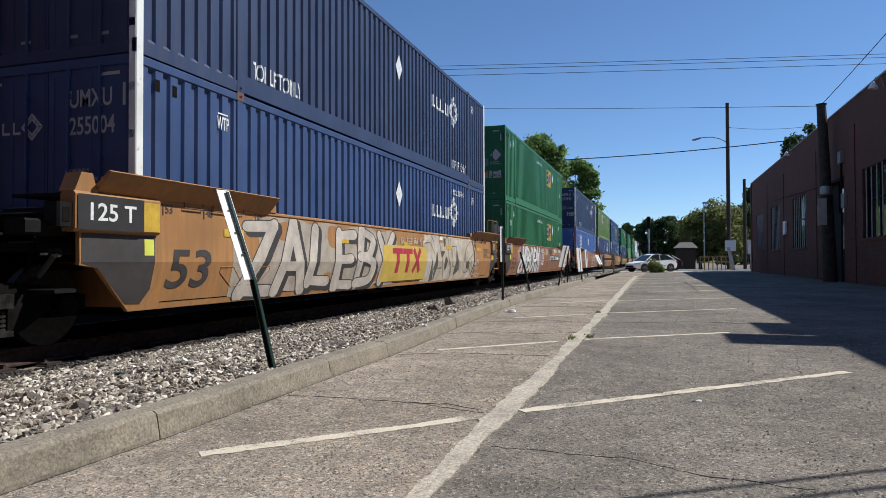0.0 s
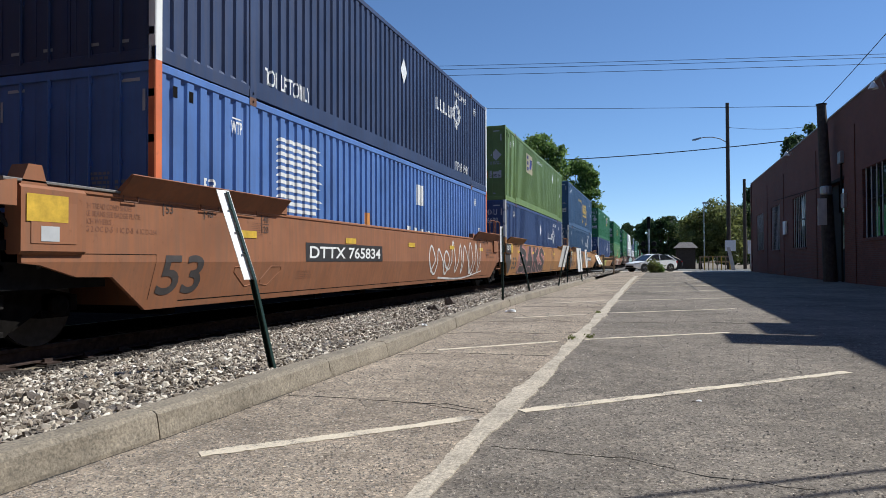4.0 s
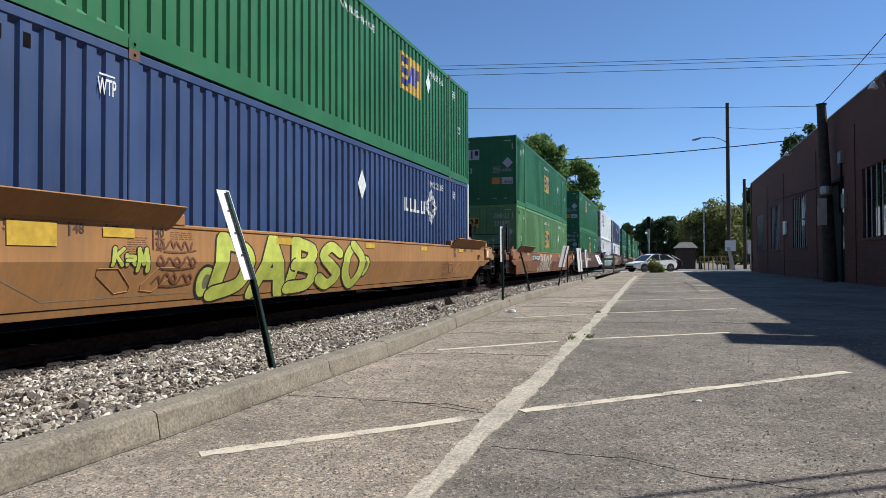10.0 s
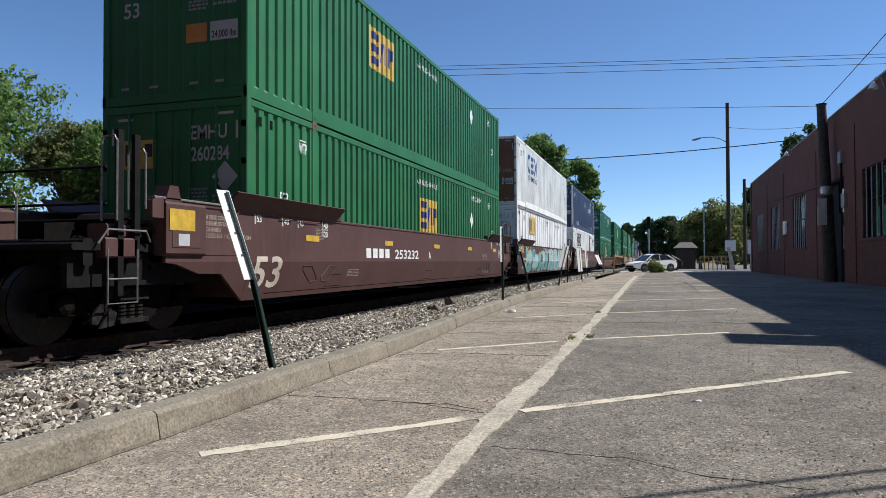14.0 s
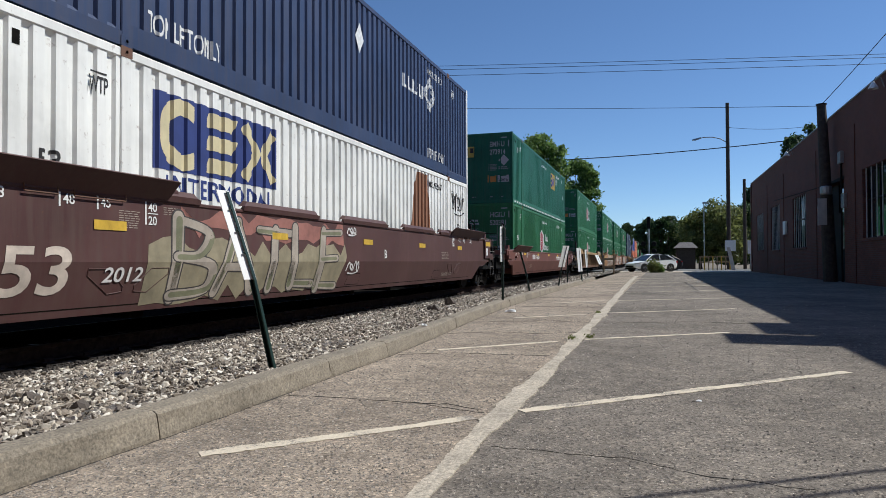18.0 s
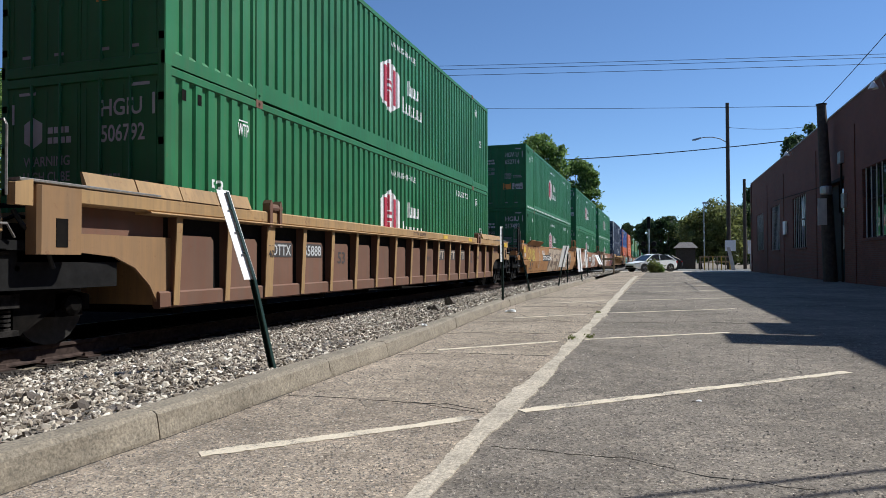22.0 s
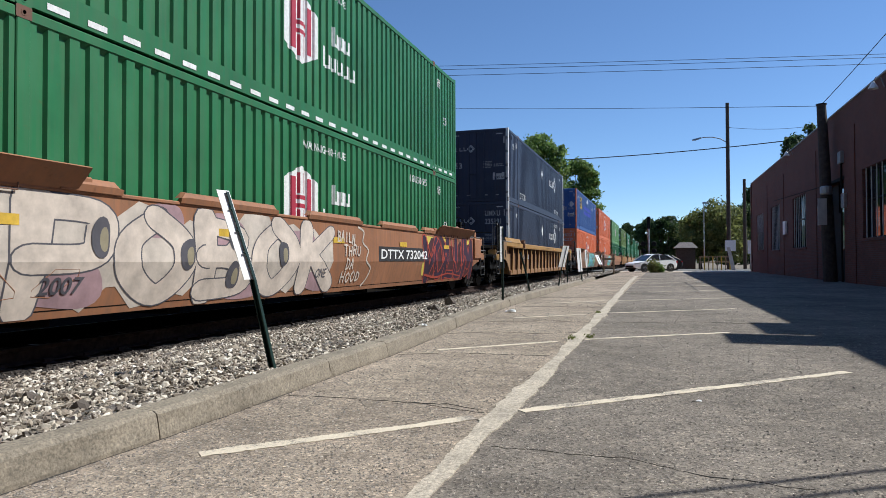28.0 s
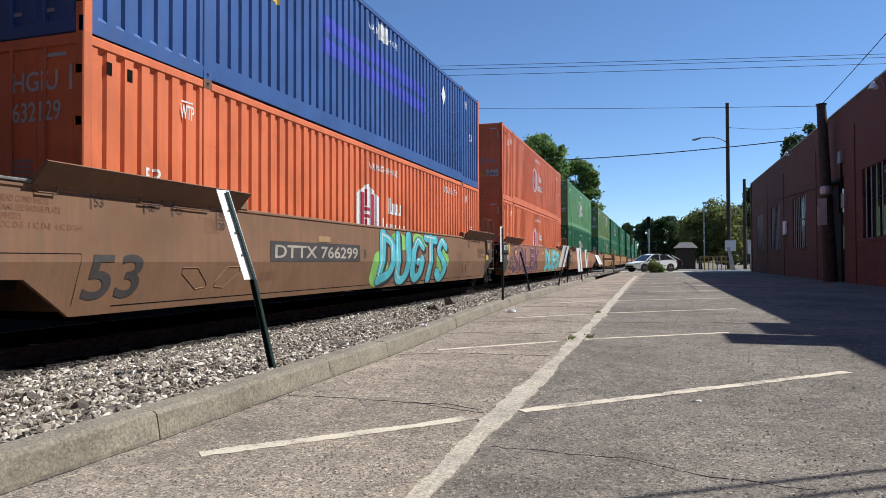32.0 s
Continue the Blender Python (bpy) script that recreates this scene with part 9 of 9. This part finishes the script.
# ---- cars ----
def sedan(x, y, turn, paint_mat, label):
    """A four-door saloon: shaped shell, glass house, lamps, wheels."""
    m = pose(x, y, 0.03, 0, 0, turn)
    s = thing("car", label, "car", at=m)
    # along the body (nose at 0): floor, shoulder, roof or bonnet height, half width
    st = [(0.0, 0.42, 0.62, 0.6), (0.12, 0.3, 0.7, 0.74), (0.5, 0.22, 0.78, 0.85), (1.0, 0.2, 0.86, 0.88), (1.35, 0.2, 0.92, 0.89), (2.2, 0.2, 0.94, 0.89), (3.2, 0.2, 0.97, 0.89), (3.8, 0.22, 1.0, 0.87), (4.15, 0.3, 0.98, 0.82), (4.28, 0.45, 0.85, 0.72)]
    rings = []
    for u, a, b, w in st:
        rings.append([(u, -w * 0.92, a), (u, -w, a + 0.12), (u, -w, (a + b) / 2), (u, -w * 0.93, b), (u, -w * 0.6, b + 0.03), (u, 0, b + 0.045), (u, w * 0.6, b + 0.03), (u, w * 0.93, b), (u, w, (a + b) / 2), (u, w, a + 0.12), (u, w * 0.92, a)])
    part("body", Mb().loft(rings), paint_mat, s)
    cab = [(1.0, 0.86, 0.84), (1.75, 1.38, 0.66), (2.2, 1.46, 0.64), (2.9, 1.45, 0.64), (3.35, 1.36, 0.64), (4.0, 1.0, 0.78)]
    rings = []
    for (u, h, w) in cab:
        base = 0.9
        rings.append([(u, -0.84, base), (u, -w, max(base + 0.02, h - 0.05)), (u, -w * 0.8, max(base + 0.03, h)), (u, w * 0.8, max(base + 0.03, h)), (u, w, max(base + 0.02, h - 0.05)), (u, 0.84, base)])
    part("glass_house", Mb().loft(rings), M["glass"], s, "dark tinted glass")
    rr = [[(u, -0.6, h + 0.004), (u, -0.5, h + 0.022), (u, 0.5, h + 0.022), (u, 0.6, h + 0.004)] for u, h in ((1.72, 1.37), (2.2, 1.462), (2.9, 1.452), (3.4, 1.35))]
    part("roof", Mb().loft(rr), paint_mat, s)
    for sy in (-1, 1):
        for (ua, za), (ub, zb), wa, wb in (((1.0, 0.92), (1.76, 1.39), 0.86, 0.69), ((2.42, 0.92), (2.45, 1.46), 0.875, 0.665), ((3.95, 1.0), (3.32, 1.38), 0.82, 0.665)):
            part("pillar", Mb().tube((ua, sy * wa, za), (ub, sy * wb, zb), 0.035, 6), paint_mat, s)
        part("mirror", Mb().bbox(1.3, sy * 0.9 - (0.14 if sy < 0 else 0.0), 0.95, 1.45, sy * 0.9 + (0.14 if sy > 0 else 0.0), 1.07, 0.02), paint_mat, s)
        part("headlamp", Mb().loft([[(0.05, sy * 0.42, 0.6), (0.05, sy * 0.7, 0.63), (0.05, sy * 0.7, 0.7), (0.05, sy * 0.42, 0.66)], [(0.5, sy * 0.6, 0.7), (0.55, sy * 0.86, 0.72), (0.55, sy * 0.86, 0.79), (0.5, sy * 0.6, 0.77)]]), M["alloy"], s)
        part("tail_lamp", Mb().bbox(4.1, min(sy * 0.55, sy * 0.83), 0.75, 4.27, max(sy * 0.55, sy * 0.83), 0.9, 0.02), M["lamp_red"], s)
        for u in (0.82, 3.45):
            w = part("wheel", Mb().lathe([(0.2, -0.1), (0.31, -0.1), (0.33, -0.06), (0.33, 0.06), (0.31, 0.1), (0.2, 0.1)], (u, sy * 0.8, 0.31), 1, 20), M["rubber"], s)
            rim = Mb().lathe([(0.03, 0.02 * sy), (0.21, 0.06 * sy), (0.22, 0.1 * sy), (0.21, 0.04 * sy)], (u, sy * 0.8, 0.31), 1, 16)
            for q in range(5):
                t = 2 * math.pi * q / 5
                rim.tube((u, sy * 0.88, 0.31), (u + 0.2 * math.cos(t), sy * 0.9, 0.31 + 0.2 * math.sin(t)), 0.025, 5)
            part("rim", rim, M["alloy"], w)
            part("wheel_arch", Mb().lathe([(0.34, 0.0), (0.38, 0.0), (0.38, 0.02 * sy), (0.34, 0.02 * sy)], (u, sy * 0.885, 0.31), 1, 18), M["rubber"], s)
    part("grille", Mb().bbox(-0.02, -0.5, 0.36, 0.1, 0.5, 0.52, 0.02), M["dark_steel"], s)
    part("bumper", Mb().bbox(0.0, -0.66, 0.22, 0.14, 0.66, 0.34, 0.03), M["dark_steel"], s)
    return s


sedan(-2.3, 58.9, 38, M["carwhite"], "white four-door saloon car waiting by the crossing")
sedan(-2.1, 66.8, 20, M["carblack"], "dark saloon car behind a white one")


# ---- unseen blocks added behind the car park to hold back sky light ----
for xa, xb, ya, yb, h in ((-3.6, 7.3, -34, -6.5, 21.0), (-46, -9.6, -46, -3.5, 21.0)):
    b = thing("brick_warehouse", "tall plain dark brick block added unseen behind the car park to cut sky light", "building")
    part("wall", Mb().box(xa, ya, -0.2, xb, yb, h), M["brick"], b)
    part("roof", Mb().box(xa - 0.1, ya - 0.1, h, xb + 0.1, yb + 0.1, h + 0.2), M["roofing"], b)

# ---- past the car park ----
def shrub(x, y, r, h, seed, mat, label):
    v, f = leaf_cloud([(0, 0, h * 0.5, r, r, h * 0.5), (r * 0.6, 0.1, h * 0.35, r * 0.6, r * 0.6, h * 0.35), (-r * 0.5, 0, h * 0.4, r * 0.5, r * 0.5, h * 0.4)], 900, 0.09, seed)
    s = thing("shrub", label, "shrub", at=pose(x, y, 0.0))
    part("foliage", raw_mesh("foliage", v, f), mat, s)
    part("stem", Mb().tube((0, 0, -0.1), (0.05, 0, h * 0.6), 0.03, 6, 0.01), M["bark"], s)


shrub(-0.4, 56.5, 0.42, 1.0, 5, M["leaf_dry"], "ragged green weed clump in the asphalt edge")
shrub(-0.05, 56.8, 0.4, 0.7, 6, M["leaf"], "ragged green weed clump in the asphalt edge")
for x, y, sd in ((-0.98, 8.05, 31), (-0.8, 8.3, 32), (-1.02, 12.3, 33)):
    v, f = leaf_cloud([(0, 0, 0.02, 0.05, 0.07, 0.03)], 60, 0.014, sd)
    tagged(put("weed_tuft", raw_mesh("weed_tuft", v + np.array([x, y, 0.0]), f), M["leaf_dry"]), "small dry weed tuft in a crack of the asphalt", "weed", "weed tufts")
fence = thing("rail_fence", "low yellow post-and-rail barrier past the car park", "fence")
for i in range(8):
    x = 3.8 + 0.38 * i
    part("post", Mb().bbox(x, 70, 0.0, x + 0.09, 70.09, 1.35, 0.01), M["yellow"] if i % 2 else M["wood"], fence)
for z in (0.75, 1.25):
    part("rail", Mb().bbox(3.75, 70.1, z, 6.75, 70.16, z + 0.1, 0.01), M["wood"], fence)
brace = put("leaning_board", Mb().loft([[(6.6, 69.5, 0), (6.95, 69.5, 0), (6.95, 69.56, 0), (6.6, 69.56, 0)], [(6.2, 69.7, 2.2), (6.5, 69.7, 2.2), (6.5, 69.76, 2.2), (6.2, 69.76, 2.2)]]), M["stucco"])
tagged(brace, "pale board leaning by a utility pole", "board")
for x, y, z, w, h in ((8.55, 72, 1.6, 0.55, 1.3), (9.15, 74, 1.2, 0.45, 1.5)):
    sg = thing("street_sign", "small pale sign on a thin post", "sign", "street signs")
    part("post", Mb().tube((x, y, 0), (x, y, z + h), 0.04, 6), M["galv"], sg)
    part("plate", Mb().box(x - w / 2, y - 0.06, z, x + w / 2, y - 0.045, z + h), M["white"], sg)
hut = thing("signal_hut", "small dark wooden hut with a brown shingled roof", "building")
part("wall", Mb().box(1.9, 80, 0, 3.9, 82.5, 2.35), M["wood_pole"], hut)
part("roof", Mb().loft([[(1.6, 79.7, 2.36), (4.2, 79.7, 2.36), (4.2, 82.8, 2.36), (1.6, 82.8, 2.36)], [(2.3, 80.6, 3.0), (3.6, 80.6, 3.0), (3.6, 81.9, 3.0), (2.3, 81.9, 3.0)]]), M["roofing"], hut)
mast = thing("crossing_signal", "dark crossing signal mast beside the track", "signal")
part("shaft", Mb().tube((-0.9, 70, 0), (-0.9, 70, 5.2), 0.09, 10), M["galv"], mast)
part("head", Mb().bbox(-1.06, 69.85, 4.1, -0.74, 70.1, 5.3, 0.03), M["dark_steel"], mast)
for z in (1.9, 2.6):
    part("lamp_arm", Mb().tube((-1.5, 70, z), (-0.3, 70, z), 0.04, 6).lathe([(0.0, -0.1), (0.2, -0.1), (0.24, 0.0), (0.0, 0.02)], (-1.4, 69.9, z), 1, 12).lathe([(0.0, -0.1), (0.2, -0.1), (0.24, 0.0), (0.0, 0.02)], (-0.4, 69.9, z), 1, 12), M["dark_steel"], mast)
shed = thing("warehouse", "low white warehouse across the track", "building")
part("wall", Mb().box(-60, 62, -0.2, -36.5, 75, 6.1), M["stucco"], shed)
part("roof", Mb().box(-60.3, 61.7, 6.1, -36.2, 75.3, 6.35), M["white"], shed)
for x, w in ((-41.5, 1.5), (-39.2, 1.1)):
    part("roof_unit", Mb().bbox(x, 63, 6.35, x + w, 64.2, 7.5, 0.04), M["roofing"], shed)
shed = thing("storage_shed", "dark green metal shed across the track", "building")
part("wall", Mb().box(-34, 60, -0.2, -24.5, 66, 4.6), M["c_deep_green"], shed)
part("roof", Mb().prism([(-34.3, 4.6), (-24.2, 4.6), (-24.2, 4.75), (-29.2, 5.6), (-34.3, 4.75)], 1, 59.8, 66.2), M["galv"], shed)

# overhead wires
P2 = (-15.04, 40.0)
for dx, z, rx, rz in ((-0.9, 13.3, 34.0, 11.3), (0.2, 13.0, 34.0, 11.15), (0.9, 12.57, 34.0, 10.85)):
    wire("wire", (P2[0] + dx, P2[1], z), (rx, 43.7, rz), 0.12, 0.014, "thin black overhead wire crossing above the track")
    wire("wire", (P2[0] + dx, P2[1], z), (-62, 62, z - 0.6), 1.2, 0.018, "thin black overhead wire across the track")
wire("wire", (-36.5, 60, 12.2), (-62, 66, 11.5), 0.5, 0.018, "thin black overhead wire across the track")
for dz in (0.0, -0.9):
    wire("wire", (-37.0, 60, 12.0 + dz), (-13.0, 112, 13.0 + dz), 0.8, 0.02, "thin black overhead wire across the track")
wire("wire", (-19.77, 50, 13.15), (6.93, 33.6, 7.75), 0.1, 0.012, "thin black overhead wire to the brick building")
wire("wire", (6.93, 33.6, 7.8), (9.66, 25.4, 11.4), 0.1, 0.016, "black service cable rising from the brick building")
wire("wire", (-20.0, 75, 12.2), (18.0, 75, 13.35), 0.55, 0.05, "thick black cable strung between poles")
wire("wire", (6.87, 75, 14.6), (16.0, 70, 13.6), 0.4, 0.018, "thin black overhead wire")
# service drop over the car park, whose shadow falls across the asphalt
for a, b in (((7.42, 7.349, 4.4), (-3.4, 0.241, 3.6)), ((7.42, 7.139, 4.4), (-3.4, 0.031, 3.6))):
    wire("service_cable", a, b, 0.0, 0.019, "black service cable over the car park")
utility_pole(-3.5, 0.14, 4.4, 0.1, (), "short dark wooden pole beside the curb")


# ---- what moves ----
def motions():
    for ob, x, y, z in MOVERS:
        walk(ob, [(t, pose(x, y - travelled(t), z)) for t in ROW_TIMES])
    # wheels roll while they pass close by
    for ws, car, y in WHEELS:
        start = [q for q in MOVERS if q[0] == car][0][2] + y
        times = [0.05 * i for i in range(int(DURATION * 20) + 1)]
        near = [t for t in times if 3.0 < start - travelled(t) < 22.0 and 0.05 < t < DURATION - 0.05]
        if not near:
            continue
        turn = [(0.0, 0.0)] + [(t, math.degrees((travelled(t) - travelled(near[0])) / 0.42)) for t in near]
        turn.append((DURATION, turn[-1][1]))
        walk(ws, [(t, pose(0, y, 0.42, a % 360)) for t, a in turn])


motions()
